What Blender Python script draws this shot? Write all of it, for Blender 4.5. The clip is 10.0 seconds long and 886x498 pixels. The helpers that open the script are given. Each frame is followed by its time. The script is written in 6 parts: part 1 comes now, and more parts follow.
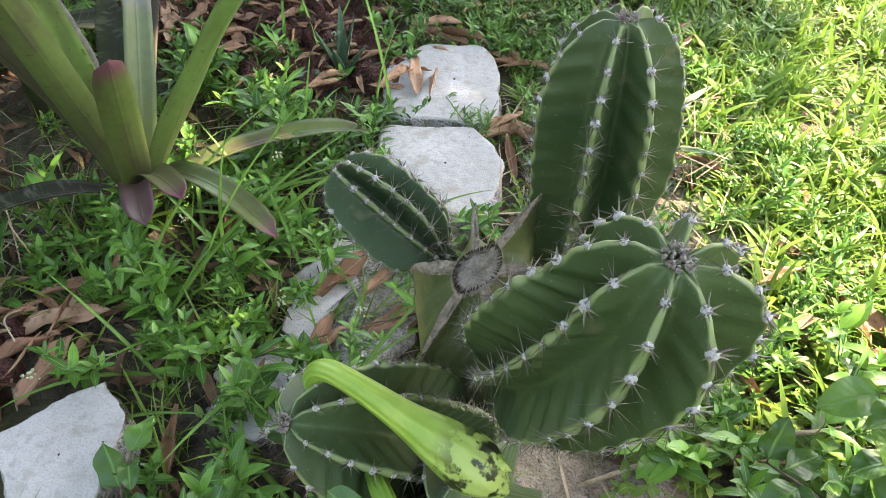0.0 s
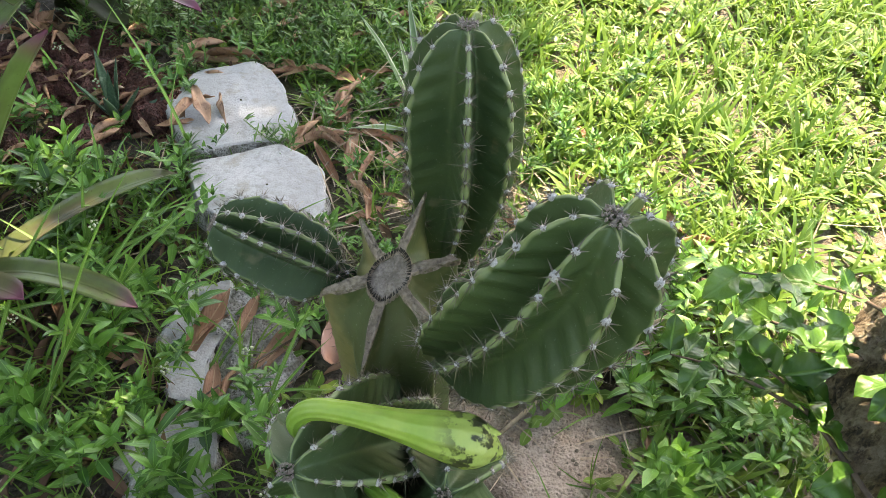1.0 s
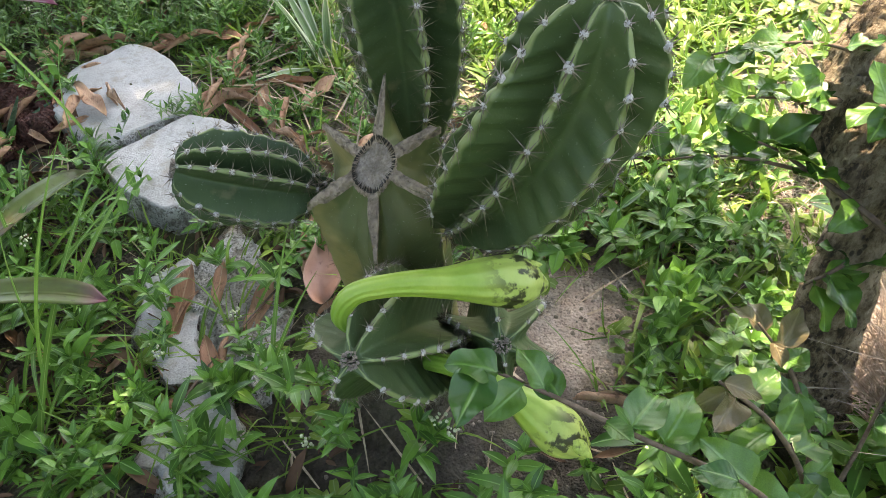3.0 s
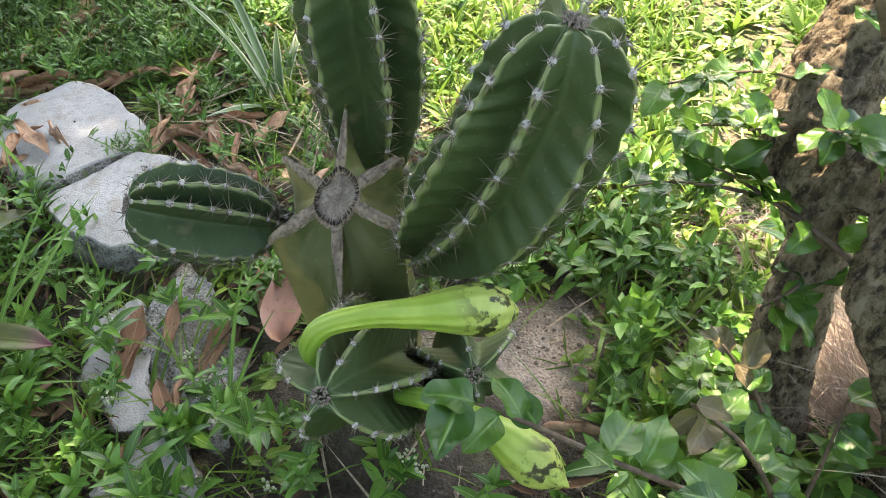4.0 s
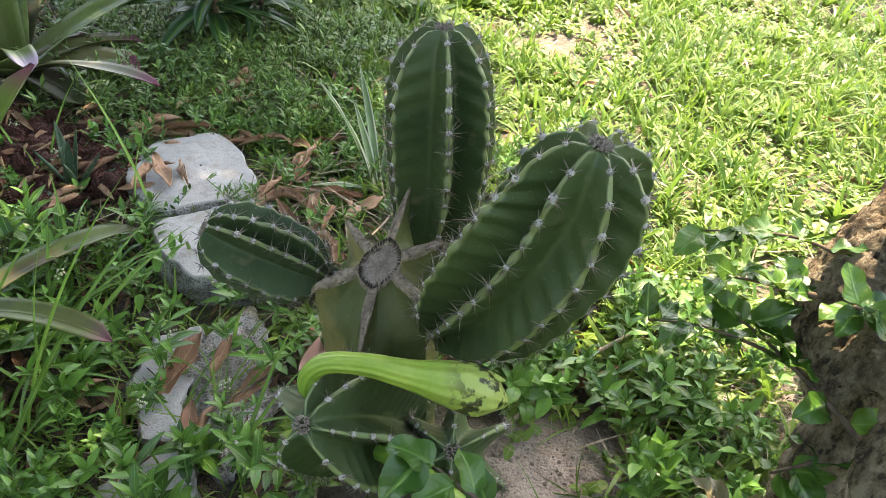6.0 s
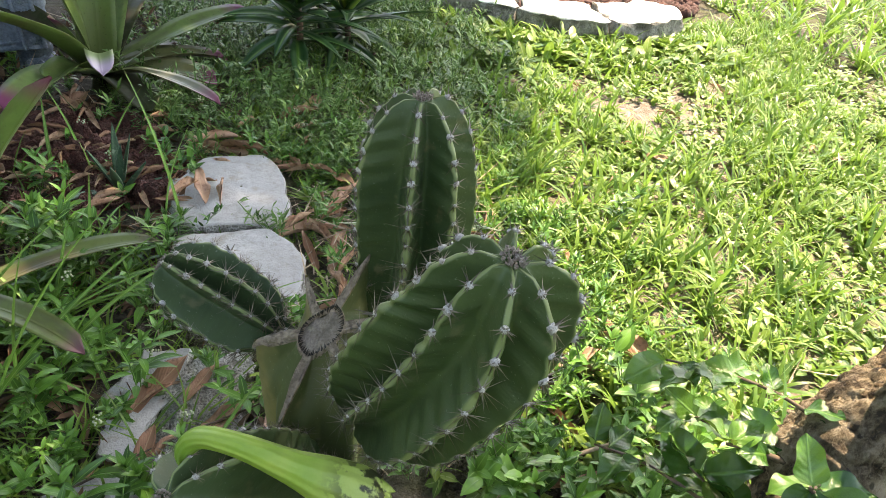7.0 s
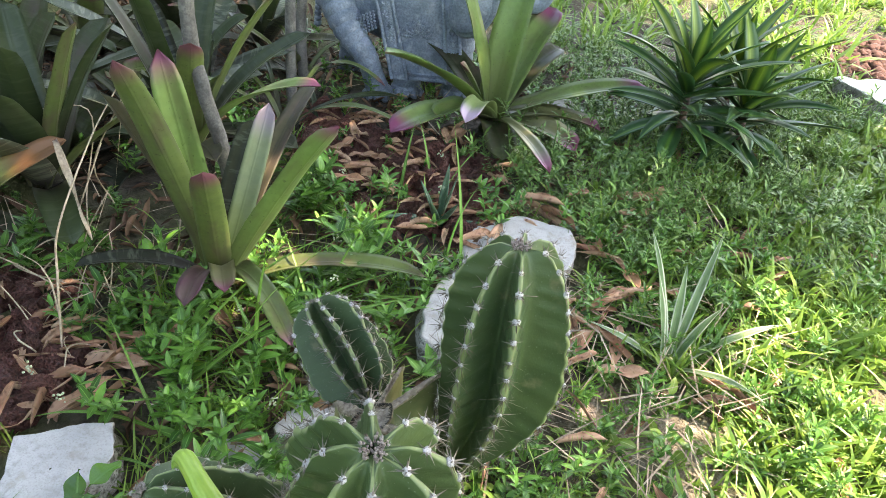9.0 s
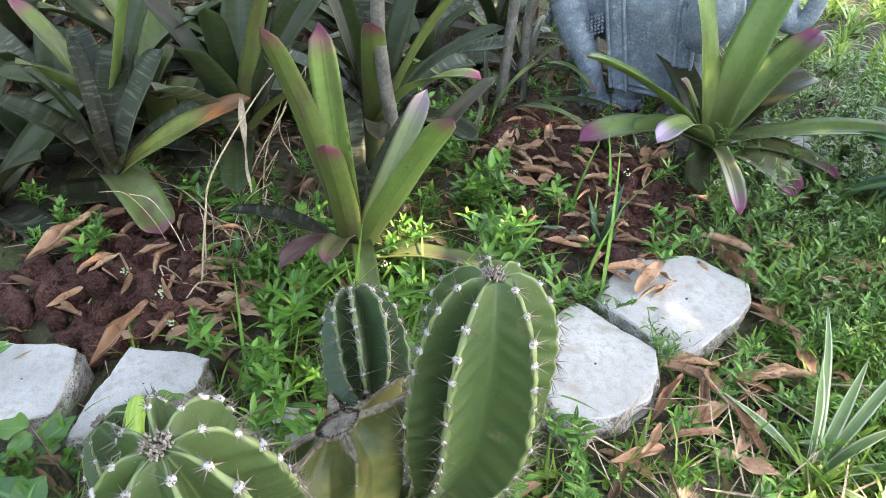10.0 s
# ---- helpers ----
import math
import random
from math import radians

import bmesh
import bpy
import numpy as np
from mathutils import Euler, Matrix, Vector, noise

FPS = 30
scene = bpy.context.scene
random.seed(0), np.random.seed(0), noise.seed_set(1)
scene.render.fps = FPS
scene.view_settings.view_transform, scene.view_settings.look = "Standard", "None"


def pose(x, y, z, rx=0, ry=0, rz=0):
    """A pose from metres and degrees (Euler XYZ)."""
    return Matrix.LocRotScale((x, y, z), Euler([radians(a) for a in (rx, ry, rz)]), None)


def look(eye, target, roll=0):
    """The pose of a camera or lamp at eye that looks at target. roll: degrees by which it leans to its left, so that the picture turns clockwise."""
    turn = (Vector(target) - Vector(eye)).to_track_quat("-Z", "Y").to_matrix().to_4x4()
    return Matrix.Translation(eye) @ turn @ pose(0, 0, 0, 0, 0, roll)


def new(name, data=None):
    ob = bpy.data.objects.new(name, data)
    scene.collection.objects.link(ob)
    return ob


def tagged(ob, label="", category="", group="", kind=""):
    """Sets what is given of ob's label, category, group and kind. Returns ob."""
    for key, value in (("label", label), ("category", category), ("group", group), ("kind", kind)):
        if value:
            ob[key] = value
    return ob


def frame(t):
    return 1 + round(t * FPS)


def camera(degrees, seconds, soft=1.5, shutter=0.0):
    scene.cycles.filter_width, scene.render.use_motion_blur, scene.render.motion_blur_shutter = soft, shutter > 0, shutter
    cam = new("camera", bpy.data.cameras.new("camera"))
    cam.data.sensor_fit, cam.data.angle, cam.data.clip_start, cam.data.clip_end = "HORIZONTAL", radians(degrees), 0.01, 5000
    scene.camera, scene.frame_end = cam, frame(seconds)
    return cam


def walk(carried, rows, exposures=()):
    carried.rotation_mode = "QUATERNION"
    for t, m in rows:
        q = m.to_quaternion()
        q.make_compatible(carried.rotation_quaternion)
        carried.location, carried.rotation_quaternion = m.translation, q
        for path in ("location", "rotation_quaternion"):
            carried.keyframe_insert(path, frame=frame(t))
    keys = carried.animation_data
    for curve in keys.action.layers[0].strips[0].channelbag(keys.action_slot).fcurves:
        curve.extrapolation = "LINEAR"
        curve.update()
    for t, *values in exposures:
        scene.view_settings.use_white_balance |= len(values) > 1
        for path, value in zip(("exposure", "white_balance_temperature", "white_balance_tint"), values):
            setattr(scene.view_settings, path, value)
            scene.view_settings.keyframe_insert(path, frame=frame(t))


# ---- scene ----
cam = camera(64.6, 10.0, soft=0.6)
PATH = [
    (0, (0.072, 0.033, 0.861), (0.008, 1.436, -0.562), 3.1),
    (0.5, (-0.023, 0.021, 0.851), (0.343, 1.346, -0.602), 8.2),
    (1, (-0.052, 0.024, 0.907), (0.496, 1.319, -0.515), 4.5),
    (1.5, (-0.021, 0.018, 0.889), (0.559, 1.283, -0.548), 5.6),
    (2, (-0.05, 0.002, 0.891), (0.439, 1.133, -0.685), -0.4),
    (2.2, (-0.05, 0.009, 0.898), (0.43, 1.132, -0.686), -4.0),
    (3.3, (-0.169, 0.015, 0.818), (0.636, 1.11, -0.65), -4.0),
    (3.5, (-0.169, 0.025, 0.815), (0.666, 1.105, -0.647), -3.4),
    (4, (-0.16, 0.023, 0.83), (0.728, 1.103, -0.6), -1.6),
    (4.3, (-0.18, 0.014, 0.864), (0.736, 1.167, -0.488), -1.3),
    (4.5, (-0.188, -0.002, 0.871), (0.724, 1.24, -0.405), -1.7),
    (5, (-0.196, -0.025, 0.875), (0.662, 1.293, -0.361), -1.5),
    (5.2, (-0.191, -0.029, 0.867), (0.649, 1.304, -0.364), -1.0),
    (6.3, (-0.1, -0.069, 0.834), (0.66, 1.377, -0.319), 6.9),
    (6.5, (-0.067, -0.065, 0.837), (0.681, 1.399, -0.302), 7.5),
    (7, (0.01, -0.05, 0.861), (0.565, 1.511, -0.26), 9.1),
    (7.5, (0.062, -0.038, 0.88), (0.227, 1.587, -0.273), 7.5),
    (8, (0.107, -0.024, 0.902), (-0.075, 1.578, -0.281), 1.6),
    (8.5, (0.22, -0.032, 0.943), (-0.258, 1.517, -0.228), 5.3),
    (9, (0.312, 0.039, 0.964), (-0.28, 1.562, -0.189), 7.1),
    (9.5, (0.398, 0.17, 0.943), (-0.597, 1.44, -0.239), 5.8),
    (10, (0.469, 0.24, 0.945), (-0.696, 1.335, -0.258), 4.4),
]
EXPOSURES = [(0, 3.19, 9300, 14), (0.5, 2.98, 9400, 14), (1, 2.95, 9500, 14), (3.5, 3.02, 9500, 14), (4.5, 2.98, 9500, 14), (5, 2.88, 9500, 14), (6.5, 2.80, 9500, 14), (7.5, 2.66, 9400, 14), (8, 2.87, 9000, 14), (8.5, 3.12, 9000, 14), (10, 3.48, 9000, 14)]
walk(cam, [(t, look(eye, target, roll)) for t, eye, target, roll in PATH], EXPOSURES)


# ---- daylight: high sun from behind the kerb, open sky round the crown of the tree ----
SUN_EL, SUN_AZ = 58.0, 52.0          # degrees; azimuth counted from +y towards +x
SUN_DIR = Vector((math.sin(radians(SUN_AZ)) * math.cos(radians(SUN_EL)),
                  math.cos(radians(SUN_AZ)) * math.cos(radians(SUN_EL)), math.sin(radians(SUN_EL))))
world = bpy.data.worlds.new("world")
scene.world = world
world.use_nodes = True
wn = world.node_tree
sky = wn.nodes.new("ShaderNodeTexSky")
sky.sky_type, sky.sun_disc = "NISHITA", False
sky.sun_elevation, sky.sun_rotation = radians(SUN_EL), radians(SUN_AZ)
wn.links.new(sky.outputs[0], wn.nodes["Background"].inputs[0])
wn.nodes["Background"].inputs[1].default_value = 0.15
sun = new("sun", bpy.data.lights.new("sun", "SUN"))
sun.data.energy, sun.data.angle, sun.data.color = 2.48, radians(0.6), (1.0, 0.95, 0.86)
sun.matrix_world = look(SUN_DIR * 10, (0, 0, 0))

rng = np.random.default_rng(7)


# ---- material kit ----
class Kit:
    def __init__(self, name, rough=0.6):
        self.m = bpy.data.materials.new(name)
        self.m.use_nodes = True
        self.t = self.m.node_tree
        self.b = self.t.nodes["Principled BSDF"]
        self.b.inputs["Roughness"].default_value = rough

    def node(self, kind, **ins):
        n = self.t.nodes.new(kind)
        for k, v in ins.items():
            self.feed(n.inputs[k], v)
        return n

    def feed(self, sock, v):
        if hasattr(v, "is_output"):
            self.t.links.new(v, sock)
        else:
            sock.default_value = v

    def place(self):
        return self.node("ShaderNodeTexCoord").outputs["Object"]

    def uv(self):
        s = self.node("ShaderNodeSeparateXYZ", Vector=self.node("ShaderNodeTexCoord").outputs["UV"])
        return s.outputs[0], s.outputs[1]

    def noise(self, scale, detail=4.0, vec=None, rough=0.55):
        n = self.node("ShaderNodeTexNoise", Scale=scale, Detail=detail, Roughness=rough, Vector=vec if vec else self.place())
        return n.outputs[0]

    def ramp(self, fac, *stops):
        n = self.node("ShaderNodeValToRGB", Fac=fac)
        e = n.color_ramp.elements
        for i, (p, c) in enumerate(stops):
            el = e[i] if i < 2 else e.new(p)
            el.position = p
            el.color = (*c, 1.0) if isinstance(c, tuple) else (c, c, c, 1.0)
        return n.outputs[0]

    def mix(self, fac, a, b, how="MIX"):
        n = self.t.nodes.new("ShaderNodeMix")
        n.data_type, n.blend_type = "RGBA", how
        for i, v in ((0, fac), (6, a), (7, b)):
            self.feed(n.inputs[i], (*v, 1.0) if isinstance(v, tuple) else v)
        return n.outputs[2]

    def math(self, op, a, b=0.0):
        n = self.t.nodes.new("ShaderNodeMath")
        n.operation = op
        self.feed(n.inputs[0], a)
        self.feed(n.inputs[1], b)
        return n.outputs[0]

    def chance(self):
        return self.node("ShaderNodeObjectInfo").outputs["Random"]

    def island(self):
        return self.node("ShaderNodeNewGeometry").outputs["Random Per Island"]

    def bump(self, height, strength=0.4, dist=0.004):
        self.feed(self.b.inputs["Normal"], self.node("ShaderNodeBump", Height=height, Strength=strength, Distance=dist).outputs[0])

    def colour(self, c):
        self.feed(self.b.inputs["Base Color"], (*c, 1.0) if isinstance(c, tuple) else c)

    def thin(self, c, share):
        """Light that shines through a leaf."""
        tr = self.node("ShaderNodeBsdfTranslucent")
        self.feed(tr.inputs["Color"], c)
        mx = self.node("ShaderNodeMixShader", Fac=share)
        self.t.links.new(self.b.outputs[0], mx.inputs[1])
        self.t.links.new(tr.outputs[0], mx.inputs[2])
        self.t.links.new(mx.outputs[0], self.t.nodes["Material Output"].inputs["Surface"])


def leaf_material(name, dark, light, rib=None, tip=None, tip_at=0.9, base=None, islands=True, rough=0.42, share=0.3, bands=0.0, vein=0.0, edge=None, rib_width=0.07, edge_at=0.33, gloss=0.3, blotch=None):
    k = Kit(name, rough)
    k.b.inputs["Specular IOR Level"].default_value = gloss
    u, v = k.uv()
    r = k.island() if islands else k.chance()
    c = k.mix(r, dark, light)
    n = k.noise(60.0, 3.0)
    c = k.mix(k.ramp(n, (0.35, 0.0), (0.7, 0.35)), c, tuple(x * 0.55 for x in dark))
    if base:
        c = k.mix(k.ramp(u, (0.0, 1.0), (0.55, 0.0)), c, base)
    a = k.math("ABSOLUTE", k.math("SUBTRACT", v, 0.5))
    if bands:
        w = k.noise(1.0, 3.0, k.node("ShaderNodeCombineXYZ", X=k.math("MULTIPLY", u, 30.0), Y=k.math("MULTIPLY", v, 1.2), Z=k.math("MULTIPLY", r, 40.0)).outputs[0])
        c = k.mix(k.math("MULTIPLY", k.ramp(w, (0.52, 0.0), (0.62, 1.0)), bands), c, (0.15, 0.165, 0.12))
    if blotch:
        w = k.noise(1.0, 4.0, k.node("ShaderNodeCombineXYZ", X=k.math("MULTIPLY", u, 5.0), Y=k.math("MULTIPLY", v, 2.0), Z=k.math("MULTIPLY", r, 60.0)).outputs[0])
        c = k.mix(k.ramp(w, (0.47, 0.0), (0.66, 0.75)), c, blotch)
        c = k.mix(k.ramp(k.noise(130.0, 3.0), (0.64, 0.0), (0.7, 0.6)), c, tuple(0.5 * x for x in blotch))
    if rib:
        c = k.mix(k.ramp(a, (0.02, 1.0), (rib_width, 0.0)), c, rib)
    if edge:
        c = k.mix(k.ramp(a, (edge_at, 0.0), (edge_at + 0.07, 1.0)), c, edge)
    if tip:
        j = k.math("ADD", u, k.math("MULTIPLY", k.math("SUBTRACT", r, 0.5), 0.12))
        c = k.mix(k.ramp(j, (tip_at - 0.07, 0.0), (min(0.99, tip_at + 0.06), 1.0)), c, tip)
    k.colour(c)
    h = k.math("ADD", k.math("MULTIPLY", n, 0.4), k.math("MULTIPLY", k.ramp(a, (0.0, 0.0), (0.06, 1.0)), 1.0))
    if vein:
        s = k.math("SINE", k.math("MULTIPLY", k.math("SUBTRACT", u, k.math("MULTIPLY", a, 0.5)), vein))
        h = k.math("ADD", h, k.math("MULTIPLY", s, 0.14))
    k.bump(h, 0.35, 0.002)
    k.thin(k.mix(0.5, c, (0.28, 0.48, 0.09)) if share > 0.06 else c, share)
    return k.m


def plain_material(name, a, b, scale=20.0, rough=0.7, bump=0.4, dist=0.004, fine=180.0, spots=None, chance=0.0):
    k = Kit(name, rough)
    n = k.noise(scale, 6.0)
    f = k.noise(fine, 3.0)
    c = k.mix(k.ramp(n, (0.3, 0.0), (0.7, 1.0)), a, b)
    c = k.mix(k.ramp(f, (0.35, 0.5), (0.6, 0.0)), c, tuple(x * 0.5 for x in a))
    if spots:
        c = k.mix(k.ramp(k.noise(scale * 2.3, 5.0), (0.55, 0.0), (0.68, 0.85)), c, spots)
    if chance:
        c = k.mix(k.math("MULTIPLY", k.chance(), chance), c, tuple(x * 0.4 for x in a))
    k.colour(c)
    k.bump(k.math("ADD", n, k.math("MULTIPLY", f, 0.5)), bump, dist)
    return k.m


def stem_material(name, flute, rib, blotch, patch=None):
    """Waxy ribbed skin: u is 1 on the crest of a rib and 0 in the flute, v runs up the stem."""
    k = Kit(name, 0.48)
    u, v = k.uv()
    n = k.noise(14.0, 4.0)
    c = k.mix(k.ramp(n, (0.3, 0.0), (0.7, 1.0)), flute, blotch)
    w = k.noise(1.0, 2.0, k.node("ShaderNodeCombineXYZ", X=k.math("MULTIPLY", u, 2.0), Y=k.math("MULTIPLY", v, 42.0), Z=k.noise(5.0, 1.0)).outputs[0])
    c = k.mix(k.ramp(w, (0.48, 0.0), (0.75, 0.3)), c, tuple(1.7 * x for x in flute))
    j = k.math("ADD", u, k.math("MULTIPLY", k.math("SUBTRACT", k.noise(70.0, 3.0), 0.5), 0.06))
    c = k.mix(k.ramp(j, (0.84, 0.0), (0.94, 1.0)), c, rib)
    if patch:
        c = k.mix(k.ramp(k.noise(9.0, 4.0), (0.53, 0.0), (0.66, 0.85)), c, patch)
    f = k.noise(420.0, 2.0)
    c = k.mix(k.ramp(f, (0.68, 0.0), (0.74, 0.4)), c, (0.32, 0.36, 0.3))
    c = k.mix(k.ramp(k.noise(38.0, 5.0), (0.62, 0.0), (0.72, 0.6)), c, (0.16, 0.15, 0.08))
    k.colour(c)
    k.bump(k.math("ADD", w, k.math("MULTIPLY", f, 0.3)), 0.3, 0.002)
    k.b.inputs["Specular IOR Level"].default_value = 0.38
    return k.m


M = {}
k = Kit("sandy_soil", 0.95)
n1, n2, n3 = k.noise(3.0, 6.0), k.noise(34.0, 6.0), k.noise(230.0, 3.0)
c = k.mix(k.ramp(n1, (0.38, 0.0), (0.62, 1.0)), (0.024, 0.018, 0.013), (0.065, 0.049, 0.036))
c = k.mix(k.ramp(n2, (0.4, 0.0), (0.65, 0.8)), c, (0.12, 0.10, 0.078))
sand = 0.0
for x0, y0, r0, s0 in ((0.32, 0.39, 0.13, 0.95), (0.20, 0.47, 0.09, 0.6), (0.45, 0.34, 0.10, 0.8), (0.50, 1.03, 0.17, 0.8), (0.33, 1.00, 0.12, 0.45), (0.66, 0.16, 0.20, 0.9), (1.6, 1.4, 1.25, 0.42), (1.5, 0.7, 0.9, 0.4)):
    far_off = k.node("ShaderNodeVectorMath", Vector=k.place())
    far_off.operation = "DISTANCE"
    far_off.inputs[1].default_value = (x0, y0, 0.0)
    near = k.math("ADD", far_off.outputs["Value"], k.math("MULTIPLY", k.math("SUBTRACT", n1, 0.5), 0.5 * r0))
    sand = k.math("MAXIMUM", sand, k.math("MULTIPLY", k.ramp(k.math("DIVIDE", near, r0), (0.55, 1.0), (1.0, 0.0)), s0))
c = k.mix(sand, c, k.mix(k.ramp(n2, (0.4, 0.0), (0.65, 1.0)), (0.40, 0.31, 0.25), (0.57, 0.465, 0.39)))
c = k.mix(k.ramp(n3, (0.3, 0.6), (0.5, 0.0)), c, (0.05, 0.04, 0.03))
c = k.mix(k.ramp(k.noise(0.9, 7.0, None, 0.7), (0.47, 0.0), (0.6, 0.55)), c, (0.12, 0.15, 0.04))
k.colour(c)
k.bump(k.math("ADD", n2, k.math("MULTIPLY", n3, 0.6)), 1.0, 0.016)
M["soil"] = k.m
M["stem"] = stem_material("cactus_skin", (0.036, 0.068, 0.026), (0.18, 0.225, 0.095), (0.066, 0.104, 0.038))
M["stem_young"] = stem_material("young_cactus_skin", (0.036, 0.070, 0.030), (0.18, 0.235, 0.10), (0.056, 0.092, 0.036))
M["stump"] = stem_material("stump_skin", (0.056, 0.084, 0.028), (0.12, 0.14, 0.052), (0.10, 0.108, 0.042), (0.25, 0.21, 0.085))
M["scar"] = plain_material("dried_cactus_wood", (0.20, 0.15, 0.112), (0.41, 0.325, 0.25), 60.0, 0.88, 1.0, 0.006, 200.0, (0.08, 0.06, 0.048))
M["pith"] = plain_material("dry_pith", (0.20, 0.16, 0.13), (0.36, 0.30, 0.25), 90.0, 0.95, 0.8, 0.003, 400.0)
M["bristle"] = plain_material("dark_bristle", (0.035, 0.028, 0.02), (0.06, 0.05, 0.04), 200.0)
M["clod"] = plain_material("sandy_clod", (0.15, 0.122, 0.096), (0.34, 0.285, 0.235), 90.0, 0.95, 0.6, 0.002, 400.0)
M["wool"] = plain_material("grey_wool", (0.34, 0.32, 0.31), (0.58, 0.55, 0.54), 300.0, 0.95, 0.8, 0.001, 900.0)
M["spine"] = plain_material("grey_spine", (0.11, 0.09, 0.075), (0.27, 0.23, 0.19), 150.0, 0.6, 0.1, 0.001)
k = Kit("bud_skin", 0.42)
u, v = k.uv()
c = k.mix(k.ramp(k.noise(45.0, 3.0), (0.3, 0.0), (0.7, 1.0)), (0.22, 0.38, 0.05), (0.36, 0.50, 0.09))
c = k.mix(k.ramp(u, (0.0, 1.0), (0.4, 0.0)), c, (0.12, 0.29, 0.04))
c = k.mix(k.ramp(u, (0.6, 0.0), (0.85, 0.7)), c, (0.48, 0.54, 0.17))
s = k.math("MULTIPLY", k.ramp(k.noise(75.0, 4.0), (0.5, 0.0), (0.56, 1.0)), k.ramp(u, (0.66, 0.0), (0.78, 1.0)))
c = k.mix(s, c, (0.03, 0.03, 0.015))
k.colour(c)
ridge = k.math("SINE", k.math("ADD", k.math("MULTIPLY", v, 62.8), k.math("MULTIPLY", k.noise(30.0, 2.0), 5.0)))
k.bump(k.math("ADD", k.noise(120.0, 3.0), k.math("MULTIPLY", ridge, 0.5)), 0.35, 0.003)
k.thin((0.45, 0.6, 0.1, 1.0), 0.12)
M["bud"] = k.m
M["sepal"] = plain_material("bud_scale", (0.30, 0.42, 0.06), (0.44, 0.54, 0.15), 80.0, 0.45, 0.2, 0.002, 300.0, (0.05, 0.05, 0.02))
k = Kit("pale_coral_stone", 0.9)
n1, n2, n3 = k.noise(9.0, 6.0), k.noise(70.0, 5.0), k.noise(320.0, 3.0)
c = k.mix(k.ramp(n1, (0.35, 0.0), (0.7, 1.0)), (0.37, 0.365, 0.36), (0.485, 0.48, 0.47))
c = k.mix(k.ramp(n2, (0.34, 0.75), (0.52, 0.0)), c, (0.32, 0.31, 0.29))
c = k.mix(k.ramp(n3, (0.3, 0.5), (0.5, 0.0)), c, (0.25, 0.24, 0.22))
c = k.mix(k.ramp(k.noise(17.0, 6.0), (0.58, 0.0), (0.72, 0.75)), c, (0.30, 0.26, 0.20))
k.colour(c)
k.bump(k.math("ADD", n2, k.math("MULTIPLY", n3, 0.7)), 0.45, 0.005)
M["stone"] = k.m
k = Kit("crumbling_sandy_stone", 0.95)
n1, n2, n3 = k.noise(11.0, 6.0), k.noise(60.0, 6.0), k.noise(260.0, 3.0)
c = k.mix(k.ramp(n1, (0.4, 0.0), (0.62, 1.0)), (0.30, 0.28, 0.25), (0.70, 0.685, 0.66))
c = k.mix(k.ramp(n2, (0.36, 0.9), (0.52, 0.0)), c, (0.16, 0.14, 0.115))
c = k.mix(k.ramp(n3, (0.34, 0.8), (0.5, 0.0)), c, (0.10, 0.09, 0.075))
k.colour(c)
k.bump(k.math("ADD", n2, k.math("MULTIPLY", n3, 0.8)), 1.0, 0.012)
M["sandstone"] = k.m
# kerb sides: pitted wear, plus the shade of upright faces put into the colour
k = Kit("shaded_weathered_concrete", 0.92)
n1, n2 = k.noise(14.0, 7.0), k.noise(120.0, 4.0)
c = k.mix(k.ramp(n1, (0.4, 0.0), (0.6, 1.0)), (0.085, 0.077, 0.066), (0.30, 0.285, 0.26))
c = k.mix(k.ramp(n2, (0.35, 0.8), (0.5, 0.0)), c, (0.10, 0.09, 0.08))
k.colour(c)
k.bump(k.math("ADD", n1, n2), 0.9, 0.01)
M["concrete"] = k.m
# kerb tops: colour raised towards white for the sun on them
k = Kit("sunlit_white_concrete", 0.85)
n1, n2 = k.noise(7.0, 6.0), k.noise(60.0, 5.0)
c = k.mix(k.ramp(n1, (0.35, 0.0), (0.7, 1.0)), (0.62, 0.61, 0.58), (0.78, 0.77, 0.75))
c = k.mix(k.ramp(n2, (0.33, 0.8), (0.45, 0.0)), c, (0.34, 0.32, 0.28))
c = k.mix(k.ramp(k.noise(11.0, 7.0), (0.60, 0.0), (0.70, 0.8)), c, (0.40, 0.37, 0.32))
k.colour(c)
k.bump(k.math("ADD", n1, n2), 0.6, 0.006)
M["kerb"] = k.m
M["lava"] = plain_material("red_lava_rock", (0.19, 0.062, 0.052), (0.40, 0.155, 0.125), 1.7, 0.95, 1.0, 0.25, 7.0, (0.10, 0.04, 0.034), 0.55)
k = Kit("knobbly_bark", 0.92)
long = k.node("ShaderNodeVectorMath", Vector=k.place())
long.operation = "MULTIPLY"
long.inputs[1].default_value = (1.0, 1.0, 0.42)
long = long.outputs[0]
n1, n2, n3 = k.noise(13.0, 6.0, None, 0.65), k.noise(62.0, 6.0, long, 0.7), k.noise(210.0, 3.0, long)
n4 = k.noise(24.0, 9.0, long, 0.8)
rough_mix = k.math("ADD", k.math("MULTIPLY", n2, 0.6), k.math("MULTIPLY", n4, 0.4))
c = k.ramp(rough_mix, (0.43, (0.07, 0.049, 0.034)), (0.47, (0.22, 0.155, 0.10)), (0.52, (0.45, 0.345, 0.235)), (0.58, (0.68, 0.56, 0.42)))
c = k.mix(k.ramp(n1, (0.38, 0.5), (0.5, 0.0)), c, (0.11, 0.078, 0.05))
c = k.mix(k.ramp(n3, (0.56, 0.0), (0.66, 0.6)), c, (0.56, 0.45, 0.33))
pits = k.node("ShaderNodeTexVoronoi", Scale=95.0, Vector=long).outputs["Distance"]
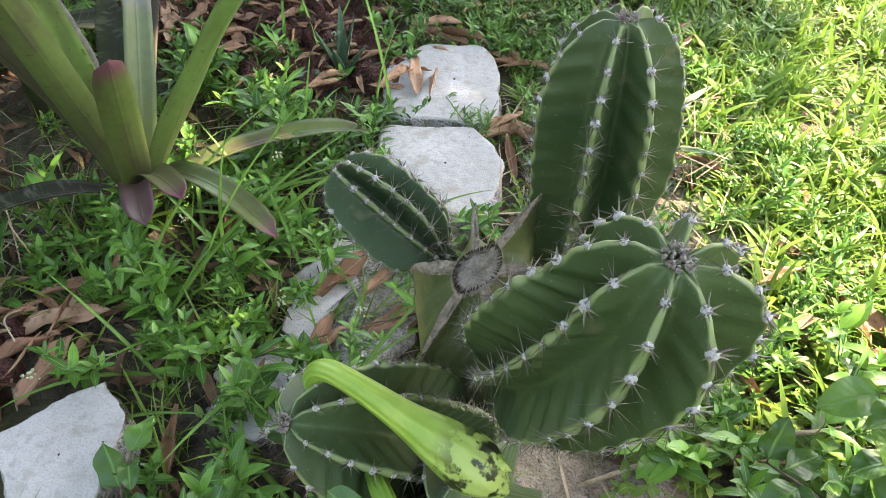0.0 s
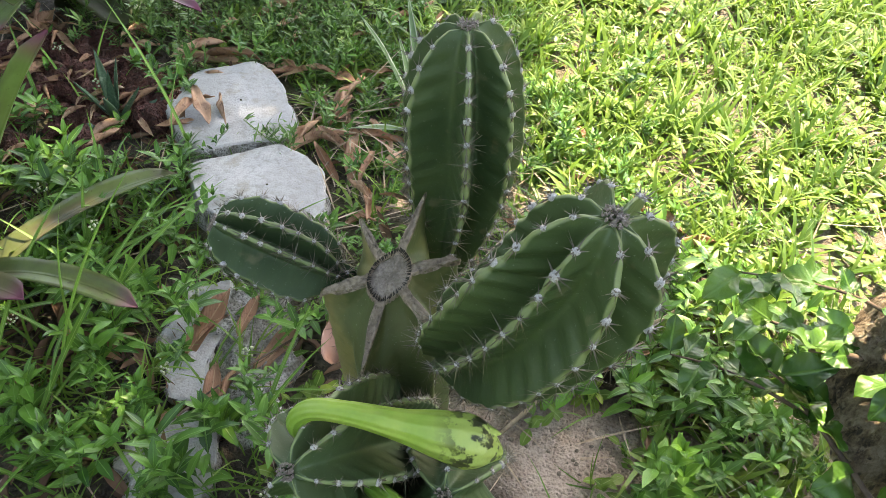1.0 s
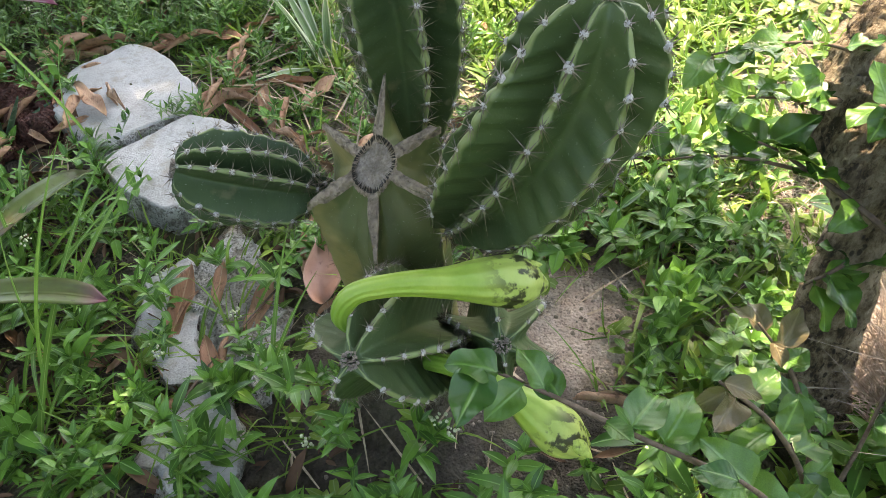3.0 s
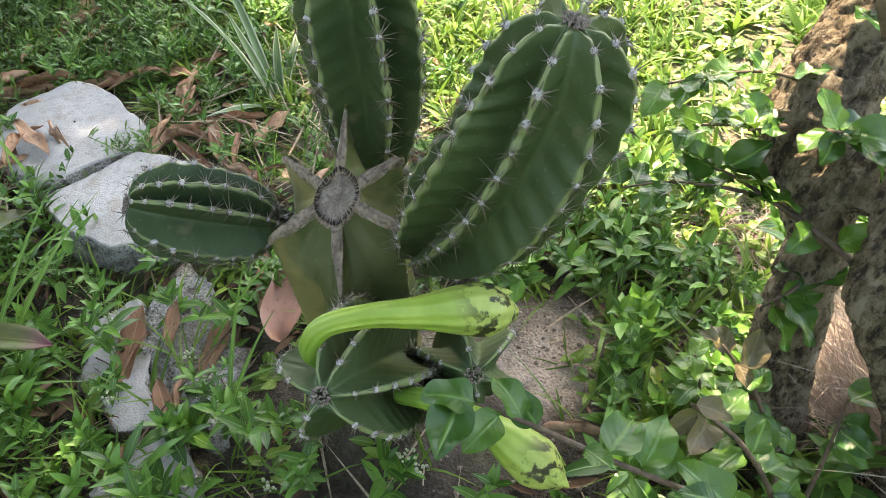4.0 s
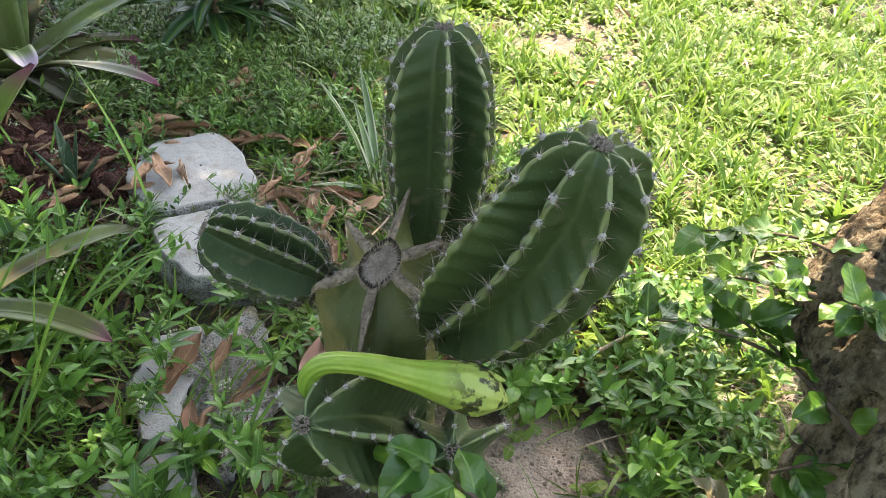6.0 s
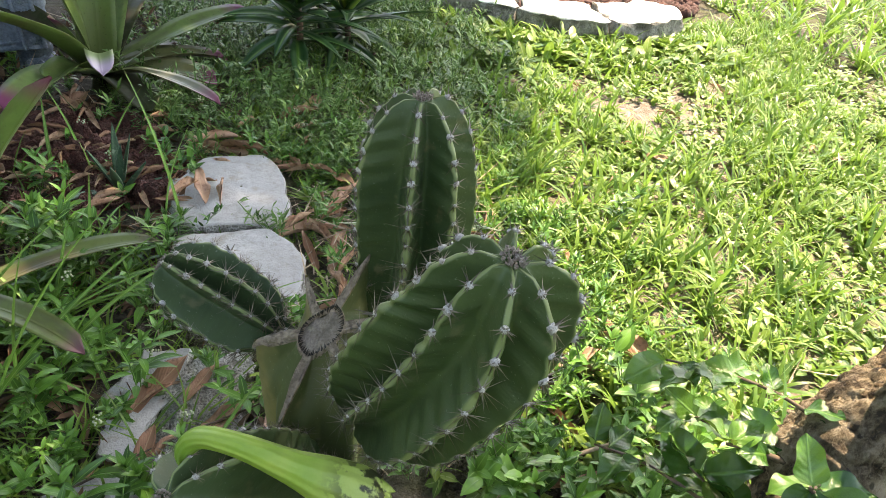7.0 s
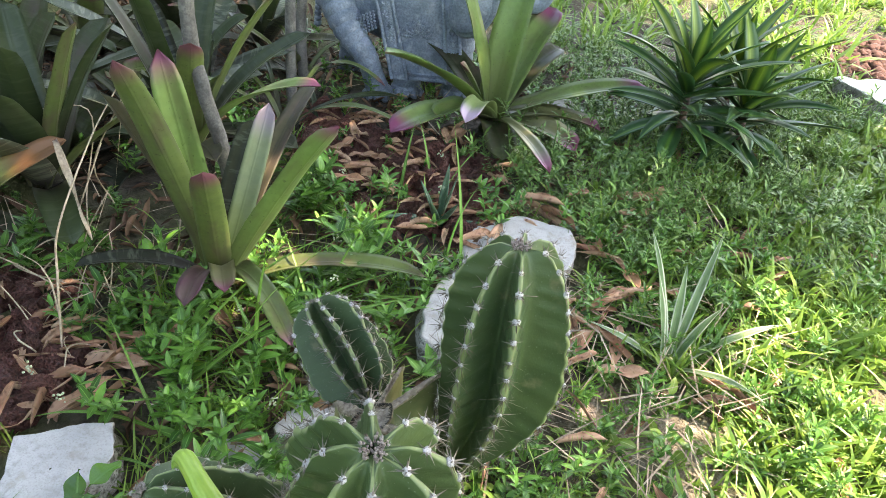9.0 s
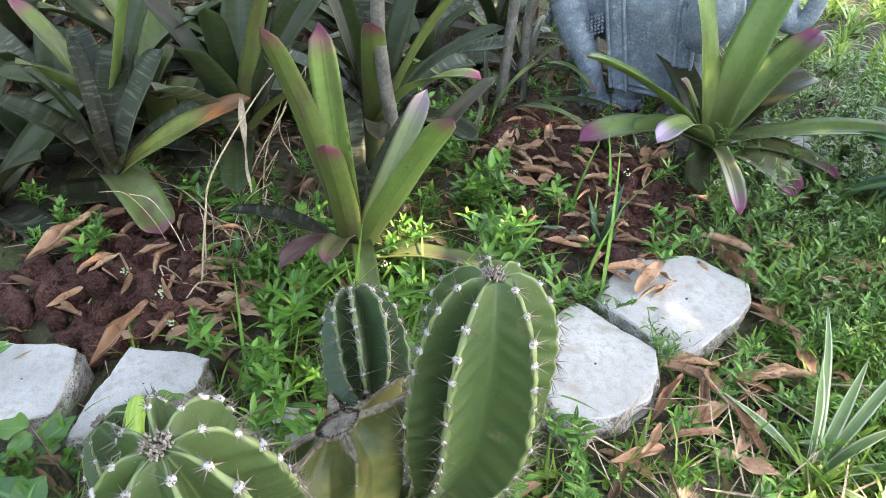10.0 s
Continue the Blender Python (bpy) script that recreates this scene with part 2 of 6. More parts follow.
c = k.mix(k.ramp(pits, (0.16, 0.85), (0.26, 0.0)), c, (0.05, 0.036, 0.028))
k.colour(c)
k.bump(k.math("ADD", k.math("MULTIPLY", n2, 1.2), k.math("ADD", k.math("MULTIPLY", n3, 0.4), k.math("MULTIPLY", n4, 1.6))), 1.0, 0.05)
M["bark"] = k.m
M["twig"] = plain_material("brown_twig", (0.085, 0.055, 0.04), (0.20, 0.14, 0.10), 60.0, 0.8)
M["pale_cane"] = plain_material("grey_cane", (0.07, 0.066, 0.06), (0.16, 0.15, 0.135), 40.0, 0.75, 0.5)
M["straw"] = plain_material("dry_straw", (0.34, 0.25, 0.17), (0.58, 0.46, 0.34), 30.0, 0.85)

M["statue"] = plain_material("painted_blue_grey_stone", (0.12, 0.16, 0.21), (0.23, 0.28, 0.35), 18.0, 0.45, 0.5, 0.004, 140.0, (0.27, 0.31, 0.36))
k = Kit("dead_leaf", 0.6)
u, v = k.uv()
r = k.chance()
c = k.mix(r, (0.31, 0.15, 0.085), (0.64, 0.41, 0.27))
c = k.mix(k.ramp(k.noise(26.0, 5.0), (0.4, 0.0), (0.68, 0.8)), c, (0.34, 0.17, 0.10))
c = k.mix(k.ramp(k.noise(90.0, 3.0), (0.3, 0.7), (0.45, 0.0)), c, (0.10, 0.05, 0.03))
a = k.math("ABSOLUTE", k.math("SUBTRACT", v, 0.5))
c = k.mix(k.ramp(a, (0.015, 0.7), (0.045, 0.0)), c, (0.50, 0.33, 0.2))
k.colour(c)
sv = k.math("SINE", k.math("MULTIPLY", k.math("SUBTRACT", u, k.math("MULTIPLY", a, 0.6)), 85.0))
k.bump(k.math("ADD", k.math("MULTIPLY", sv, 0.1), k.noise(60.0, 3.0)), 0.4, 0.003)
k.thin(c, 0.15)
M["dead"] = k.m
M["litter"] = leaf_material("leaf_litter", (0.07, 0.038, 0.024), (0.29, 0.165, 0.10), rough=0.7, share=0.05)
M["needle"] = leaf_material("pinkish_dry_needle", (0.27, 0.20, 0.17), (0.74, 0.63, 0.56), rough=0.7, share=0.03)
M["grass"] = leaf_material("lawn_grass", (0.050, 0.140, 0.018), (0.24, 0.385, 0.068), rough=0.40, share=0.30, gloss=0.38)
M["herb"] = leaf_material("lawn_herb", (0.045, 0.125, 0.016), (0.235, 0.36, 0.060), rib=(0.25, 0.36, 0.12), rough=0.40, share=0.22, gloss=0.38)
M["weed"] = leaf_material("weed_leaf", (0.022, 0.088, 0.014), (0.135, 0.325, 0.05), rib=(0.12, 0.28, 0.06), rough=0.36, share=0.08, gloss=0.38)
M["fern"] = leaf_material("feathery_weed", (0.036, 0.118, 0.024), (0.185, 0.325, 0.088), rough=0.42, share=0.12, gloss=0.35)
M["gravel"] = plain_material("dark_lava_gravel", (0.05, 0.024, 0.02), (0.12, 0.052, 0.043), 30.0, 0.95, 1.0, 0.006, 160.0, (0.04, 0.018, 0.018))
M["blade"] = leaf_material("long_grass", (0.07, 0.19, 0.035), (0.15, 0.31, 0.06), rib=(0.26, 0.42, 0.12), islands=False, share=0.3)
M["ovate"] = leaf_material("shrub_leaf", (0.020, 0.088, 0.018), (0.095, 0.225, 0.035), rib=(0.10, 0.23, 0.05), islands=False, rough=0.26, share=0.16, vein=46.0, gloss=0.5)
k = Kit("pinkish_dead_leaf", 0.55)
c = k.mix(k.ramp(k.noise(20.0, 4.0), (0.35, 0.0), (0.65, 1.0)), (0.36, 0.20, 0.155), (0.50, 0.31, 0.25))
c = k.mix(k.ramp(k.noise(110.0, 4.0), (0.6, 0.0), (0.72, 0.6)), c, (0.16, 0.08, 0.06))
k.colour(c)
k.bump(k.noise(50.0, 4.0), 0.4, 0.003)
M["pink_leaf"] = k.m
M["ovate_young"] = leaf_material("young_shrub_leaf", (0.13, 0.10, 0.055), (0.19, 0.16, 0.08), rib=(0.20, 0.16, 0.09), islands=False, rough=0.3, share=0.14, vein=46.0, gloss=0.4)
M["crown"] = leaf_material("crown_leaf", (0.03, 0.09, 0.02), (0.07, 0.16, 0.03), rib=(0.12, 0.2, 0.06), share=0.25)
M["brom"] = leaf_material("bromeliad_leaf", (0.135, 0.222, 0.062), (0.205, 0.305, 0.095), base=(0.10, 0.12, 0.045), tip=(0.24, 0.07, 0.13), tip_at=0.965, blotch=(0.12, 0.14, 0.055), islands=False, rough=0.3, share=0.18)
# olive kind, its colour lowered further to stand for the bed's shade
M["brom_olive"] = leaf_material("shade_toned_olive_bromeliad_leaf", (0.022, 0.032, 0.013), (0.05, 0.066, 0.022), base=(0.04, 0.04, 0.025), blotch=(0.055, 0.038, 0.032), islands=False, rough=0.45, share=0.1, bands=0.12, gloss=0.25)
M["brom_mid"] = leaf_material("olive_green_bromeliad_leaf", (0.088, 0.124, 0.04), (0.132, 0.18, 0.054), base=(0.075, 0.085, 0.035), tip=(0.17, 0.06, 0.08), tip_at=0.975, blotch=(0.085, 0.065, 0.045), islands=False, rough=0.36, share=0.12, bands=0.08)
M["brom_cup"] = leaf_material("pale_tipped_bromeliad_leaf", (0.14, 0.20, 0.06), (0.18, 0.25, 0.08), tip=(0.33, 0.24, 0.32), tip_at=0.8, islands=False, rough=0.4, share=0.1)
# dark and shade leaves: deep shade of the rear bed mixed into the colour
M["brom_dark"] = leaf_material("shade_darkened_bromeliad_leaf", (0.014, 0.017, 0.01), (0.036, 0.042, 0.019), base=(0.035, 0.026, 0.02), islands=False, rough=0.48, share=0.05, bands=0.3, gloss=0.22)
M["brom_shade"] = leaf_material("shade_toned_bromeliad_leaf", (0.022, 0.035, 0.016), (0.042, 0.063, 0.022), base=(0.04, 0.035, 0.024), islands=False, rough=0.4, share=0.08, bands=0.12)
M["brom_pink"] = leaf_material("pink_bromeliad_leaf", (0.11, 0.10, 0.05), (0.14, 0.14, 0.06), base=(0.09, 0.11, 0.045), tip=(0.16, 0.04, 0.075), tip_at=0.90, islands=False, rough=0.36, share=0.1)
M["brom_plum"] = leaf_material("plum_bromeliad_leaf", (0.075, 0.030, 0.042), (0.095, 0.036, 0.052), base=(0.07, 0.075, 0.035), blotch=(0.085, 0.06, 0.05), islands=False, rough=0.4, share=0.06)
M["brom_tip"] = leaf_material("magenta_tipped_bromeliad_leaf", (0.13, 0.205, 0.065), (0.18, 0.265, 0.088), tip=(0.19, 0.045, 0.10), tip_at=0.86, blotch=(0.11, 0.12, 0.06), islands=False, rough=0.32, share=0.12)
M["brom_band"] = leaf_material("grey_banded_bromeliad_leaf", (0.038, 0.053, 0.034), (0.056, 0.071, 0.047), base=(0.05, 0.04, 0.035), islands=False, rough=0.42, share=0.06, bands=0.75, gloss=0.3)
M["brom_grey"] = leaf_material("grey_green_bromeliad_leaf", (0.135, 0.175, 0.095), (0.17, 0.205, 0.12), base=(0.14, 0.19, 0.06), tip=(0.21, 0.165, 0.20), tip_at=0.86, islands=False, rough=0.36, share=0.08)
M["brom_brown"] = leaf_material("brownish_bromeliad_leaf", (0.062, 0.058, 0.034), (0.09, 0.082, 0.048), blotch=(0.10, 0.075, 0.06), islands=False, rough=0.45, share=0.06)
M["brom_yellow"] = leaf_material("fading_bromeliad_leaf", (0.16, 0.19, 0.05), (0.21, 0.24, 0.07), tip=(0.22, 0.11, 0.06), tip_at=0.72, blotch=(0.09, 0.07, 0.03), islands=False, rough=0.42, share=0.1)
M["drac"] = leaf_material("striped_dracaena_leaf", (0.018, 0.07, 0.025), (0.035, 0.11, 0.035), rib=(0.09, 0.20, 0.035), islands=False, rough=0.4, share=0.2, rib_width=0.15)
M["drac_young"] = leaf_material("yellow_striped_dracaena_leaf", (0.03, 0.10, 0.03), (0.05, 0.14, 0.04), rib=(0.26, 0.38, 0.06), islands=False, rough=0.38, share=0.2, rib_width=0.3)
M["stripe"] = leaf_material("white_edged_leaf", (0.13, 0.22, 0.10), (0.19, 0.28, 0.13), edge=(0.44, 0.48, 0.36), edge_at=0.31, islands=False, rough=0.45, share=0.2)
M["aloe"] = plain_material("spotted_aloe_leaf", (0.045, 0.10, 0.06), (0.08, 0.15, 0.08), 40.0, 0.4, 0.2, 0.002, 200.0, (0.22, 0.28, 0.2))
M["floret"] = plain_material("cream_floret", (0.36, 0.42, 0.24), (0.55, 0.58, 0.42), 200.0, 0.8)


# ---- geometry kit ----
def quad_mesh(name, V, F, UV=None, mats=(), smooth=True, slots=None):
    V, F = np.asarray(V, np.float32), np.asarray(F, np.int32)
    me = bpy.data.meshes.new(name)
    me.vertices.add(len(V))
    me.vertices.foreach_set("co", V.ravel())
    me.loops.add(F.size)
    me.loops.foreach_set("vertex_index", F.ravel())
    me.polygons.add(len(F))
    me.polygons.foreach_set("loop_start", np.arange(0, F.size, F.shape[1], dtype=np.int32))
    me.polygons.foreach_set("use_smooth", np.full(len(F), smooth))
    if UV is not None:
        lay = me.uv_layers.new(name="UVMap")
        lay.data.foreach_set("uv", np.asarray(UV, np.float32)[F.ravel()].ravel())
    for m in mats:
        me.materials.append(m)
    if slots is not None:
        me.polygons.foreach_set("material_index", np.asarray(slots, np.int32))
    me.update()
    me.validate()
    return me


def bm_mesh(name, bm, mat, smooth=True):
    me = bpy.data.meshes.new(name)
    bm.to_mesh(me)
    bm.free()
    for m in mat if isinstance(mat, (list, tuple)) else [mat]:
        me.materials.append(m)
    me.polygons.foreach_set("use_smooth", [smooth] * len(me.polygons))
    return me


def part(name, me, parent, label="", at=None):
    """One mesh as a part of a thing."""
    ob = new(name, me)
    ob.parent = parent
    if at is not None:
        ob.matrix_basis = at
    return tagged(ob, label)


def thing(name, label, category, at=(0, 0, 0), group="", kind="", me=None):
    ob = new(name, me)
    ob.location = at
    return tagged(ob, label, category, group, kind)


def smooth_line(pts, n):
    """n points and as many values along a Catmull-Rom line through rows of numbers."""
    p = np.asarray(pts, float)
    p = np.vstack([2 * p[0] - p[1], p, 2 * p[-1] - p[-2]])
    s = np.linspace(0, len(p) - 3 - 1e-6, n)
    i = s.astype(int)
    t = (s - i)[:, None]
    a, b, c, d = p[i], p[i + 1], p[i + 2], p[i + 3]
    return 0.5 * (2 * b + (c - a) * t + (2 * a - 5 * b + 4 * c - d) * t ** 2 + (3 * b - a - 3 * c + d) * t ** 3)


def frames_along(C, first=(1, 0, 0)):
    """Tangents and two side axes carried along a line of points."""
    T = np.gradient(C, axis=0)
    T /= np.linalg.norm(T, axis=1)[:, None]
    A = np.zeros_like(C)
    a = np.array(first, float)
    for i in range(len(C)):
        a = a - T[i] * (a @ T[i])
        a /= np.linalg.norm(a)
        A[i] = a
    return T, A, np.cross(T, A)


def grid_faces(n, m, wrap):
    i, j = np.meshgrid(np.arange(n - 1), np.arange(m if wrap else m - 1), indexing="ij")
    i, j = i.ravel(), j.ravel()
    k2 = (j + 1) % m
    return np.stack([i * m + j, i * m + k2, (i + 1) * m + k2, (i + 1) * m + j], 1)


def tube(name, pts, radii, mat, n=24, sides=8, rough=0.0, seed=1, first=(1, 0, 0), knobs=0.0, cracks=0.0):
    """A round, uneven limb along a smooth line, closed at both ends."""
    rows = smooth_line([(*p, r) for p, r in zip(pts, radii)], n)
    C, r = rows[:, :3], rows[:, 3]
    T, A, B = frames_along(C, first)
    th = np.linspace(0, 2 * np.pi, sides, endpoint=False)
    d = np.cos(th)[None, :, None] * A[:, None] + np.sin(th)[None, :, None] * B[:, None]
    R = np.repeat(r[:, None], sides, 1)
    if rough or knobs:
        V0 = C[:, None] + d * R[:, :, None]
        for a in range(n):
            for b in range(sides):
                q = Vector(V0[a, b])
                e = noise.noise(q * 60 + Vector((seed, 0, 0))) * rough + noise.noise(q * 19 + Vector((0, seed, 0))) * knobs
                if cracks:
                    w = noise.noise_vector(q * 30) * 0.012
                    e -= cracks * max(0.0, 1 - abs(noise.noise((q + w) * 34 + Vector((seed, 3, 0)))) * 7) + 0.5 * cracks * max(0.0, 1 - abs(noise.noise((q + w) * 80)) * 5)
                R[a, b] *= 1 + e
    V = (C[:, None] + d * R[:, :, None]).reshape(-1, 3)
    F = grid_faces(n, sides, True)
    u = np.repeat(np.linspace(0, 1, n), sides)
    UV = np.stack([u, np.tile(np.linspace(0, 1, sides), n)], 1)
    V = np.vstack([V, C[0] - T[0] * r[0] * 0.3, C[-1] + T[-1] * r[-1] * 0.5])
    UV = np.vstack([UV, [0, 0], [1, 0]])
    base, top = len(V) - 2, len(V) - 1
    caps = []
    for b in range(0, sides, 2):
        caps.append([base, (b + 2) % sides, b + 1, b])
        o = (n - 1) * sides
        caps.append([top, o + b, o + b + 1, o + (b + 2) % sides])
    return quad_mesh(name, V, np.vstack([F, caps]), UV, (mat,))


SHAPE = {
    "blade": lambda u: np.minimum(1, 0.55 + u * 3) * (1 - u ** 2.2) + 0.02,
    "lance": lambda u: np.sin(np.pi * np.clip(u, 0, 1) ** 0.8) ** 0.9 + 0.04,
    "ovate": lambda u: np.where(u < 0.09, 0.05, np.sin(np.pi * np.clip((u - 0.09) / 0.91, 0, 1) ** 0.68) ** 0.75 + 0.03),
    "strap": lambda u: (0.85 + 0.15 * np.sin(np.pi * u)) * (1 - np.clip((u - 0.84) / 0.16, 0, 1) ** 2.2) ** 0.5 + 0.03,
    "sword": lambda u: (0.6 + 0.5 * np.sin(np.pi * u * 0.8)) * (1 - u ** 3) + 0.015,
    "mango": lambda u: np.sin(np.pi * np.clip(u, 0, 1) ** 0.92) ** 0.7 + 0.03,
}


def leaf(L, W, shape="lance", nl=5, nw=2, start=0.0, bend=0.0, fold=0.25, wave=0.0, curl=0.0, twist=0.0, seed=0):
    """A leaf from the origin along +x: rows of points, faces and uv. start, bend: radians of its rise and of its arch."""
    u = np.linspace(0, 1, nl + 1)
    um = (u[:-1] + u[1:]) / 2
    ang = start + bend * um
    x = np.concatenate([[0], np.cumsum(np.cos(ang))]) * L / nl
    z = np.concatenate([[0], np.cumsum(np.sin(ang))]) * L / nl
    tx = np.concatenate([[start], start + bend * u[1:]])
    w = SHAPE[shape](u) * W / 2
    v = np.linspace(-1, 1, nw + 1)
    ph = seed * 1.7
    out = np.zeros((nl + 1, nw + 1, 3))
    for j, a in enumerate(v):
        f = fold + curl * abs(a)
        y = a * w * np.cos(f)
        h = abs(a) * w * np.sin(f) + wave * abs(a) * np.sin(u * 11 + ph + a) * L * 0.05
        tw = twist * u
        yy, hh = y * np.cos(tw) - h * np.sin(tw), y * np.sin(tw) + h * np.cos(tw)
        out[:, j] = np.stack([x - hh * np.sin(tx), yy, z + hh * np.cos(tx)], 1)
    UV = np.stack(np.meshgrid(u, (v + 1) / 2, indexing="ij"), -1).reshape(-1, 2)
    return out.reshape(-1, 3), grid_faces(nl + 1, nw + 1, False), UV


def leaf_mesh(name, mat, thick=0.0, **kw):
    V, F, UV = leaf(**kw)
    if thick:
        n = len(V)
        low = V.copy()
        low[:, 2] -= thick
        nl, nw = kw.get("nl", 5) + 1, kw.get("nw", 2) + 1
        rim = [i * nw for i in range(nl)] + [(nl - 1) * nw + j for j in range(1, nw)] + [i * nw + nw - 1 for i in range(nl - 2, -1, -1)] + list(range(nw - 2, 0, -1))
        side = [[rim[i], rim[(i + 1) % len(rim)], rim[(i + 1) % len(rim)] + n, rim[i] + n] for i in range(len(rim))]
        V, UV, F = np.vstack([V, low]), np.vstack([UV, UV]), np.vstack([F, F[:, ::-1] + n, side])
    return quad_mesh(name, V, F, UV, (mat,))


def turns(yaw, pitch=0.0, roll=0.0):
    """Rotations for scattering: roll about x, rise by pitch, then yaw about z."""
    yaw, pitch, roll = np.broadcast_arrays(np.asarray(yaw, float), pitch, roll)
    cy, sy, cp, sp, cr, sr = np.cos(yaw), np.sin(yaw), np.cos(pitch), np.sin(pitch), np.cos(roll), np.sin(roll)
    o, e = np.zeros_like(cy), np.ones_like(cy)
    Z = np.stack([np.stack([cy, -sy, o], -1), np.stack([sy, cy, o], -1), np.stack([o, o, e], -1)], -2)
    Y = np.stack([np.stack([cp, o, -sp], -1), np.stack([o, e, o], -1), np.stack([sp, o, cp], -1)], -2)
    X = np.stack([np.stack([e, o, o], -1), np.stack([o, cr, -sr], -1), np.stack([o, sr, cr], -1)], -2)
    return Z @ Y @ X


class Heap:
    """Many small pieces gathered into one mesh."""
    def __init__(self):
        self.V, self.F, self.U, self.n = [], [], [], 0

    def add(self, piece, rot, pos, size=1.0):
        V, F, U = piece
        rot, pos = np.asarray(rot).reshape(-1, 3, 3), np.asarray(pos, float).reshape(-1, 3)
        size = np.broadcast_to(np.asarray(size, float), (len(pos),))
        out = np.einsum("nij,vj->nvi", rot, V) * size[:, None, None] + pos[:, None]
        self.V.append(out.reshape(-1, 3))
        self.F.append((F[None] + (self.n + np.arange(len(pos)) * len(V))[:, None, None]).reshape(-1, F.shape[1]))
        self.U.append(np.tile(U, (len(pos), 1)))
        self.n += len(pos) * len(V)
        return self

    def piece(self):
        return np.vstack(self.V), np.vstack(self.F), np.vstack(self.U)

    def mesh(self, name, mat):
        return quad_mesh(name, *self.piece(), (mat,))


# ---- the lie of the land ----
def ground_z(x, y):
    x, y = np.asarray(x, float), np.asarray(y, float)
    near = np.exp(-((x - 0.8) ** 2 + (y - 1.2) ** 2) / 40.0)
    bumps = 0.006 * np.sin(7.1 * x + 1.3) * np.sin(6.3 * y + 0.4) + 0.004 * np.sin(17 * x + 5 * y) + 0.003 * np.sin(23 * y - 11 * x + 2)
    mound = 0.055 * np.exp(-(((x - 0.10) / 0.14) ** 2 + ((y - 0.43) / 0.13) ** 2))
    return bumps * near + mound


def spaced(lo, hi, fine_lo, fine_hi, step):
    mid = np.arange(fine_lo, fine_hi, step)
    left = fine_lo - np.geomspace(step, fine_lo - lo, 26)[::-1]
    right = fine_hi + np.geomspace(step, hi - fine_hi, 26)
    return np.concatenate([left, mid, right])


gx, gy = spaced(-400, 400, -2.2, 3.0, 0.025), spaced(-400, 400, -0.8, 3.8, 0.025)
X, Y = np.meshgrid(gx, gy, indexing="ij")
Vg = np.stack([X, Y, ground_z(X, Y)], -1).reshape(-1, 3)
thing("ground", "sandy grey-brown garden soil with roots and litter", "ground", kind="structure",
      me=quad_mesh("ground", Vg, grid_faces(len(gx), len(gy), False)[:, ::-1], None, (M["soil"],)))


# ---- stones ----
def slab_mesh(name, poly, z0, z1, mat, seed, chip=0.004, side="sandstone"):
    """A rough flat stone over a many-cornered plan."""
    p = np.asarray(poly, float)
    mid = p.mean(0)
    q = np.vstack([p, p[:1]])
    seg = np.linalg.norm(np.diff(q, axis=0), axis=1)
    s = np.concatenate([[0], np.cumsum(seg)])
    t = np.linspace(0, s[-1], 56, endpoint=False)
    edge = np.stack([np.interp(t, s, q[:, 0]), np.interp(t, s, q[:, 1])], 1)
    rows = [(1.05, z0 - 0.03), (1.05, z0 + 0.25 * (z1 - z0)), (1.03, z0 + 0.6 * (z1 - z0)), (1.008, z0 + 0.88 * (z1 - z0)), (0.995, z1 - 0.003), (0.97, z1), (0.95, z1), (0.8, z1), (0.6, z1), (0.4, z1), (0.2, z1), (0.02, z1)]
    V = []
    for f, z in rows:
        for e in edge:
            d = mid + (e - mid) * f
            v = Vector((d[0], d[1], z))
            g = noise.noise_vector(Vector((v.x, v.y, v.z * 2)) * 17 + Vector((seed * 3.1, 0, 0))) * chip * 2.6 + noise.noise_vector(v * 75 + Vector((0, seed, 0))) * chip * 0.9
            k0 = 1.0 if f > 0.9 else 0.2
            V.append((v.x + g.x * k0, v.y + g.y * k0, v.z + g.z * (0.5 if f > 0.99 else 0.22)))
    F = grid_faces(len(rows), len(edge), True)
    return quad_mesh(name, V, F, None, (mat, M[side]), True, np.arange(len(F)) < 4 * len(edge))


def stone(label, poly, z0, z1, seed, mat="stone", name="edging_stone", group="stones edging the bed", chip=0.004):
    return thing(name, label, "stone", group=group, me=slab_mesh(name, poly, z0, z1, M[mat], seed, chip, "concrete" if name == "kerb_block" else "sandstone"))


stone("pale grey coral-stone edging slab with dead leaves on top", [(-0.138, 1.37), (-0.06, 1.488), (0.06, 1.49), (0.10, 1.455), (0.115, 1.35), (0.11, 1.215), (0.06, 1.19), (-0.10, 1.20)], 0, 0.050, 1)
stone("pale grey coral-stone edging slab with chipped rounded corner", [(-0.109, 1.05), (-0.107, 1.155), (-0.02, 1.170), (0.065, 1.166), (0.115, 1.115), (0.127, 1.07), (0.118, 0.985), (0.08, 0.915), (0.02, 0.925), (-0.07, 0.96)], 0, 0.054, 2)
stone("pale grey edging slab half overgrown by weeds", [(-0.493, 0.43), (-0.44, 0.495), (-0.39, 0.525), (-0.335, 0.465), (-0.335, 0.36), (-0.373, 0.283), (-0.43, 0.35)], 0, 0.06, 3)
stone("grey edging slab standing tilted beside the bed", [(-0.63, 0.25), (-0.575, 0.33), (-0.532, 0.365), (-0.414, 0.285), (-0.44, 0.21), (-0.52, 0.17)], 0, 0.066, 4)
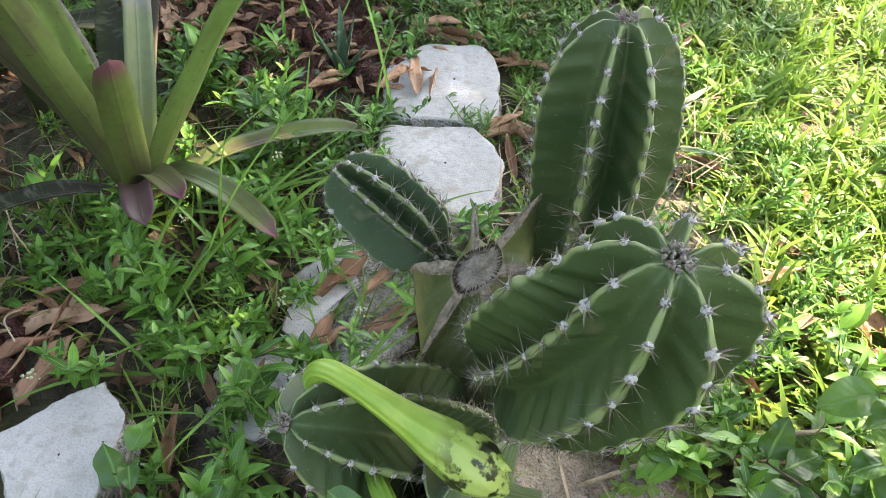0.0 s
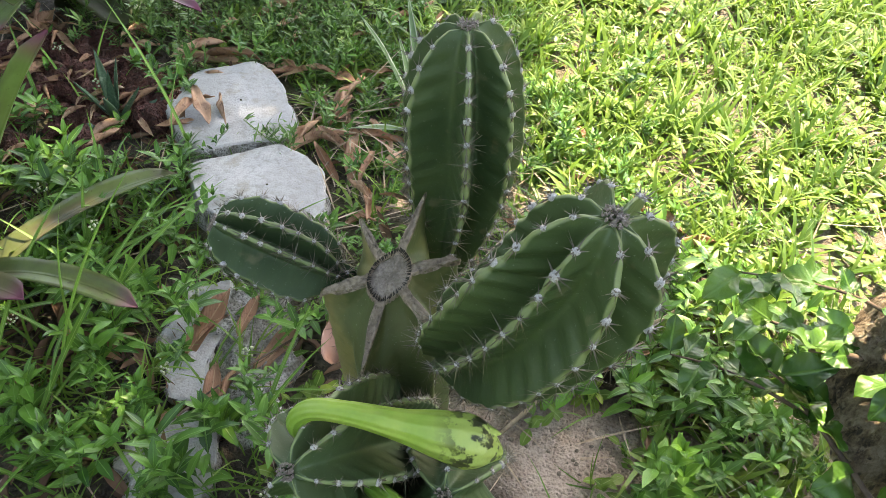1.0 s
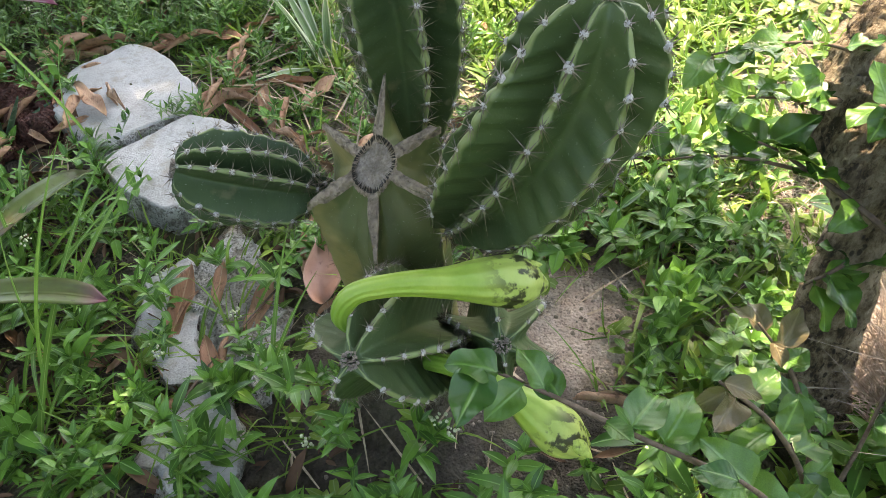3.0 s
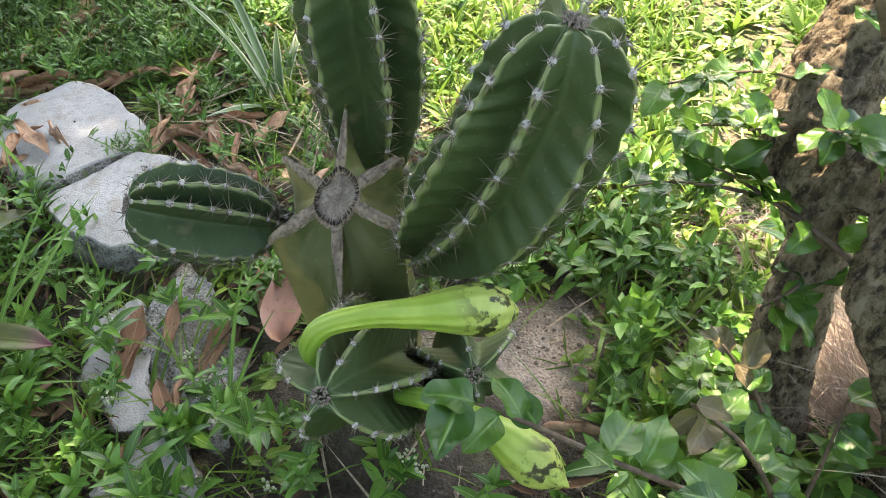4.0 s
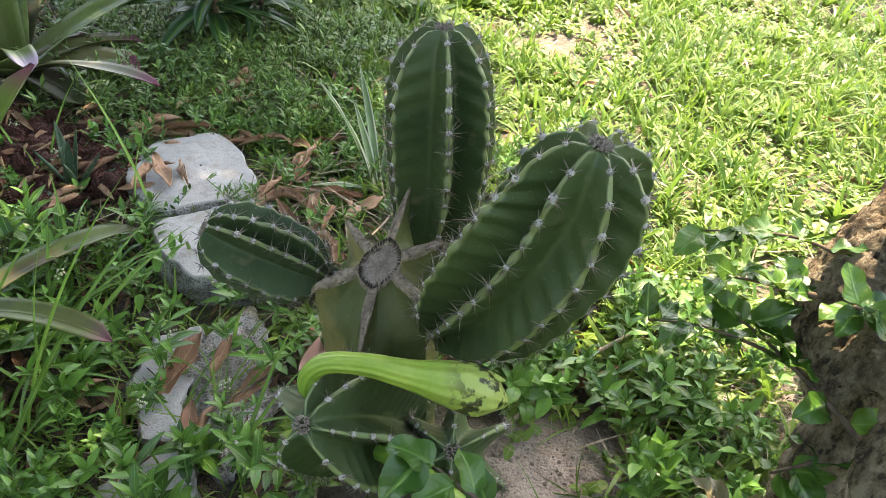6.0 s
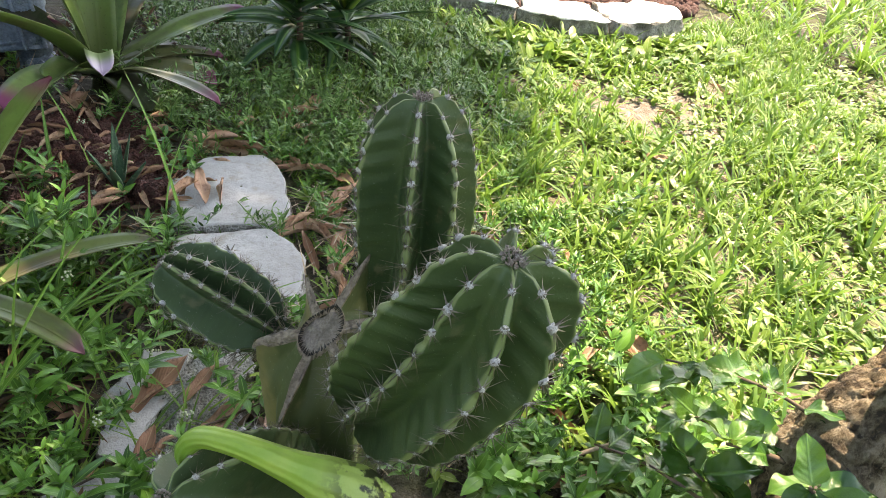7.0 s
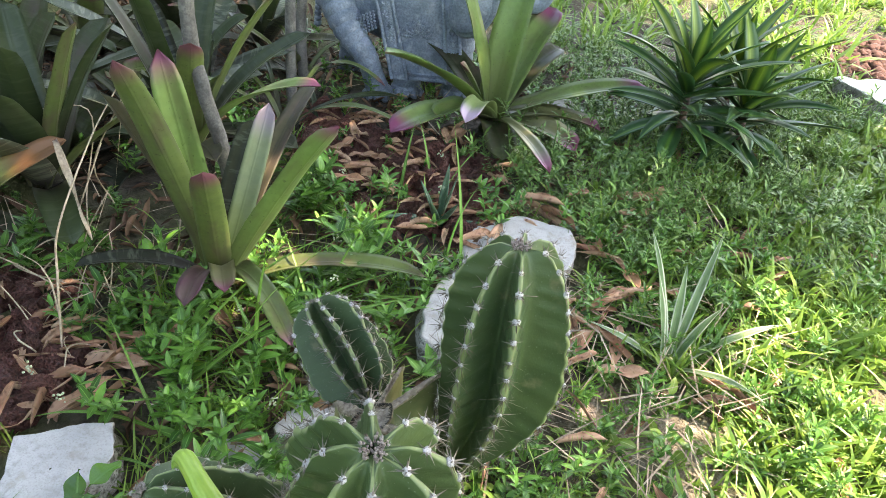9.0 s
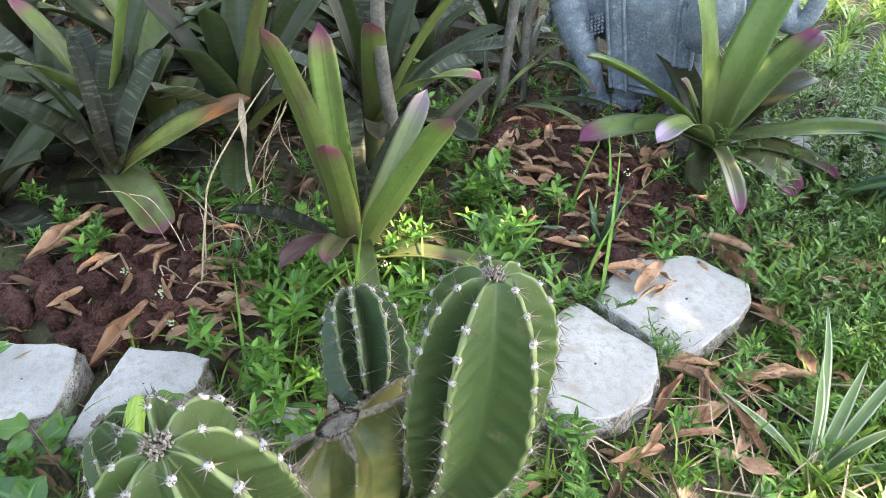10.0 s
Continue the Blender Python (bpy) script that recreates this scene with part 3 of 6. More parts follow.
stone("crumbling sandy edging stone sunk in weeds", [(-0.10, 0.80), (-0.05, 0.86), (0.0, 0.90), (0.03, 0.80), (-0.01, 0.68), (-0.05, 0.58), (-0.10, 0.56), (-0.12, 0.66)], -0.02, 0.018, 5, "sandstone", chip=0.014)
stone("pale worn edging stone half buried under weeds", [(-0.14, 0.87), (-0.08, 0.85), (-0.12, 0.74), (-0.135, 0.64), (-0.19, 0.67), (-0.20, 0.78)], -0.01, 0.022, 7, chip=0.008)
stone("pale worn edging stone half buried under weeds", [(-0.20, 0.64), (-0.14, 0.61), (-0.125, 0.55), (-0.19, 0.49), (-0.26, 0.51), (-0.27, 0.58)], -0.01, 0.022, 8, chip=0.008)
stone("small white stone under the bromeliad", [(-0.26, 2.10), (-0.16, 2.14), (-0.10, 2.24), (-0.18, 2.30), (-0.28, 2.22)], 0, 0.04, 6)
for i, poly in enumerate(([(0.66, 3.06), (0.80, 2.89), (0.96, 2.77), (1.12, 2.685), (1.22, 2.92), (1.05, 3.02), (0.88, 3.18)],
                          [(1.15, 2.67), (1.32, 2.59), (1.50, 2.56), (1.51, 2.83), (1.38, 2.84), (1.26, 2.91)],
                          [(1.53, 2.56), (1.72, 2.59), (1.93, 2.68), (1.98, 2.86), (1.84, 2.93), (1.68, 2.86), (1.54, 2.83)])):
    stone("weathered white concrete kerb block, top lightened as sunlit, sides darkened as shaded", poly, 0, 0.102, 11 + i, "kerb", "kerb_block", "blocks of the round kerb", 0.010)


# ---- the cactus ----
def rib_section(half, rv, thick=0.062, steps=4, flank=10):
    """Half of a rib from its blunt crest to the rounded flute, in a sector of that half angle: radius, angle and share of the way."""
    a = np.linspace(0, np.pi / 2, steps + 1)
    x, y = 0.95 + 0.05 * np.cos(a), thick * np.sin(a)
    end = np.array([rv * np.cos(half), rv * np.sin(half)])
    mid = end + 0.42 * (rv * half) * np.array([np.sin(half), -np.cos(half)])
    t = np.linspace(0, 1, flank + 1)[1:, None]
    line = (1 - t) ** 2 * np.array([0.95, thick]) + 2 * t * (1 - t) * mid + t ** 2 * end
    x, y = np.concatenate([x, line[:, 0]]), np.concatenate([y, line[:, 1]])
    d = np.concatenate([np.linspace(0, 0.2, steps + 1), 0.2 + 0.8 * np.linspace(0, 1, flank + 1)[1:]])
    return np.hypot(x, y), np.arctan2(y, x), d


class Stem:
    """A ribbed column along a line; prof gives its width from base to tip, angles the place of each rib."""
    def __init__(self, axis, R, angles, prof, rv=0.5, rows=110, crest=None, first=(1, 0, 0), notch=0.022, wave=0.016, gap=0.0225, reach=None):
        t = np.linspace(0, 1, rows)
        s = 1 - (1 - t) ** 1.5
        s[-1] = 1.0
        fine = smooth_line(axis, 400)
        at = np.linspace(0, 1, 400)
        C = np.stack([np.interp(s, at, fine[:, i]) for i in range(3)], 1)
        T, A, B = frames_along(fine, first)
        T, A, B = [np.stack([np.interp(s, at, Q[:, i]) for i in range(3)], 1) for Q in (T, A, B)]
        self.length = np.linalg.norm(np.diff(fine, axis=0), axis=1).sum()
        r = np.interp(s, *zip(*prof))
        ribs = len(angles)
        rad, th, dd, side, rib = [], [], [], [], []
        for i, a in enumerate(angles):
            b = angles[(i + 1) % ribs] + (360 if i == ribs - 1 else 0)
            q, w, d = rib_section(radians(b - a) / 2, rv)
            n = len(q) - 1
            rad += [q[:-1], q[:0:-1]]
            th += [radians(a) + w[:-1], radians(b) - w[:0:-1]]
            dd += [d[:-1], d[:0:-1]]
            side += [np.ones(n), -np.ones(n)]
            rib += [np.full(n, i), np.full(n, (i + 1) % ribs)]
        per = 2 * n
        rad, th, dd, side, rib = [np.concatenate(q) for q in (rad, th, dd, side, rib)]
        lift = np.array(crest if crest is not None else [0] * ribs)
        beat = 2 * np.pi * (s[:, None] * self.length / gap + 0.31 * rib[None])
        body = np.clip(s / 0.2, 0, 1)[:, None] * np.clip((1 - s) / 0.12, 0, 1)[:, None]
        mod = 1 + notch * np.cos(beat) * np.clip(1 - dd / 0.4, 0, 1)[None]
        hump = np.clip(dd / 0.25, 0, 1) * np.clip((1 - dd) / 0.45, 0, 1)
        uneven = 0.6 + 0.6 * np.sin(5.0 * s[:, None] + 1.9 * rib[None]) ** 2
        th2 = th[None] + side[None] * wave * uneven * np.sin(beat - 2.6 * dd[None] + 1.5 * np.sin(11 * s[:, None] + rib[None])) * hump[None] * body
        slow = 0.035 * np.sin(3.1 * rib[None] + 9 * s[:, None]) * (1 - dd)[None] * body
        out = np.array(reach if reach is not None else [1.0] * ribs)[rib]
        rad = R * r[:, None] * (rad * (1 + (out - 1) * (1 - dd)))[None] * (mod + slow)
        V = C[:, None] + (np.cos(th2)[..., None] * A[:, None] + np.sin(th2)[..., None] * B[:, None]) * rad[..., None]
        top = np.clip((s - 0.8) / 0.2, 0, 1)[:, None]
        bulge = top ** 1.5 * np.clip(rad / (0.55 * R), 0, 1) * np.clip(1 - dd * 1.5, 0, 1)[None] * lift[rib][None]
        V = V + T[:, None] * bulge[..., None]
        dip = np.clip((s - 0.985) / 0.015, 0, 1)[:, None, None] * 0.006
        V = V - T[:, None] * dip
        self.V, self.per, self.ribs, self.s, self.T, self.C = V, per, ribs, s, T, C
        U = np.stack(np.broadcast_arrays(1 - dd[None], s[:, None]), -1).reshape(-1, 2)
        self.data = V.reshape(-1, 3), grid_faces(rows, ribs * per, True), U

    def areoles(self, gap=0.023, lo=0.08, hi=0.985):
        """Places and outward directions along the crest of each rib."""
        out = []
        for i in range(self.ribs):
            P = self.V[:, i * self.per]
            seg = np.concatenate([[0], np.cumsum(np.linalg.norm(np.diff(P, axis=0), axis=1))])
            a, b = np.interp([lo, hi], self.s, seg)
            at = np.arange(a + gap * 0.5 * (i % 2), b, gap)
            for q in at:
                g = q + rng.uniform(-0.002, 0.002)
                p = np.array([np.interp(g, seg, P[:, c]) for c in range(3)])
                d = np.array([np.interp(g + 0.004, seg, P[:, c]) - np.interp(g - 0.004, seg, P[:, c]) for c in range(3)])
                c0 = np.array([np.interp(g, seg, self.C[:, c]) for c in range(3)])
                d /= np.linalg.norm(d) + 1e-9
                o = p - c0
                o = o - d * (o @ d)
                o /= np.linalg.norm(o) + 1e-9
                out.append((p, o, d, np.interp(g, seg, self.s)))
        return out


def areole_mesh(name, wool, count, length, seed):
    """A cushion of wool whose own faces are drawn out into spines."""
    r = random.Random(seed)
    bm = bmesh.new()
    bmesh.ops.create_icosphere(bm, subdivisions=2, radius=wool)
    for v in bm.verts:
        v.co *= r.uniform(0.85, 1.15)
        v.co.z *= 0.75
    faces = [f for f in bm.faces if f.calc_center_median().z > 0.1 * wool]
    for f in r.sample(faces, count):
        c = f.calc_center_median()
        d = c.normalized()
        d.z *= r.uniform(0.3, 1.3)
        got = bmesh.ops.inset_individual(bm, faces=[f], thickness=wool * 0.12)
        top = bmesh.ops.poke(bm, faces=[f])
        tip = top["verts"][0]
        tip.co = c + d.normalized() * length * r.uniform(0.4, 1.15)
        for t in top["faces"]:
            t.material_index = 1
    return bm_mesh(name, bm, [M["wool"], M["spine"]])


AREOLES = [areole_mesh("areole", 0.0026, 15, 0.0205, i) for i in range(4)]
WOOLLY = [areole_mesh("areole", 0.0037, 9, 0.0125, 10 + i) for i in range(4)]

cactus = thing("cactus", "dark green ribbed columnar cactus with grey spines and cut stump", "cactus", (0.1, 0.43, 0.03))
ORIGIN = Matrix.Translation((-0.1, -0.43, -0.03))


def stem_part(name, stem, mat, label, gap=0.023, lo=0.1, hi=0.985, size=1.0, woolly=0.75):
    ob = part(name, quad_mesh(name, *stem.data, (mat,)), cactus, label, ORIGIN)
    for p, o, d, s in stem.areoles(gap, lo, hi):
        side = np.cross(d, o)
        m = Matrix(((d[0], side[0], o[0], p[0]), (d[1], side[1], o[1], p[1]), (d[2], side[2], o[2], p[2]), (0, 0, 0, 1)))
        z = size * rng.uniform(0.8, 1.2) * (0.8 if s > 0.93 else 1.0)
        me = (WOOLLY if s > woolly else AREOLES)[rng.integers(4)]
        part("areole", me, ob, "", m @ Matrix.Rotation(rng.uniform(0, 6), 4, "Z") @ Matrix.Diagonal((z, z, z, 1)))
    # woolly growing point in the middle of the crown of ribs
    bm = bmesh.new()
    tip, up = Vector(stem.C[-1]), Vector(stem.T[-1])
    for i in range(80):
        a, q = rng.uniform(0, 6.28), 0.0095 * size * math.sqrt(rng.uniform(0, 1))
        side = up.orthogonal().normalized()
        off = (side * math.cos(a) + up.cross(side) * math.sin(a)) * q - up * 0.003
        bmesh.ops.create_icosphere(bm, subdivisions=1, radius=0.0011 * size, matrix=Matrix.Translation(tip + off + up * rng.uniform(-0.002, 0.003)))
        side2 = (off + up * 0.02).normalized()
        b0 = tip + off
        o1 = side2.orthogonal().normalized() * 0.0006
        o2 = side2.cross(o1)
        vs = [bm.verts.new(b0 + o1), bm.verts.new(b0 + o2), bm.verts.new(b0 - o1 - o2), bm.verts.new(b0 + side2 * 0.0042 * size)]
        for t3 in ((0, 1, 3), (1, 2, 3), (2, 0, 3)):
            bm.faces.new([vs[w] for w in t3])
    part("crown_wool", bm_mesh("crown_wool", bm, plum), ob, "brown-grey woolly growing point")
    return ob


plum = plain_material("brown_wool", (0.20, 0.16, 0.14), (0.40, 0.34, 0.31), 300.0, 0.95)

DOME = [(0, 0.42), (0.1, 0.62), (0.25, 0.86), (0.45, 1.0), (0.62, 0.99), (0.74, 0.93), (0.84, 0.82), (0.91, 0.66), (0.955, 0.48), (0.985, 0.28), (1.0, 0.09)]
NECKED = [(0, 0.30), (0.2, 0.33), (0.27, 0.48), (0.36, 0.71), (0.46, 0.90), (0.58, 1.0), (0.7, 0.99), (0.79, 0.93), (0.87, 0.82), (0.925, 0.66), (0.965, 0.48), (0.988, 0.28), (1, 0.09)]
STOUT = [(0, 0.30), (0.08, 0.50), (0.18, 0.78), (0.30, 0.96), (0.45, 1.0), (0.66, 0.99), (0.77, 0.93), (0.855, 0.84), (0.915, 0.71), (0.957, 0.54), (0.985, 0.32), (1, 0.09)]

tall = Stem([(0.130, 0.505, 0.25), (0.168, 0.538, 0.325), (0.187, 0.555, 0.42), (0.187, 0.561, 0.52), (0.184, 0.565, 0.604)], 0.0655, [-166, -105, -63, 4, 56, 106, 150], NECKED, rv=0.45, wave=0.022, crest=[0.0, 0.002, 0.002, 0.006, 0.010, 0.008, 0.003])
stem_part("tall_stem", tall, M["stem"], "upright dark green ribbed cactus column", 0.0225, 0.24)
fat = Stem([(0.112, 0.392, 0.352), (0.133, 0.352, 0.413), (0.154, 0.320, 0.477), (0.177, 0.306, 0.539), (0.183, 0.295, 0.606)], 0.0664, [-167, -114, -70, -15, 22, 62, 116, 158], STOUT, rv=0.43, crest=[0, 0, 0, 0.002, 0.006, 0.010, 0.006, 0.004], gap=0.024, wave=0.024, reach=[0.82, 0.903, 0.946, 1.17, 1, 1, 0.942, 1.10])
stem_part("leaning_stem", fat, M["stem"], "thick leaning ribbed cactus column", 0.024, 0.06)
small = Stem([(0.075, 0.530, 0.308), (0.045, 0.547, 0.326), (-0.01, 0.578, 0.352), (-0.074, 0.606, 0.388)], 0.0495, [-22, 23, 68, 113, 160, 208, 268, 297],
             [(0, 0.26), (0.12, 0.34), (0.18, 0.27), (0.27, 0.37), (0.33, 0.33), (0.39, 0.62), (0.47, 0.90), (0.58, 1.0), (0.74, 1.0), (0.85, 0.93), (0.93, 0.75), (0.975, 0.50), (1.0, 0.12)], rv=0.34, notch=0.03, gap=0.02)
stem_part("side_stem", small, M["stem_young"], "short side shoot with many ribs", 0.020, 0.05, size=0.95)
low = Stem([(0.09, 0.41, 0.14), (0.06, 0.39, 0.22), (0.01, 0.345, 0.31), (-0.054, 0.297, 0.395)], 0.068, [22, 60, 120, 192, 272, 322], DOME, rv=0.42, gap=0.02)
stem_part("low_stem", low, M["stem_young"], "low young shoot seen as a six-armed star", 0.020, 0.25, size=0.8)
low_two = Stem([(0.12, 0.39, 0.10), (0.12, 0.36, 0.18), (0.10, 0.31, 0.27), (0.066, 0.262, 0.345)], 0.058, [5, 65, 125, 185, 245, 305], DOME, rv=0.48, gap=0.02)
stem_part("second_low_stem", low_two, M["stem_young"], "second low young shoot", 0.020, 0.25, size=0.8)

# the cut stump: six thin ribs dried to grey arms round a disc of pith
HUB = (0.084, 0.478, 0.387)
ARMS = sorted([(42.7, 0.070, 0.444), (-19.0, 0.068, 0.415), (-71.0, 0.074, 0.385), (-128.0, 0.072, 0.325), (-207.0, 0.071, 0.351), (-266.0, 0.086, 0.392)])
per = 30
ang, dist, reach, high = [], [], [], []
for i, (a, R, z) in enumerate(ARMS):
    b, R2, z2 = ARMS[(i + 1) % 6]
    b += 360 if i == 5 else 0
    for j in range(per):
        f = j / per
        f = 0.5 * (2 * f) ** 1.7 if f < 0.5 else 1 - 0.5 * (2 - 2 * f) ** 1.7
        ang.append(radians(a + (b - a) * f))
        dist.append(min(f, 1 - f) * 2)
        reach.append(R + (R2 - R) * f)
        high.append(z + (z2 - z) * f)
ang, dist, reach, high = map(np.array, (ang, dist, reach, high))
levels = 34
turn = dist * np.radians(30)
crown_w = np.clip(0.0062 * (1 + 0.16 * np.sin(ang * 23)) / (np.sin(turn) + 0.055), 0.023, reach) / reach
V, UV = [], []
for i in range(levels):
    q = (i / (levels - 1)) ** 1.6            # 0 at the top, 1 at the ground
    rv = 0.66 + 0.08 * q
    w = rv + (1 - rv) * np.clip(1 - np.sqrt(dist ** 2 + 0.006) + 0.05, 0, 1) ** 1.35
    b = min(1, q / 0.13)
    b = b * b * (3 - 2 * b)
    w = crown_w * (1 - b) + w * b
    r = reach * w * (1.0 - 0.18 * q) * (1 + 0.012 * np.cos(2 * np.pi * q * 15) * (dist < 0.15))
    if i == 0:
        r0 = r
    z0 = HUB[2] + (high - HUB[2]) * (r / reach)
    z = z0 * (1 - q) + 0.0 * q
    V.append(np.stack([HUB[0] + r * np.cos(ang) + 0.02 * q, HUB[1] + r * np.sin(ang) - 0.01 * q, z], 1))
    UV.append(np.stack([(1 - dist) * 0.9, np.full(len(r), 1 - q)], 1))
stump = part("stump", quad_mesh("stump", np.vstack(V), grid_faces(levels, len(ang), True)[:, ::-1], np.vstack(UV), (M["stump"],)), cactus, "cut olive-green cactus stump", ORIGIN)
# dried cap with ridged arms
rows, disc = [], 0.0225
for f, up in ((1.015, -0.006), (1.02, 0.0), (0.9, 0.003), (0.6, 0.0035), (0.3, 0.004), (0.06, 0.005), (-0.03, 0.003), (-0.12, -0.004)):
    r = disc + (r0 * (1.0 if f <= 1 else f) - disc) * min(f, 1) if f > 0 else np.full(len(ang), disc * (1 + f))
    r = np.maximum(r, disc * 0.85) if f > 0 else r
    z = HUB[2] + (high - HUB[2]) * (r / reach) + up * (1 - 0.5 * np.minimum(1, dist * 3)) + 0.0022 * np.sin(ang * 37) * np.cos(r * 420) * (f > 0) - 0.003 * (dist < 0.05) * (f > 0.1)
    rows.append(np.stack([HUB[0] + r * np.cos(ang), HUB[1] + r * np.sin(ang), z], 1))
part("dried_rim", quad_mesh("dried_rim", np.vstack(rows), grid_faces(len(rows), len(ang), True)[:, ::-1], None, (M["scar"],)), stump, "grey dried rib ends round the cut")
rows = []
for f in (0.9, 0.7, 0.45, 0.2, 0.01):
    r = np.full(len(ang), disc * f)
    z = HUB[2] + (high - HUB[2]) * (r / reach) - 0.003 - 0.002 * (1 - f) + 0.0012 * np.sin(ang * 9 + f * 20)
    rows.append(np.stack([HUB[0] + r * np.cos(ang), HUB[1] + r * np.sin(ang), z], 1))
part("pith_disc", quad_mesh("pith_disc", np.vstack(rows), grid_faces(len(rows), len(ang), True)[:, ::-1], None, (M["pith"],)), stump, "pale dry pith")
bm = bmesh.new()
for i in range(84):
    a = 2 * math.pi * i / 84 + rng.uniform(-0.04, 0.04)
    hz = np.interp(a % (2 * math.pi), np.sort(ang % (2 * np.pi)), high[np.argsort(ang % (2 * np.pi))])
    rr = np.interp(a % (2 * math.pi), np.sort(ang % (2 * np.pi)), reach[np.argsort(ang % (2 * np.pi))])
    at = lambda r, up: Vector((HUB[0] + r * math.cos(a), HUB[1] + r * math.sin(a), HUB[2] + (hz - HUB[2]) * (r / rr) + up))
    side = Vector((-math.sin(a), math.cos(a), 0)) * 0.0010
    p, q = at(disc * 0.99, 0.002), at(disc * rng.uniform(0.72, 0.84), rng.uniform(0.0, 0.004))
    vs = [bm.verts.new(p + side), bm.verts.new(p - side), bm.verts.new(p + Vector((0, 0, 0.0016))), bm.verts.new(q)]
    for f3 in ((0, 1, 3), (1, 2, 3), (2, 0, 3)):
        bm.faces.new([vs[w] for w in f3])
part("bristle_ring", bm_mesh("bristle_ring", bm, M["bristle"]), stump, "dark fibre ring")
for (a, R, z) in ARMS:                      # spines down the stump's ribs
    for j in range(1, 9):
        q = j / 9
        r = R * (1 - 0.18 * q) * 0.97
        z1 = 0.8
        m = Matrix.Translation((HUB[0] + r * math.cos(radians(a)) + 0.02 * q, HUB[1] + r * math.sin(radians(a)) - 0.01 * q, z * (1 - q * z1))) @ Matrix.Rotation(radians(a), 4, "Z") @ Matrix.Rotation(radians(90), 4, "Y")
        part("areole", AREOLES[j % 4], stump, "", m @ Matrix.Diagonal((0.7, 0.7, 0.7, 1)))


# ---- flower buds ----
def flower_bud(pts, radii, label, seed):
    bud = part("flower_bud", tube("flower_bud", pts, radii, M["bud"], 44, 16, 0.0, seed), cactus, label, ORIGIN)
    line = smooth_line([(*p, r) for p, r in zip(pts, radii)], 60)
    T, A, B = frames_along(line[:, :3])
    for i in range(22):                     # overlapping scales of the swollen end
        q = 24 + int(rng.integers(27))
        a = i * 2.4
        o = A[q] * math.cos(a) + B[q] * math.sin(a)
        t = T[q]
        s = np.cross(o, t)
        p = line[q, :3] + o * (line[q, 3] * 0.97)
        m = Matrix(((t[0], s[0], o[0], p[0]), (t[1], s[1], o[1], p[1]), (t[2], s[2], o[2], p[2]), (0, 0, 0, 1)))
        part("bud_scale", SCALES[i % 3], bud, "", m @ Matrix.Rotation(rng.uniform(-0.2, 0.2), 4, "Z"))
    return bud


SCALES = [leaf_mesh("bud_scale", M["sepal"], 0.0006, L=0.024, W=0.013, shape="lance", nl=6, nw=4, start=0.04, bend=-0.5, fold=-0.4, seed=i) for i in range(3)]
flower_bud([(-0.026, 0.330, 0.372), (-0.037, 0.335, 0.398), (-0.024, 0.330, 0.420), (0.005, 0.315, 0.423), (0.04, 0.300, 0.412), (0.07, 0.287, 0.403), (0.095, 0.277, 0.392), (0.116, 0.268, 0.380)],
           [0.0075, 0.0085, 0.0088, 0.0095, 0.013, 0.0195, 0.0215, 0.006], "lime-green flower bud with curved tube and blackened tip", 3)
flower_bud([(0.014, 0.298, 0.328), (0.024, 0.277, 0.336), (0.039, 0.255, 0.331), (0.050, 0.230, 0.325), (0.060, 0.207, 0.312), (0.068, 0.185, 0.300), (0.075, 0.165, 0.290)],
           [0.008, 0.0088, 0.0090, 0.0120, 0.0185, 0.0205, 0.006], "second lime-green bud drooping under leaves", 4)


# ---- leafy twigs ----
OVATE = [leaf_mesh("leaf", M["ovate"], 0.0, L=1.0, W=0.66, shape="ovate", nl=12, nw=6, start=0.2, bend=-1.0 + 0.33 * i, fold=0.10 + 0.06 * (i % 2), curl=0.16, wave=1.5, seed=i) for i in range(5)]


YOUNG = [leaf_mesh("leaf", M["ovate_young"], 0.0, L=1.0, W=0.6, shape="ovate", nl=12, nw=6, start=0.3, bend=-1.2 + 0.4 * i, fold=0.3, curl=0.2, wave=1.6, seed=i) for i in range(3)]


def leafy_twig(parent, pts, radii, leaves, size=0.045, label="", young=0):
    """A twig with stalked leaves along it, as a part of its plant."""
    ob = part("twig", tube("twig", pts, radii, M["twig"], 20, 6, 0.1), parent, label)
    line = smooth_line(pts, 100)
    for i in range(leaves):
        q = int(8 + 91 * (i + rng.uniform(-0.3, 0.3)) / max(1, leaves - 1))
        q = min(99, max(0, q))
        p = line[q]
        yaw, pit, roll = rng.uniform(0, 2 * np.pi), rng.uniform(-0.45, 0.55), rng.uniform(-0.5, 0.5)
        s = size * rng.uniform(0.65, 1.25)
        R = turns(yaw, pit, roll)
        m = Matrix.Translation(Vector(p)) @ Matrix(R.tolist()).to_4x4() @ Matrix.Diagonal((s, s, s, 1))
        part("leaf", YOUNG[i % 3] if i >= leaves - young else OVATE[rng.integers(5)], ob, "bronze young leaf" if i >= leaves - young else "", m)
    return ob


# ---- the small tree: knobbly trunk in view, crown overhead that shades the bed ----
tree = thing("tree", "small tree with pale knobbly twisted trunk and leafy shoots", "tree")
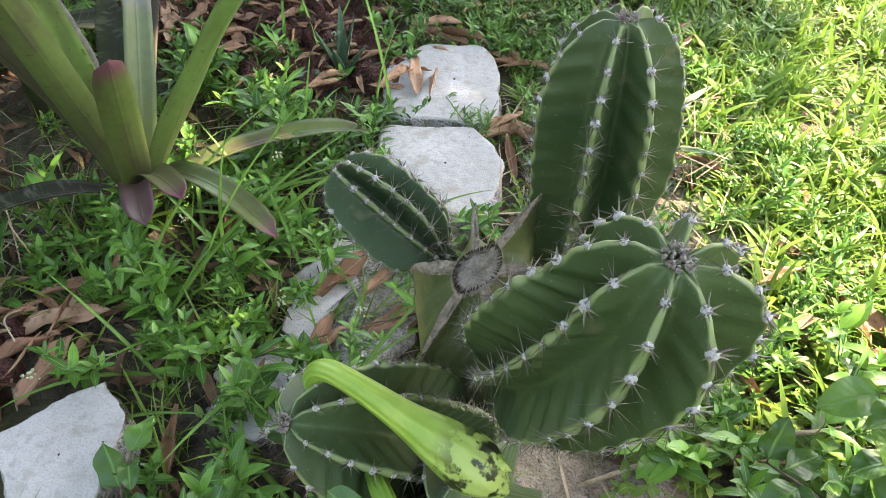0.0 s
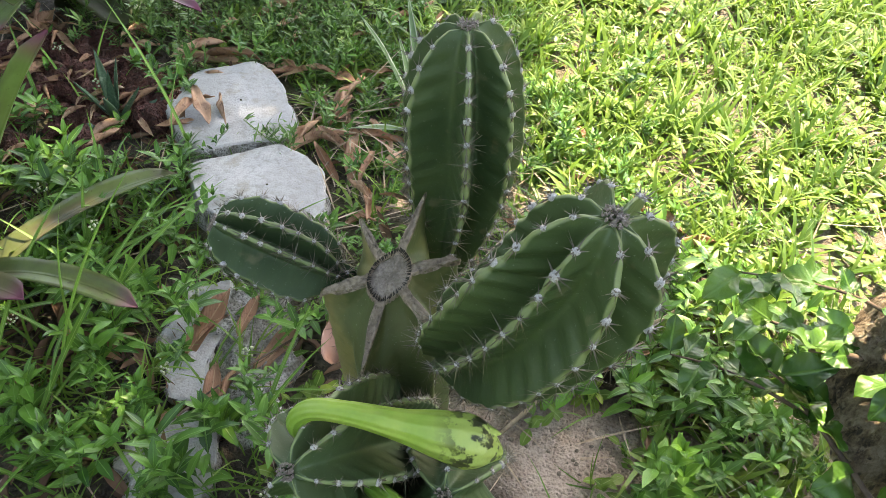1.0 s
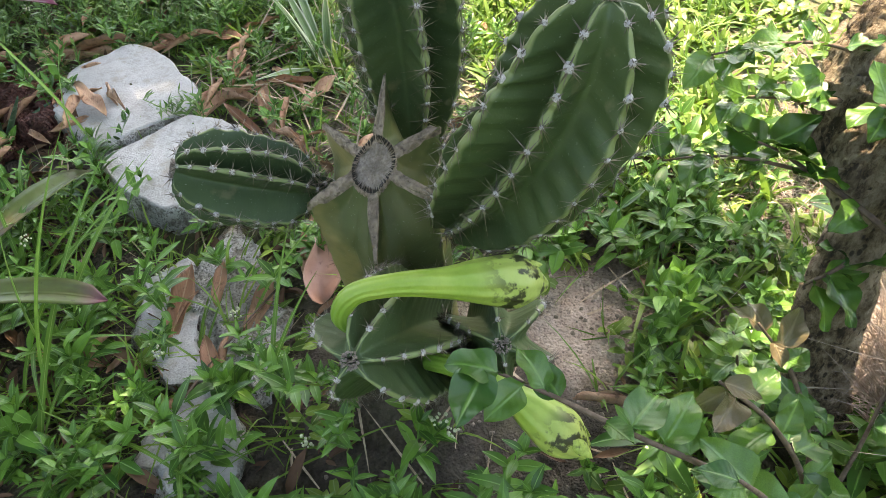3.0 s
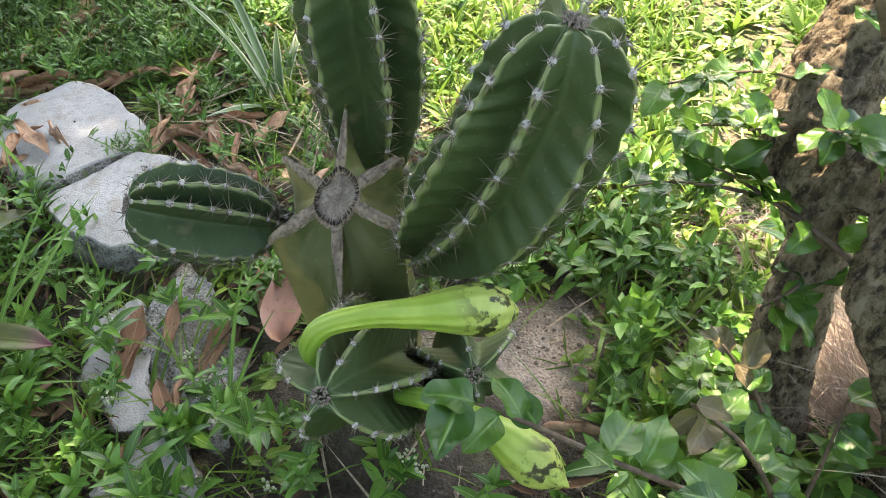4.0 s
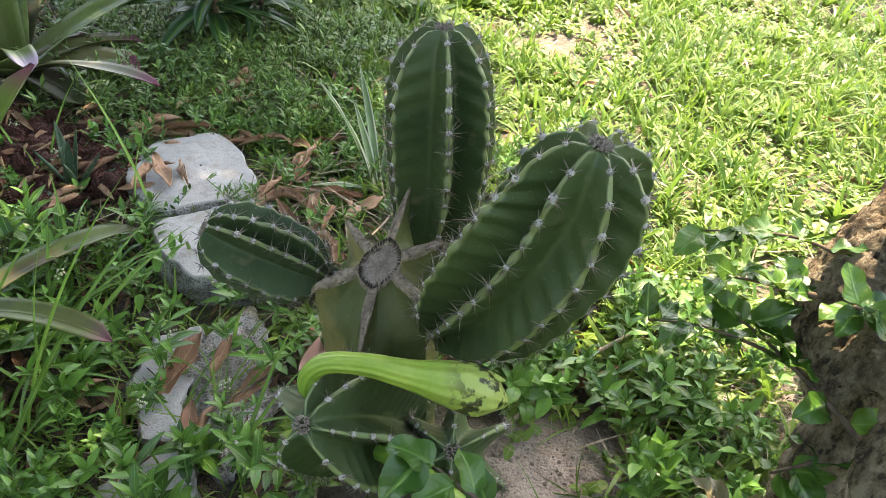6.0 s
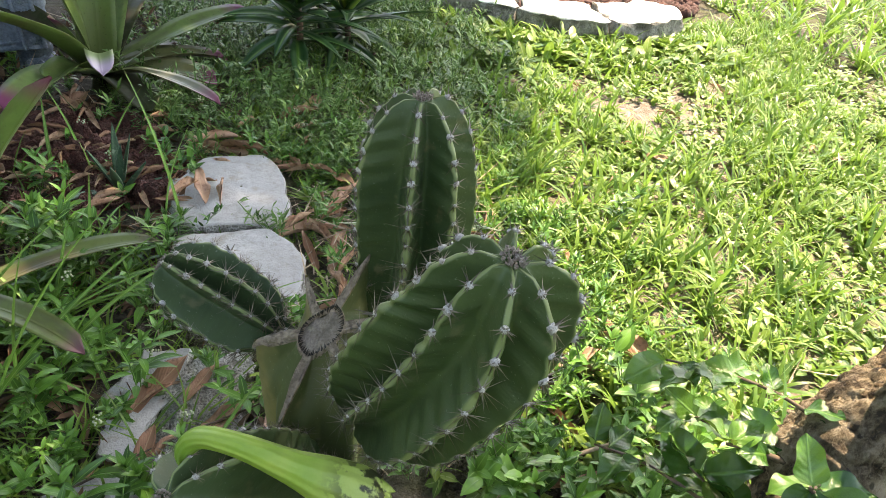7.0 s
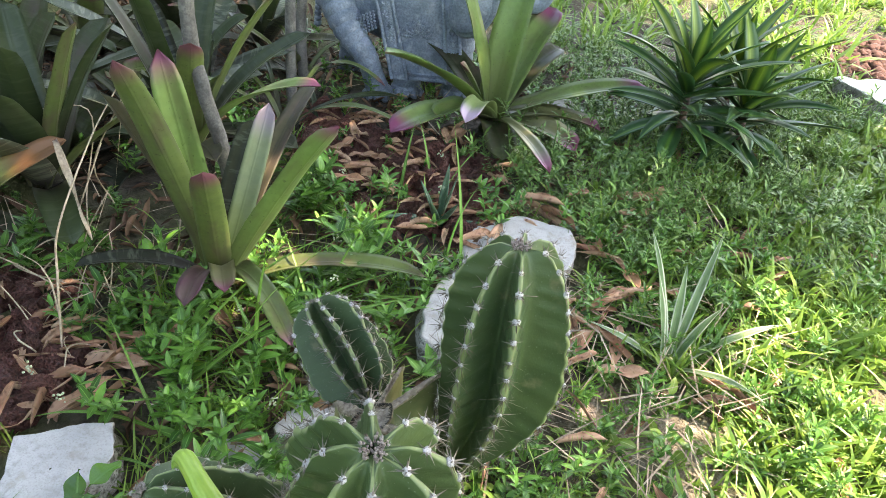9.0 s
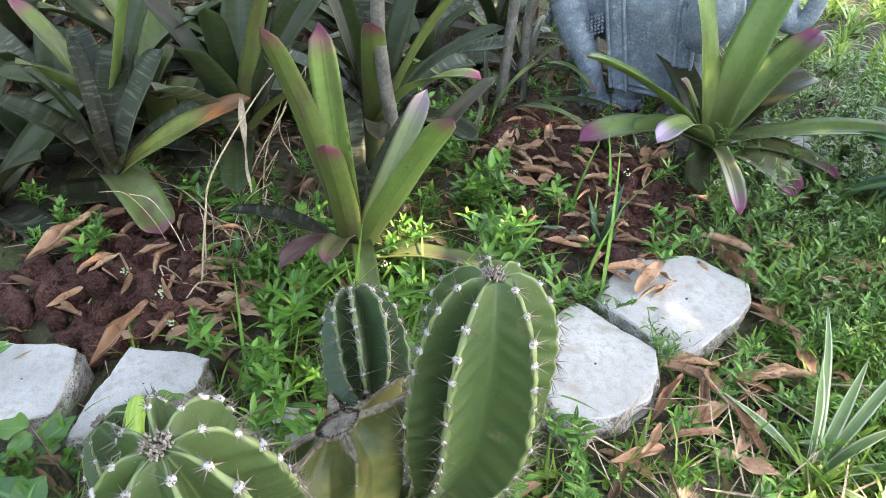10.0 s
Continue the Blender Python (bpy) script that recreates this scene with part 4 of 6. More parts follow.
part("trunk", tube("trunk", [(0.462, 0.105, -0.04), (0.450, 0.125, 0.06), (0.441, 0.144, 0.161), (0.443, 0.155, 0.245), (0.448, 0.164, 0.325), (0.443, 0.189, 0.385), (0.463, 0.219, 0.432), (0.538, 0.229, 0.498), (0.632, 0.25, 0.575), (0.76, 0.265, 0.78), (0.90, 0.30, 1.05), (1.02, 0.48, 1.5), (0.95, 0.8, 2.2)],
                   [0.052, 0.042, 0.037, 0.035, 0.031, 0.040, 0.045, 0.047, 0.046, 0.045, 0.044, 0.043, 0.04], M["bark"], 420, 72, 0.10, 2, knobs=0.11, cracks=0.15), tree, "pale brown trunk with swollen knobs")
part("limb", tube("limb", [(0.452, 0.196, 0.392), (0.440, 0.165, 0.408), (0.436, 0.135, 0.420), (0.426, 0.106, 0.420), (0.404, 0.094, 0.398), (0.394, 0.088, 0.352), (0.418, 0.050, 0.276), (0.446, 0.005, 0.19), (0.47, -0.03, 0.09), (0.48, -0.05, -0.04)], [0.036, 0.034, 0.031, 0.031, 0.029, 0.028, 0.030, 0.033, 0.036, 0.045], M["bark"], 230, 60, 0.10, 5, knobs=0.11, cracks=0.15), tree, "second limb looping down beside the trunk")
for a in ((-1.6, 1.2), (0.2, 2.6), (1.2, 0.3), (-1.0, 3.4), (0.9, 4.0), (-2.2, 2.2), (-0.3, -0.4)):
    part("limb", tube("limb", [(0.95, 0.8, 2.2), (0.5 * (0.95 + a[0]), 0.5 * (0.8 + a[1]), 2.55), (a[0], a[1], 2.75)], [0.04, 0.028, 0.01], M["bark"], 16, 8, 0.1), tree)
crown = Heap()
LEAFC = [leaf(0.15, 0.055, "mango", 3, 2, 0.1, -0.5 + 0.2 * i, 0.2) for i in range(3)]
shift = np.array([SUN_DIR.x, SUN_DIR.y]) / SUN_DIR.z


HOLES = [(x, y, r) for x, y, r in zip(rng.uniform(-0.75, 0.7, 44), rng.uniform(0.0, 1.75, 44), rng.uniform(0.075, 0.12, 44)) if (x < -0.32 or x > 0.45 or y < 0.0) and (x + 0.5) ** 2 + (y - 1.5) ** 2 > 0.04 and not (y < 0.75 and x < 0.2) and not (y < 0.5 and x < 0.8) and min((x - a) ** 2 + (y - b) ** 2 for a, b in ((0.0, 1.38), (0.02, 1.05), (-0.43, 0.40))) > 0.075] + [(0.29, 0.02, 0.19), (0.46, 0.01, 0.21)]


def in_shade(x, y):
    """How thick the crown stands over this spot, seen from the sun."""
    edge = np.interp(y, [-1, 0, 0.12, 0.3, 0.40, 0.46, 0.52, 0.58, 0.68, 0.85, 1.1, 1.4, 1.75, 2.1, 2.5, 2.75, 3.6], [0.5, 0.44, 0.52, 0.70, 0.70, 0.58, 0.44, 0.41, 0.45, 0.48, 0.55, 0.70, 0.84, 0.94, 1.0, 1.25, 1.3]) + 0.035 * np.sin(9 * y + 0.6)
    thick = np.clip((edge - x) / 0.16, 0, 1) * np.clip((1 - np.hypot((x + 0.6) / 2.2, (y - 1.1) / 2.7) + 0.06 * np.sin(7 * x + 3 * y) * np.sin(5 * y - 2 * x)) * 6, 0, 1)
    gaps = np.sin(5.3 * x + 2.1 * y) * np.sin(4.7 * y - 1.3 * x + 1.0) + 0.5 * np.sin(11 * x + 1) * np.sin(9 * y)
    gaps = gaps - 2.0 * np.exp(-((x + 0.12) ** 2 + (y - 0.25) ** 2) / 0.12)
    for hx, hy, hr in HOLES:
        thick = thick * (((x - hx) ** 2 + (y - hy) ** 2) > hr * hr)
    return thick * np.clip(1.15 - 0.55 * np.clip(gaps - 0.35, 0, 1), 0.15, 1)


n = 27000
fx, fy = rng.uniform(-2.9, 1.4, n), rng.uniform(-1.7, 3.9, n)
keep = rng.uniform(0, 1, n) < in_shade(fx, fy)
fx, fy = fx[keep], fy[keep]
hz = rng.uniform(2.3, 3.1, len(fx))
pos = np.stack([fx + shift[0] * hz, fy + shift[1] * hz, hz], 1)
for i in range(3):
    s = slice(i, None, 3)
    m = len(pos[s])
    crown.add(LEAFC[i], turns(rng.uniform(0, 6.28, m), rng.uniform(-0.7, 0.4, m), rng.uniform(-0.6, 0.6, m)), pos[s], rng.uniform(0.7, 1.2, m))
part("crown", crown.mesh("crown", M["crown"]), tree, "dense green crown")
# Leaf walls out of view, added only to hold back low sky light.
for label, box in (("dark green leafy hedge, unseen, added to block low sky at the side", (-3.0, -2.3, -2.6, 5.0)), ("dark green leafy hedge, unseen, added to block low sky behind the camera", (-3.0, 3.5, -2.9, -2.2))):
    h = Heap()
    n = 4200
    for i in range(3):
        h.add(LEAFC[i], turns(rng.uniform(0, 6.28, n // 3), rng.uniform(-0.9, 0.3, n // 3), rng.uniform(-0.8, 0.8, n // 3)), np.stack([rng.uniform(box[0], box[1], n // 3), rng.uniform(box[2], box[3], n // 3), rng.uniform(0.0, 2.3, n // 3)], 1), rng.uniform(1.0, 1.9, n // 3))
    thing("hedge", label, "hedge", kind="stuff", me=h.mesh("hedge", M["crown"]))
leafy_twig(tree, [(0.405, 0.100, 0.345), (0.402, 0.135, 0.362), (0.395, 0.19, 0.378), (0.385, 0.245, 0.392)], [0.0034, 0.0030, 0.0026, 0.0014], 5, 0.046, "thin bare shoot with ovate leaves at its end")
leafy_twig(tree, [(0.387, 0.240, 0.390), (0.380, 0.250, 0.395), (0.372, 0.258, 0.400)], [0.0016, 0.0014, 0.001], 6, 0.046)
leafy_twig(tree, [(0.42, 0.190, 0.455), (0.400, 0.180, 0.470), (0.392, 0.172, 0.478)], [0.003, 0.002, 0.0015], 7, 0.048)
leafy_twig(tree, [(0.425, 0.225, 0.44), (0.395, 0.235, 0.448), (0.375, 0.240, 0.452)], [0.003, 0.0022, 0.0014], 6, 0.046)
leafy_twig(tree, [(0.478, 0.195, 0.525), (0.468, 0.205, 0.548), (0.462, 0.212, 0.562)], [0.006, 0.005, 0.003], 3, 0.046)
leafy_twig(tree, [(0.455, 0.235, 0.47), (0.425, 0.262, 0.480), (0.395, 0.290, 0.478), (0.36, 0.325, 0.465)], [0.002, 0.0016, 0.0013, 0.001], 11, 0.036)
leafy_twig(tree, [(0.405, 0.088, 0.35), (0.40, 0.06, 0.38), (0.40, 0.04, 0.41)], [0.0028, 0.002, 0.0013], 4, 0.038)
leafy_twig(tree, [(0.53, 0.20, 0.54), (0.515, 0.205, 0.58), (0.51, 0.215, 0.61)], [0.004, 0.003, 0.002], 5, 0.046)
leafy_twig(tree, [(0.43, 0.15, 0.29), (0.40, 0.155, 0.285), (0.375, 0.165, 0.275)], [0.0025, 0.002, 0.0015], 8, 0.048)

leafy_twig(tree, [(0.40, 0.20, 0.38), (0.37, 0.245, 0.385), (0.345, 0.285, 0.380), (0.32, 0.32, 0.365)], [0.0022, 0.0018, 0.0014, 0.001], 9, 0.040)
leafy_twig(tree, [(0.42, 0.225, 0.44), (0.40, 0.27, 0.43), (0.385, 0.31, 0.415)], [0.0022, 0.0018, 0.001], 8, 0.042)

# dry roots and straw at the foot of the tree
straw = Heap()
BLADE = [leaf(1.0, 0.0052, "blade", 5, 1, 0.05, -0.12 + 0.08 * i, 0.1, twist=0.6) for i in range(4)]
n = 3000
foot = np.stack([rng.uniform(0.46, 0.74, n), rng.uniform(-0.12, 0.10, n), rng.uniform(0.0, 0.02, n)], 1)
head = np.stack([rng.normal(0.525, 0.055, n), rng.normal(0.115, 0.025, n), rng.uniform(0.05, 0.23, n)], 1)
way = head - foot
for i in range(4):
    q = slice(i, None, 4)
    d = way[q]
    m = len(d)
    straw.add(BLADE[i], turns(np.arctan2(d[:, 1], d[:, 0]) + rng.normal(0, 0.10, m), np.arctan2(d[:, 2], np.hypot(d[:, 0], d[:, 1])) + rng.normal(0, 0.06, m), rng.uniform(0, 6, m)), foot[q], np.linalg.norm(d, axis=1) * rng.uniform(0.7, 1.15, m))
n = 700
fx, fy = rng.normal(0.78, 0.10, n), rng.normal(0.34, 0.06, n)
straw.add(BLADE[1], turns(rng.uniform(0, 6.28, n), rng.normal(0.05, 0.1, n)), np.stack([fx, fy, ground_z(fx, fy) + 0.012], 1), rng.uniform(0.08, 0.18, n))
thing("dry_straw", "heap of pinkish dry needles and roots against the trunk", "straw", kind="stuff", me=straw.mesh("dry_straw", M["needle"]))

# a young shrub whose branch reaches over the buds
shrub = thing("shrub", "young shrub with thin branches and glossy ovate leaves", "shrub", (0.30, 0.02, 0.0))
OFF = Matrix.Translation((-0.30, -0.02, 0.0))


def shrub_twig(*args, **kw):
    t = leafy_twig(shrub, *args, **kw)
    t.matrix_basis = OFF
    return t


shrub_twig([(0.30, 0.02, 0.0), (0.22, 0.04, 0.18), (0.14, 0.075, 0.31), (0.085, 0.13, 0.362), (0.045, 0.185, 0.392), (0.015, 0.225, 0.41)], [0.0034, 0.0030, 0.0026, 0.0022, 0.0018, 0.001], 16, 0.042, "branch lying over the lower buds")
shrub_twig([(0.30, 0.02, 0.0), (0.27, 0.05, 0.16), (0.22, 0.09, 0.28), (0.18, 0.13, 0.34)], [0.0034, 0.003, 0.0025, 0.0014], 17, 0.043, young=3)
shrub_twig([(0.31, 0.03, 0.0), (0.33, 0.07, 0.12), (0.32, 0.12, 0.22), (0.29, 0.16, 0.29)], [0.0034, 0.003, 0.0025, 0.0014], 15, 0.041, young=4)
shrub_twig([(0.30, 0.02, 0.0), (0.20, 0.03, 0.20), (0.14, 0.05, 0.32), (0.11, 0.065, 0.37)], [0.0034, 0.003, 0.0025, 0.0014], 10, 0.044)
shrub_twig([(0.31, 0.02, 0.0), (0.38, 0.04, 0.10), (0.42, 0.06, 0.18)], [0.0034, 0.0025, 0.0014], 9, 0.044)


# broad-leaved seedlings by the edging slabs
sprout = thing("broadleaf_seedling", "young plant with large glossy green ovate leaves by the slab", "plant", (-0.30, 0.36, 0.0))
for pts, n, s in (([(-0.30, 0.36, 0.0), (-0.30, 0.37, 0.07), (-0.28, 0.39, 0.13)], 7, 0.055), ([(-0.33, 0.27, 0.0), (-0.34, 0.26, 0.06), (-0.36, 0.25, 0.12)], 8, 0.058), ([(-0.22, 0.30, 0.0), (-0.20, 0.30, 0.08), (-0.17, 0.31, 0.14)], 6, 0.05)):
    leafy_twig(sprout, pts, [0.0026, 0.0022, 0.0015], n, s).matrix_basis = Matrix.Translation((0.30, -0.36, 0.0))


sprout = thing("broadleaf_seedling", "leafy young shoots with green ovate leaves against the trunk", "plant", (0.39, 0.16, 0.0))
for pts, n, s in (([(0.40, 0.18, 0.0), (0.378, 0.19, 0.09), (0.362, 0.205, 0.16)], 13, 0.034), ([(0.385, 0.135, 0.0), (0.365, 0.145, 0.10), (0.352, 0.155, 0.19)], 12, 0.036), ([(0.40, 0.10, 0.0), (0.39, 0.095, 0.06), (0.385, 0.09, 0.12)], 7, 0.034), ([(0.47, 0.06, 0.0), (0.465, 0.055, 0.05), (0.46, 0.05, 0.10)], 7, 0.032)):
    leafy_twig(sprout, pts, [0.0024, 0.0020, 0.0013], n, s).matrix_basis = Matrix.Translation((-0.39, -0.16, 0.0))


# ---- strap-leaved plants ----
def bromeliad(name, at, leaves, length, width, mats, label, lean=(0.35, 1.15), seed=0, group="bromeliads of the bed", droop=(-0.9, -0.2), inner=3, category="bromeliad"):
    r = random.Random(seed)
    ob = thing(name, label, category, (*at, float(ground_z(*at)) - 0.005), group)
    for i in range(leaves):
        q = i / max(1, leaves - 1)                       # 0 innermost, 1 outermost
        up = lean[1] + (lean[0] - lean[1]) * q
        L = length * r.uniform(0.8, 1.15) * (0.62 if i < inner else 1.0)
        me = leaf_mesh("leaf", M[mats[min(len(mats) - 1, int(q * len(mats)))]], 0.0014, L=L, W=width * r.uniform(0.95, 1.35), shape="strap", nl=16, nw=6,
                       start=up, bend=r.uniform(*droop) - 0.2 * q, fold=0.28 - 0.18 * q, curl=0.12, wave=0.12, twist=r.uniform(-0.35, 0.35), seed=i)
        a = i * 2.399 + seed
        part("leaf", me, ob, "", pose(0.018 * math.cos(a), 0.018 * math.sin(a), 0.002 * (leaves - i), 0, 0, math.degrees(a)))
    return ob


def leaf_to(parent, base, tip, arch, width, mat, seed=0, shape="strap", thick=0.0014, turn=0.0):
    """A leaf part that leaves its base and arches over to a given tip; arch in degrees, turn about the line between them."""
    d = Vector(tip) - Vector(base)
    flat = math.hypot(d.x, d.y)
    half = abs(radians(arch)) / 2
    me = leaf_mesh("leaf", M[mat], thick, L=d.length * (half / math.sin(half) if half else 1.0), W=width, shape=shape, nl=18, nw=6, start=math.atan2(d.z, flat) + half, bend=-2 * half,
                   fold=0.26, curl=0.12, wave=0.1, twist=0.2 * math.sin(seed * 3.1), seed=seed)
    h = math.atan2(d.y, d.x)
    return part("leaf", me, parent, "", Matrix.Rotation(radians(turn), 4, d) @ pose(0.014 * math.cos(h), 0.014 * math.sin(h), 0.0, 0, 0, math.degrees(h)))


def aimed_bromeliad(name, at, rows, label, seed=0, group="bromeliads of the bed", widen=1.22):
    """rows: tip, arch, width, colour and turn of each leaf. A short stub of leaf bases roots it in the soil."""
    ob = thing(name, label, "bromeliad", at, group)
    part("stub", tube("stub", [(0, 0, -at[2] - 0.01), (0, 0, -at[2] * 0.5), (0, 0, 0.012)], [0.028, 0.026, 0.022], M["brom_olive"], 10, 12, 0.2), ob)
    for i, row in enumerate(rows):
        leaf_to(ob, at, row[0], row[1], row[2] * widen, row[3], seed=i + seed, turn=row[4] if len(row) > 4 else 0.0)
    return ob


aimed_bromeliad("bromeliad", (-0.48, 0.887, 0.055), [
    ((-0.500, 0.740, 0.56), -22, 0.052, "brom_mid", 45), ((-0.535, 0.856, 0.524), -14, 0.060, "brom", -72), ((-0.462, 1.038, 0.386), -16, 0.048, "brom_grey", 45), ((-0.222, 0.885, 0.482), -15, 0.052, "brom", -35),
    ((-0.543, 1.30, 0.326), -35, 0.048, "brom_brown"), ((-0.395, 0.778, 0.394), -10, 0.056, "brom_mid"), ((-0.60, 0.80, 0.46), -25, 0.050, "brom_brown", 60), ((-0.342, 0.657, 0.236), -60, 0.046, "brom_plum"),
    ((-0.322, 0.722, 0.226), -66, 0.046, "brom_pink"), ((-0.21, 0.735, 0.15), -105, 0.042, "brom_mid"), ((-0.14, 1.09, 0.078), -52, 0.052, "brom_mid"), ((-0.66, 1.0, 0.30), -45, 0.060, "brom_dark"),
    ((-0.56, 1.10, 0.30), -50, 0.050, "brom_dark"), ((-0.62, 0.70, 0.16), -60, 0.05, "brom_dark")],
    "green bromeliad with pink-tipped strap leaves and dead lower leaves", widen=1.0)
aimed_bromeliad("bromeliad", (-0.345, 1.985, 0.035), [
    ((-0.509, 1.60, 0.322), -30, 0.065, "brom"), ((-0.428, 1.93, 0.215), -15, 0.050, "brom_tip"), ((-0.52, 1.98, 0.50), -22, 0.066, "brom"), ((-0.34, 2.16, 0.52), -20, 0.076, "brom"), ((-0.295, 2.34, 0.31), -25, 0.070, "brom_tip"),
    ((-0.03, 1.56, 0.15), -35, 0.032, "brom_pink"), ((0.062, 2.27, 0.155), -28, 0.060, "brom_tip"), ((-0.475, 1.59, 0.112), -48, 0.064, "brom_tip"), ((-0.40, 1.72, 0.13), -60, 0.065, "brom"),
    ((-0.275, 1.60, 0.20), -60, 0.044, "brom_cup"), ((-0.05, 1.90, 0.06), -45, 0.068, "brom_pink"), ((-0.02, 2.05, 0.07), -45, 0.068, "brom_pink"), ((-0.20, 1.72, 0.06), -45, 0.065, "brom_olive"), ((-0.62, 2.10, 0.20), -40, 0.065, "brom_olive"), ((-0.25, 2.30, 0.20), -40, 0.065, "brom_olive")],
    "bright green bromeliad with magenta leaf tips before the statue", 5, widen=1.5)
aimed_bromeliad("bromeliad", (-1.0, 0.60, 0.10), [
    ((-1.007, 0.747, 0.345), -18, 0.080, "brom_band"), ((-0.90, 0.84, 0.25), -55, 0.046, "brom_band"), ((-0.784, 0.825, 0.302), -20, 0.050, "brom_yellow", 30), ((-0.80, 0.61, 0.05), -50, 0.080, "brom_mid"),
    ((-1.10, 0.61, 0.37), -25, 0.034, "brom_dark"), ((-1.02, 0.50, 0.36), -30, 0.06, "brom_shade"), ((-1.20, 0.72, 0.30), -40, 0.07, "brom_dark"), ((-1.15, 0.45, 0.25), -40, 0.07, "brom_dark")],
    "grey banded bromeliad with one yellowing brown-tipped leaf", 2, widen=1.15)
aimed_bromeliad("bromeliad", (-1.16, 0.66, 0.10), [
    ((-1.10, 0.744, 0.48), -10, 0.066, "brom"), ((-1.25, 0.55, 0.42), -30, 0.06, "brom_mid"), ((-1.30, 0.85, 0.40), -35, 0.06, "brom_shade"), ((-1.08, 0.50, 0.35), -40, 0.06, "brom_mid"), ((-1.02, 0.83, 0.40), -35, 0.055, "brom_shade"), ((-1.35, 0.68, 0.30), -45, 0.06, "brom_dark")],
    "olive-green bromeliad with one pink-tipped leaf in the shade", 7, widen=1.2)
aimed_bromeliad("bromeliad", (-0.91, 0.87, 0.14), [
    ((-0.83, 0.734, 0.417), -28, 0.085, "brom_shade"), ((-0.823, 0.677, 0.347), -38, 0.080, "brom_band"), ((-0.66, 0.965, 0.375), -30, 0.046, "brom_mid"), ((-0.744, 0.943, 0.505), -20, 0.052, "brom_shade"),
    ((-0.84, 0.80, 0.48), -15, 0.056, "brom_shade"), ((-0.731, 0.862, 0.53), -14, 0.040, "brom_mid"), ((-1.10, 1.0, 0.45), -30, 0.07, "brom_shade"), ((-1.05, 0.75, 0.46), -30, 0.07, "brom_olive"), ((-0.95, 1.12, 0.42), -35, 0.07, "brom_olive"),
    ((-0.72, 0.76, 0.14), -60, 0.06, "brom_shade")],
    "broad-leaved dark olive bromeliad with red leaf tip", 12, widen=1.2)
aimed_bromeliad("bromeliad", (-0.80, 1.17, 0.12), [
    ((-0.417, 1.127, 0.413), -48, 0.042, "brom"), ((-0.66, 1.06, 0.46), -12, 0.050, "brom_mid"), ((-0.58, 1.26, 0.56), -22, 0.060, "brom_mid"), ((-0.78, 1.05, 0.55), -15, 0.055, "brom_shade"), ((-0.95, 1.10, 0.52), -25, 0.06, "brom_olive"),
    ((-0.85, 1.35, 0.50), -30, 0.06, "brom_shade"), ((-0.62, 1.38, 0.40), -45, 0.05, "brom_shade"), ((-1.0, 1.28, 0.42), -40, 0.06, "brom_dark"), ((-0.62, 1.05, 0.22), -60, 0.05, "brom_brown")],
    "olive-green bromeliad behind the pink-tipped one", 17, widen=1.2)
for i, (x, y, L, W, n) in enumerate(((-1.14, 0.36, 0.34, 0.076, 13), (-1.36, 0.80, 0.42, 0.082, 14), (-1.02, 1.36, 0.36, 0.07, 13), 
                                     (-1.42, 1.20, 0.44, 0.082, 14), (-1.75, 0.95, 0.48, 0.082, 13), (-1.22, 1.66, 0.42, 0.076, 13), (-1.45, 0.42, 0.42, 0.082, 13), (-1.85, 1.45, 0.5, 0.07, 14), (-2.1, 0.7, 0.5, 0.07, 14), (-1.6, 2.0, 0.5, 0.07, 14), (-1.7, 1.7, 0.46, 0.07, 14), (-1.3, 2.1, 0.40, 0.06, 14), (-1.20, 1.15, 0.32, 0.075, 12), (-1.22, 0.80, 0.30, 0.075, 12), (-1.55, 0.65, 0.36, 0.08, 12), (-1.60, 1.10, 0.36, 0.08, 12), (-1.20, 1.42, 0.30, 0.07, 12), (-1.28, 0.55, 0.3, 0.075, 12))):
    bromeliad("bromeliad", (x, y), n - 3, L, W * 0.98, (("brom_olive", "brom_shade", "brom_dark"), ("brom_mid", "brom_shade", "brom_olive"), ("brom_shade", "brom_band", "brom_dark"))[i % 3], "dark banded bromeliad with grey-green strap leaves, colour deepened for the shade", (0.30, 1.42), 11 + i * 3, droop=(-1.1, -0.3))
# lanky thin-leaved plant between the bromeliads and the statue
bromeliad("spider_plant", (-0.86, 1.62), 10, 0.42, 0.016, ("brom_mid", "brom_shade"), "arching thin-leaved plant in the shade", (0.5, 1.3), 3, "", (-1.7, -0.8), category="plant")
bromeliad("spider_plant", (-1.02, 1.95), 10, 0.46, 0.018, ("brom_mid", "brom_shade"), "arching thin-leaved plant in the shade", (0.5, 1.3), 9, "", (-1.7, -0.8), category="plant")

# bare grey canes that rise out of the bed
for pts in ([(-0.62, 1.11, 0.0), (-0.64, 1.105, 0.2), (-0.678, 1.10, 0.35), (-0.697, 1.10, 0.5), (-0.70, 1.13, 0.9)], [(-0.90, 1.72, 0), (-0.93, 1.76, 0.2), (-0.95, 1.80, 0.55)], [(-0.98, 1.90, 0), (-1.0, 1.92, 0.25), (-0.97, 1.98, 0.6)]):
    thing("cane", "bare grey ringed cane of a garden plant", "cane", group="canes", me=tube("cane", pts, [0.017, 0.016, 0.015, 0.015, 0.014][:len(pts)], M["pale_cane"], 40, 10, 0.12))


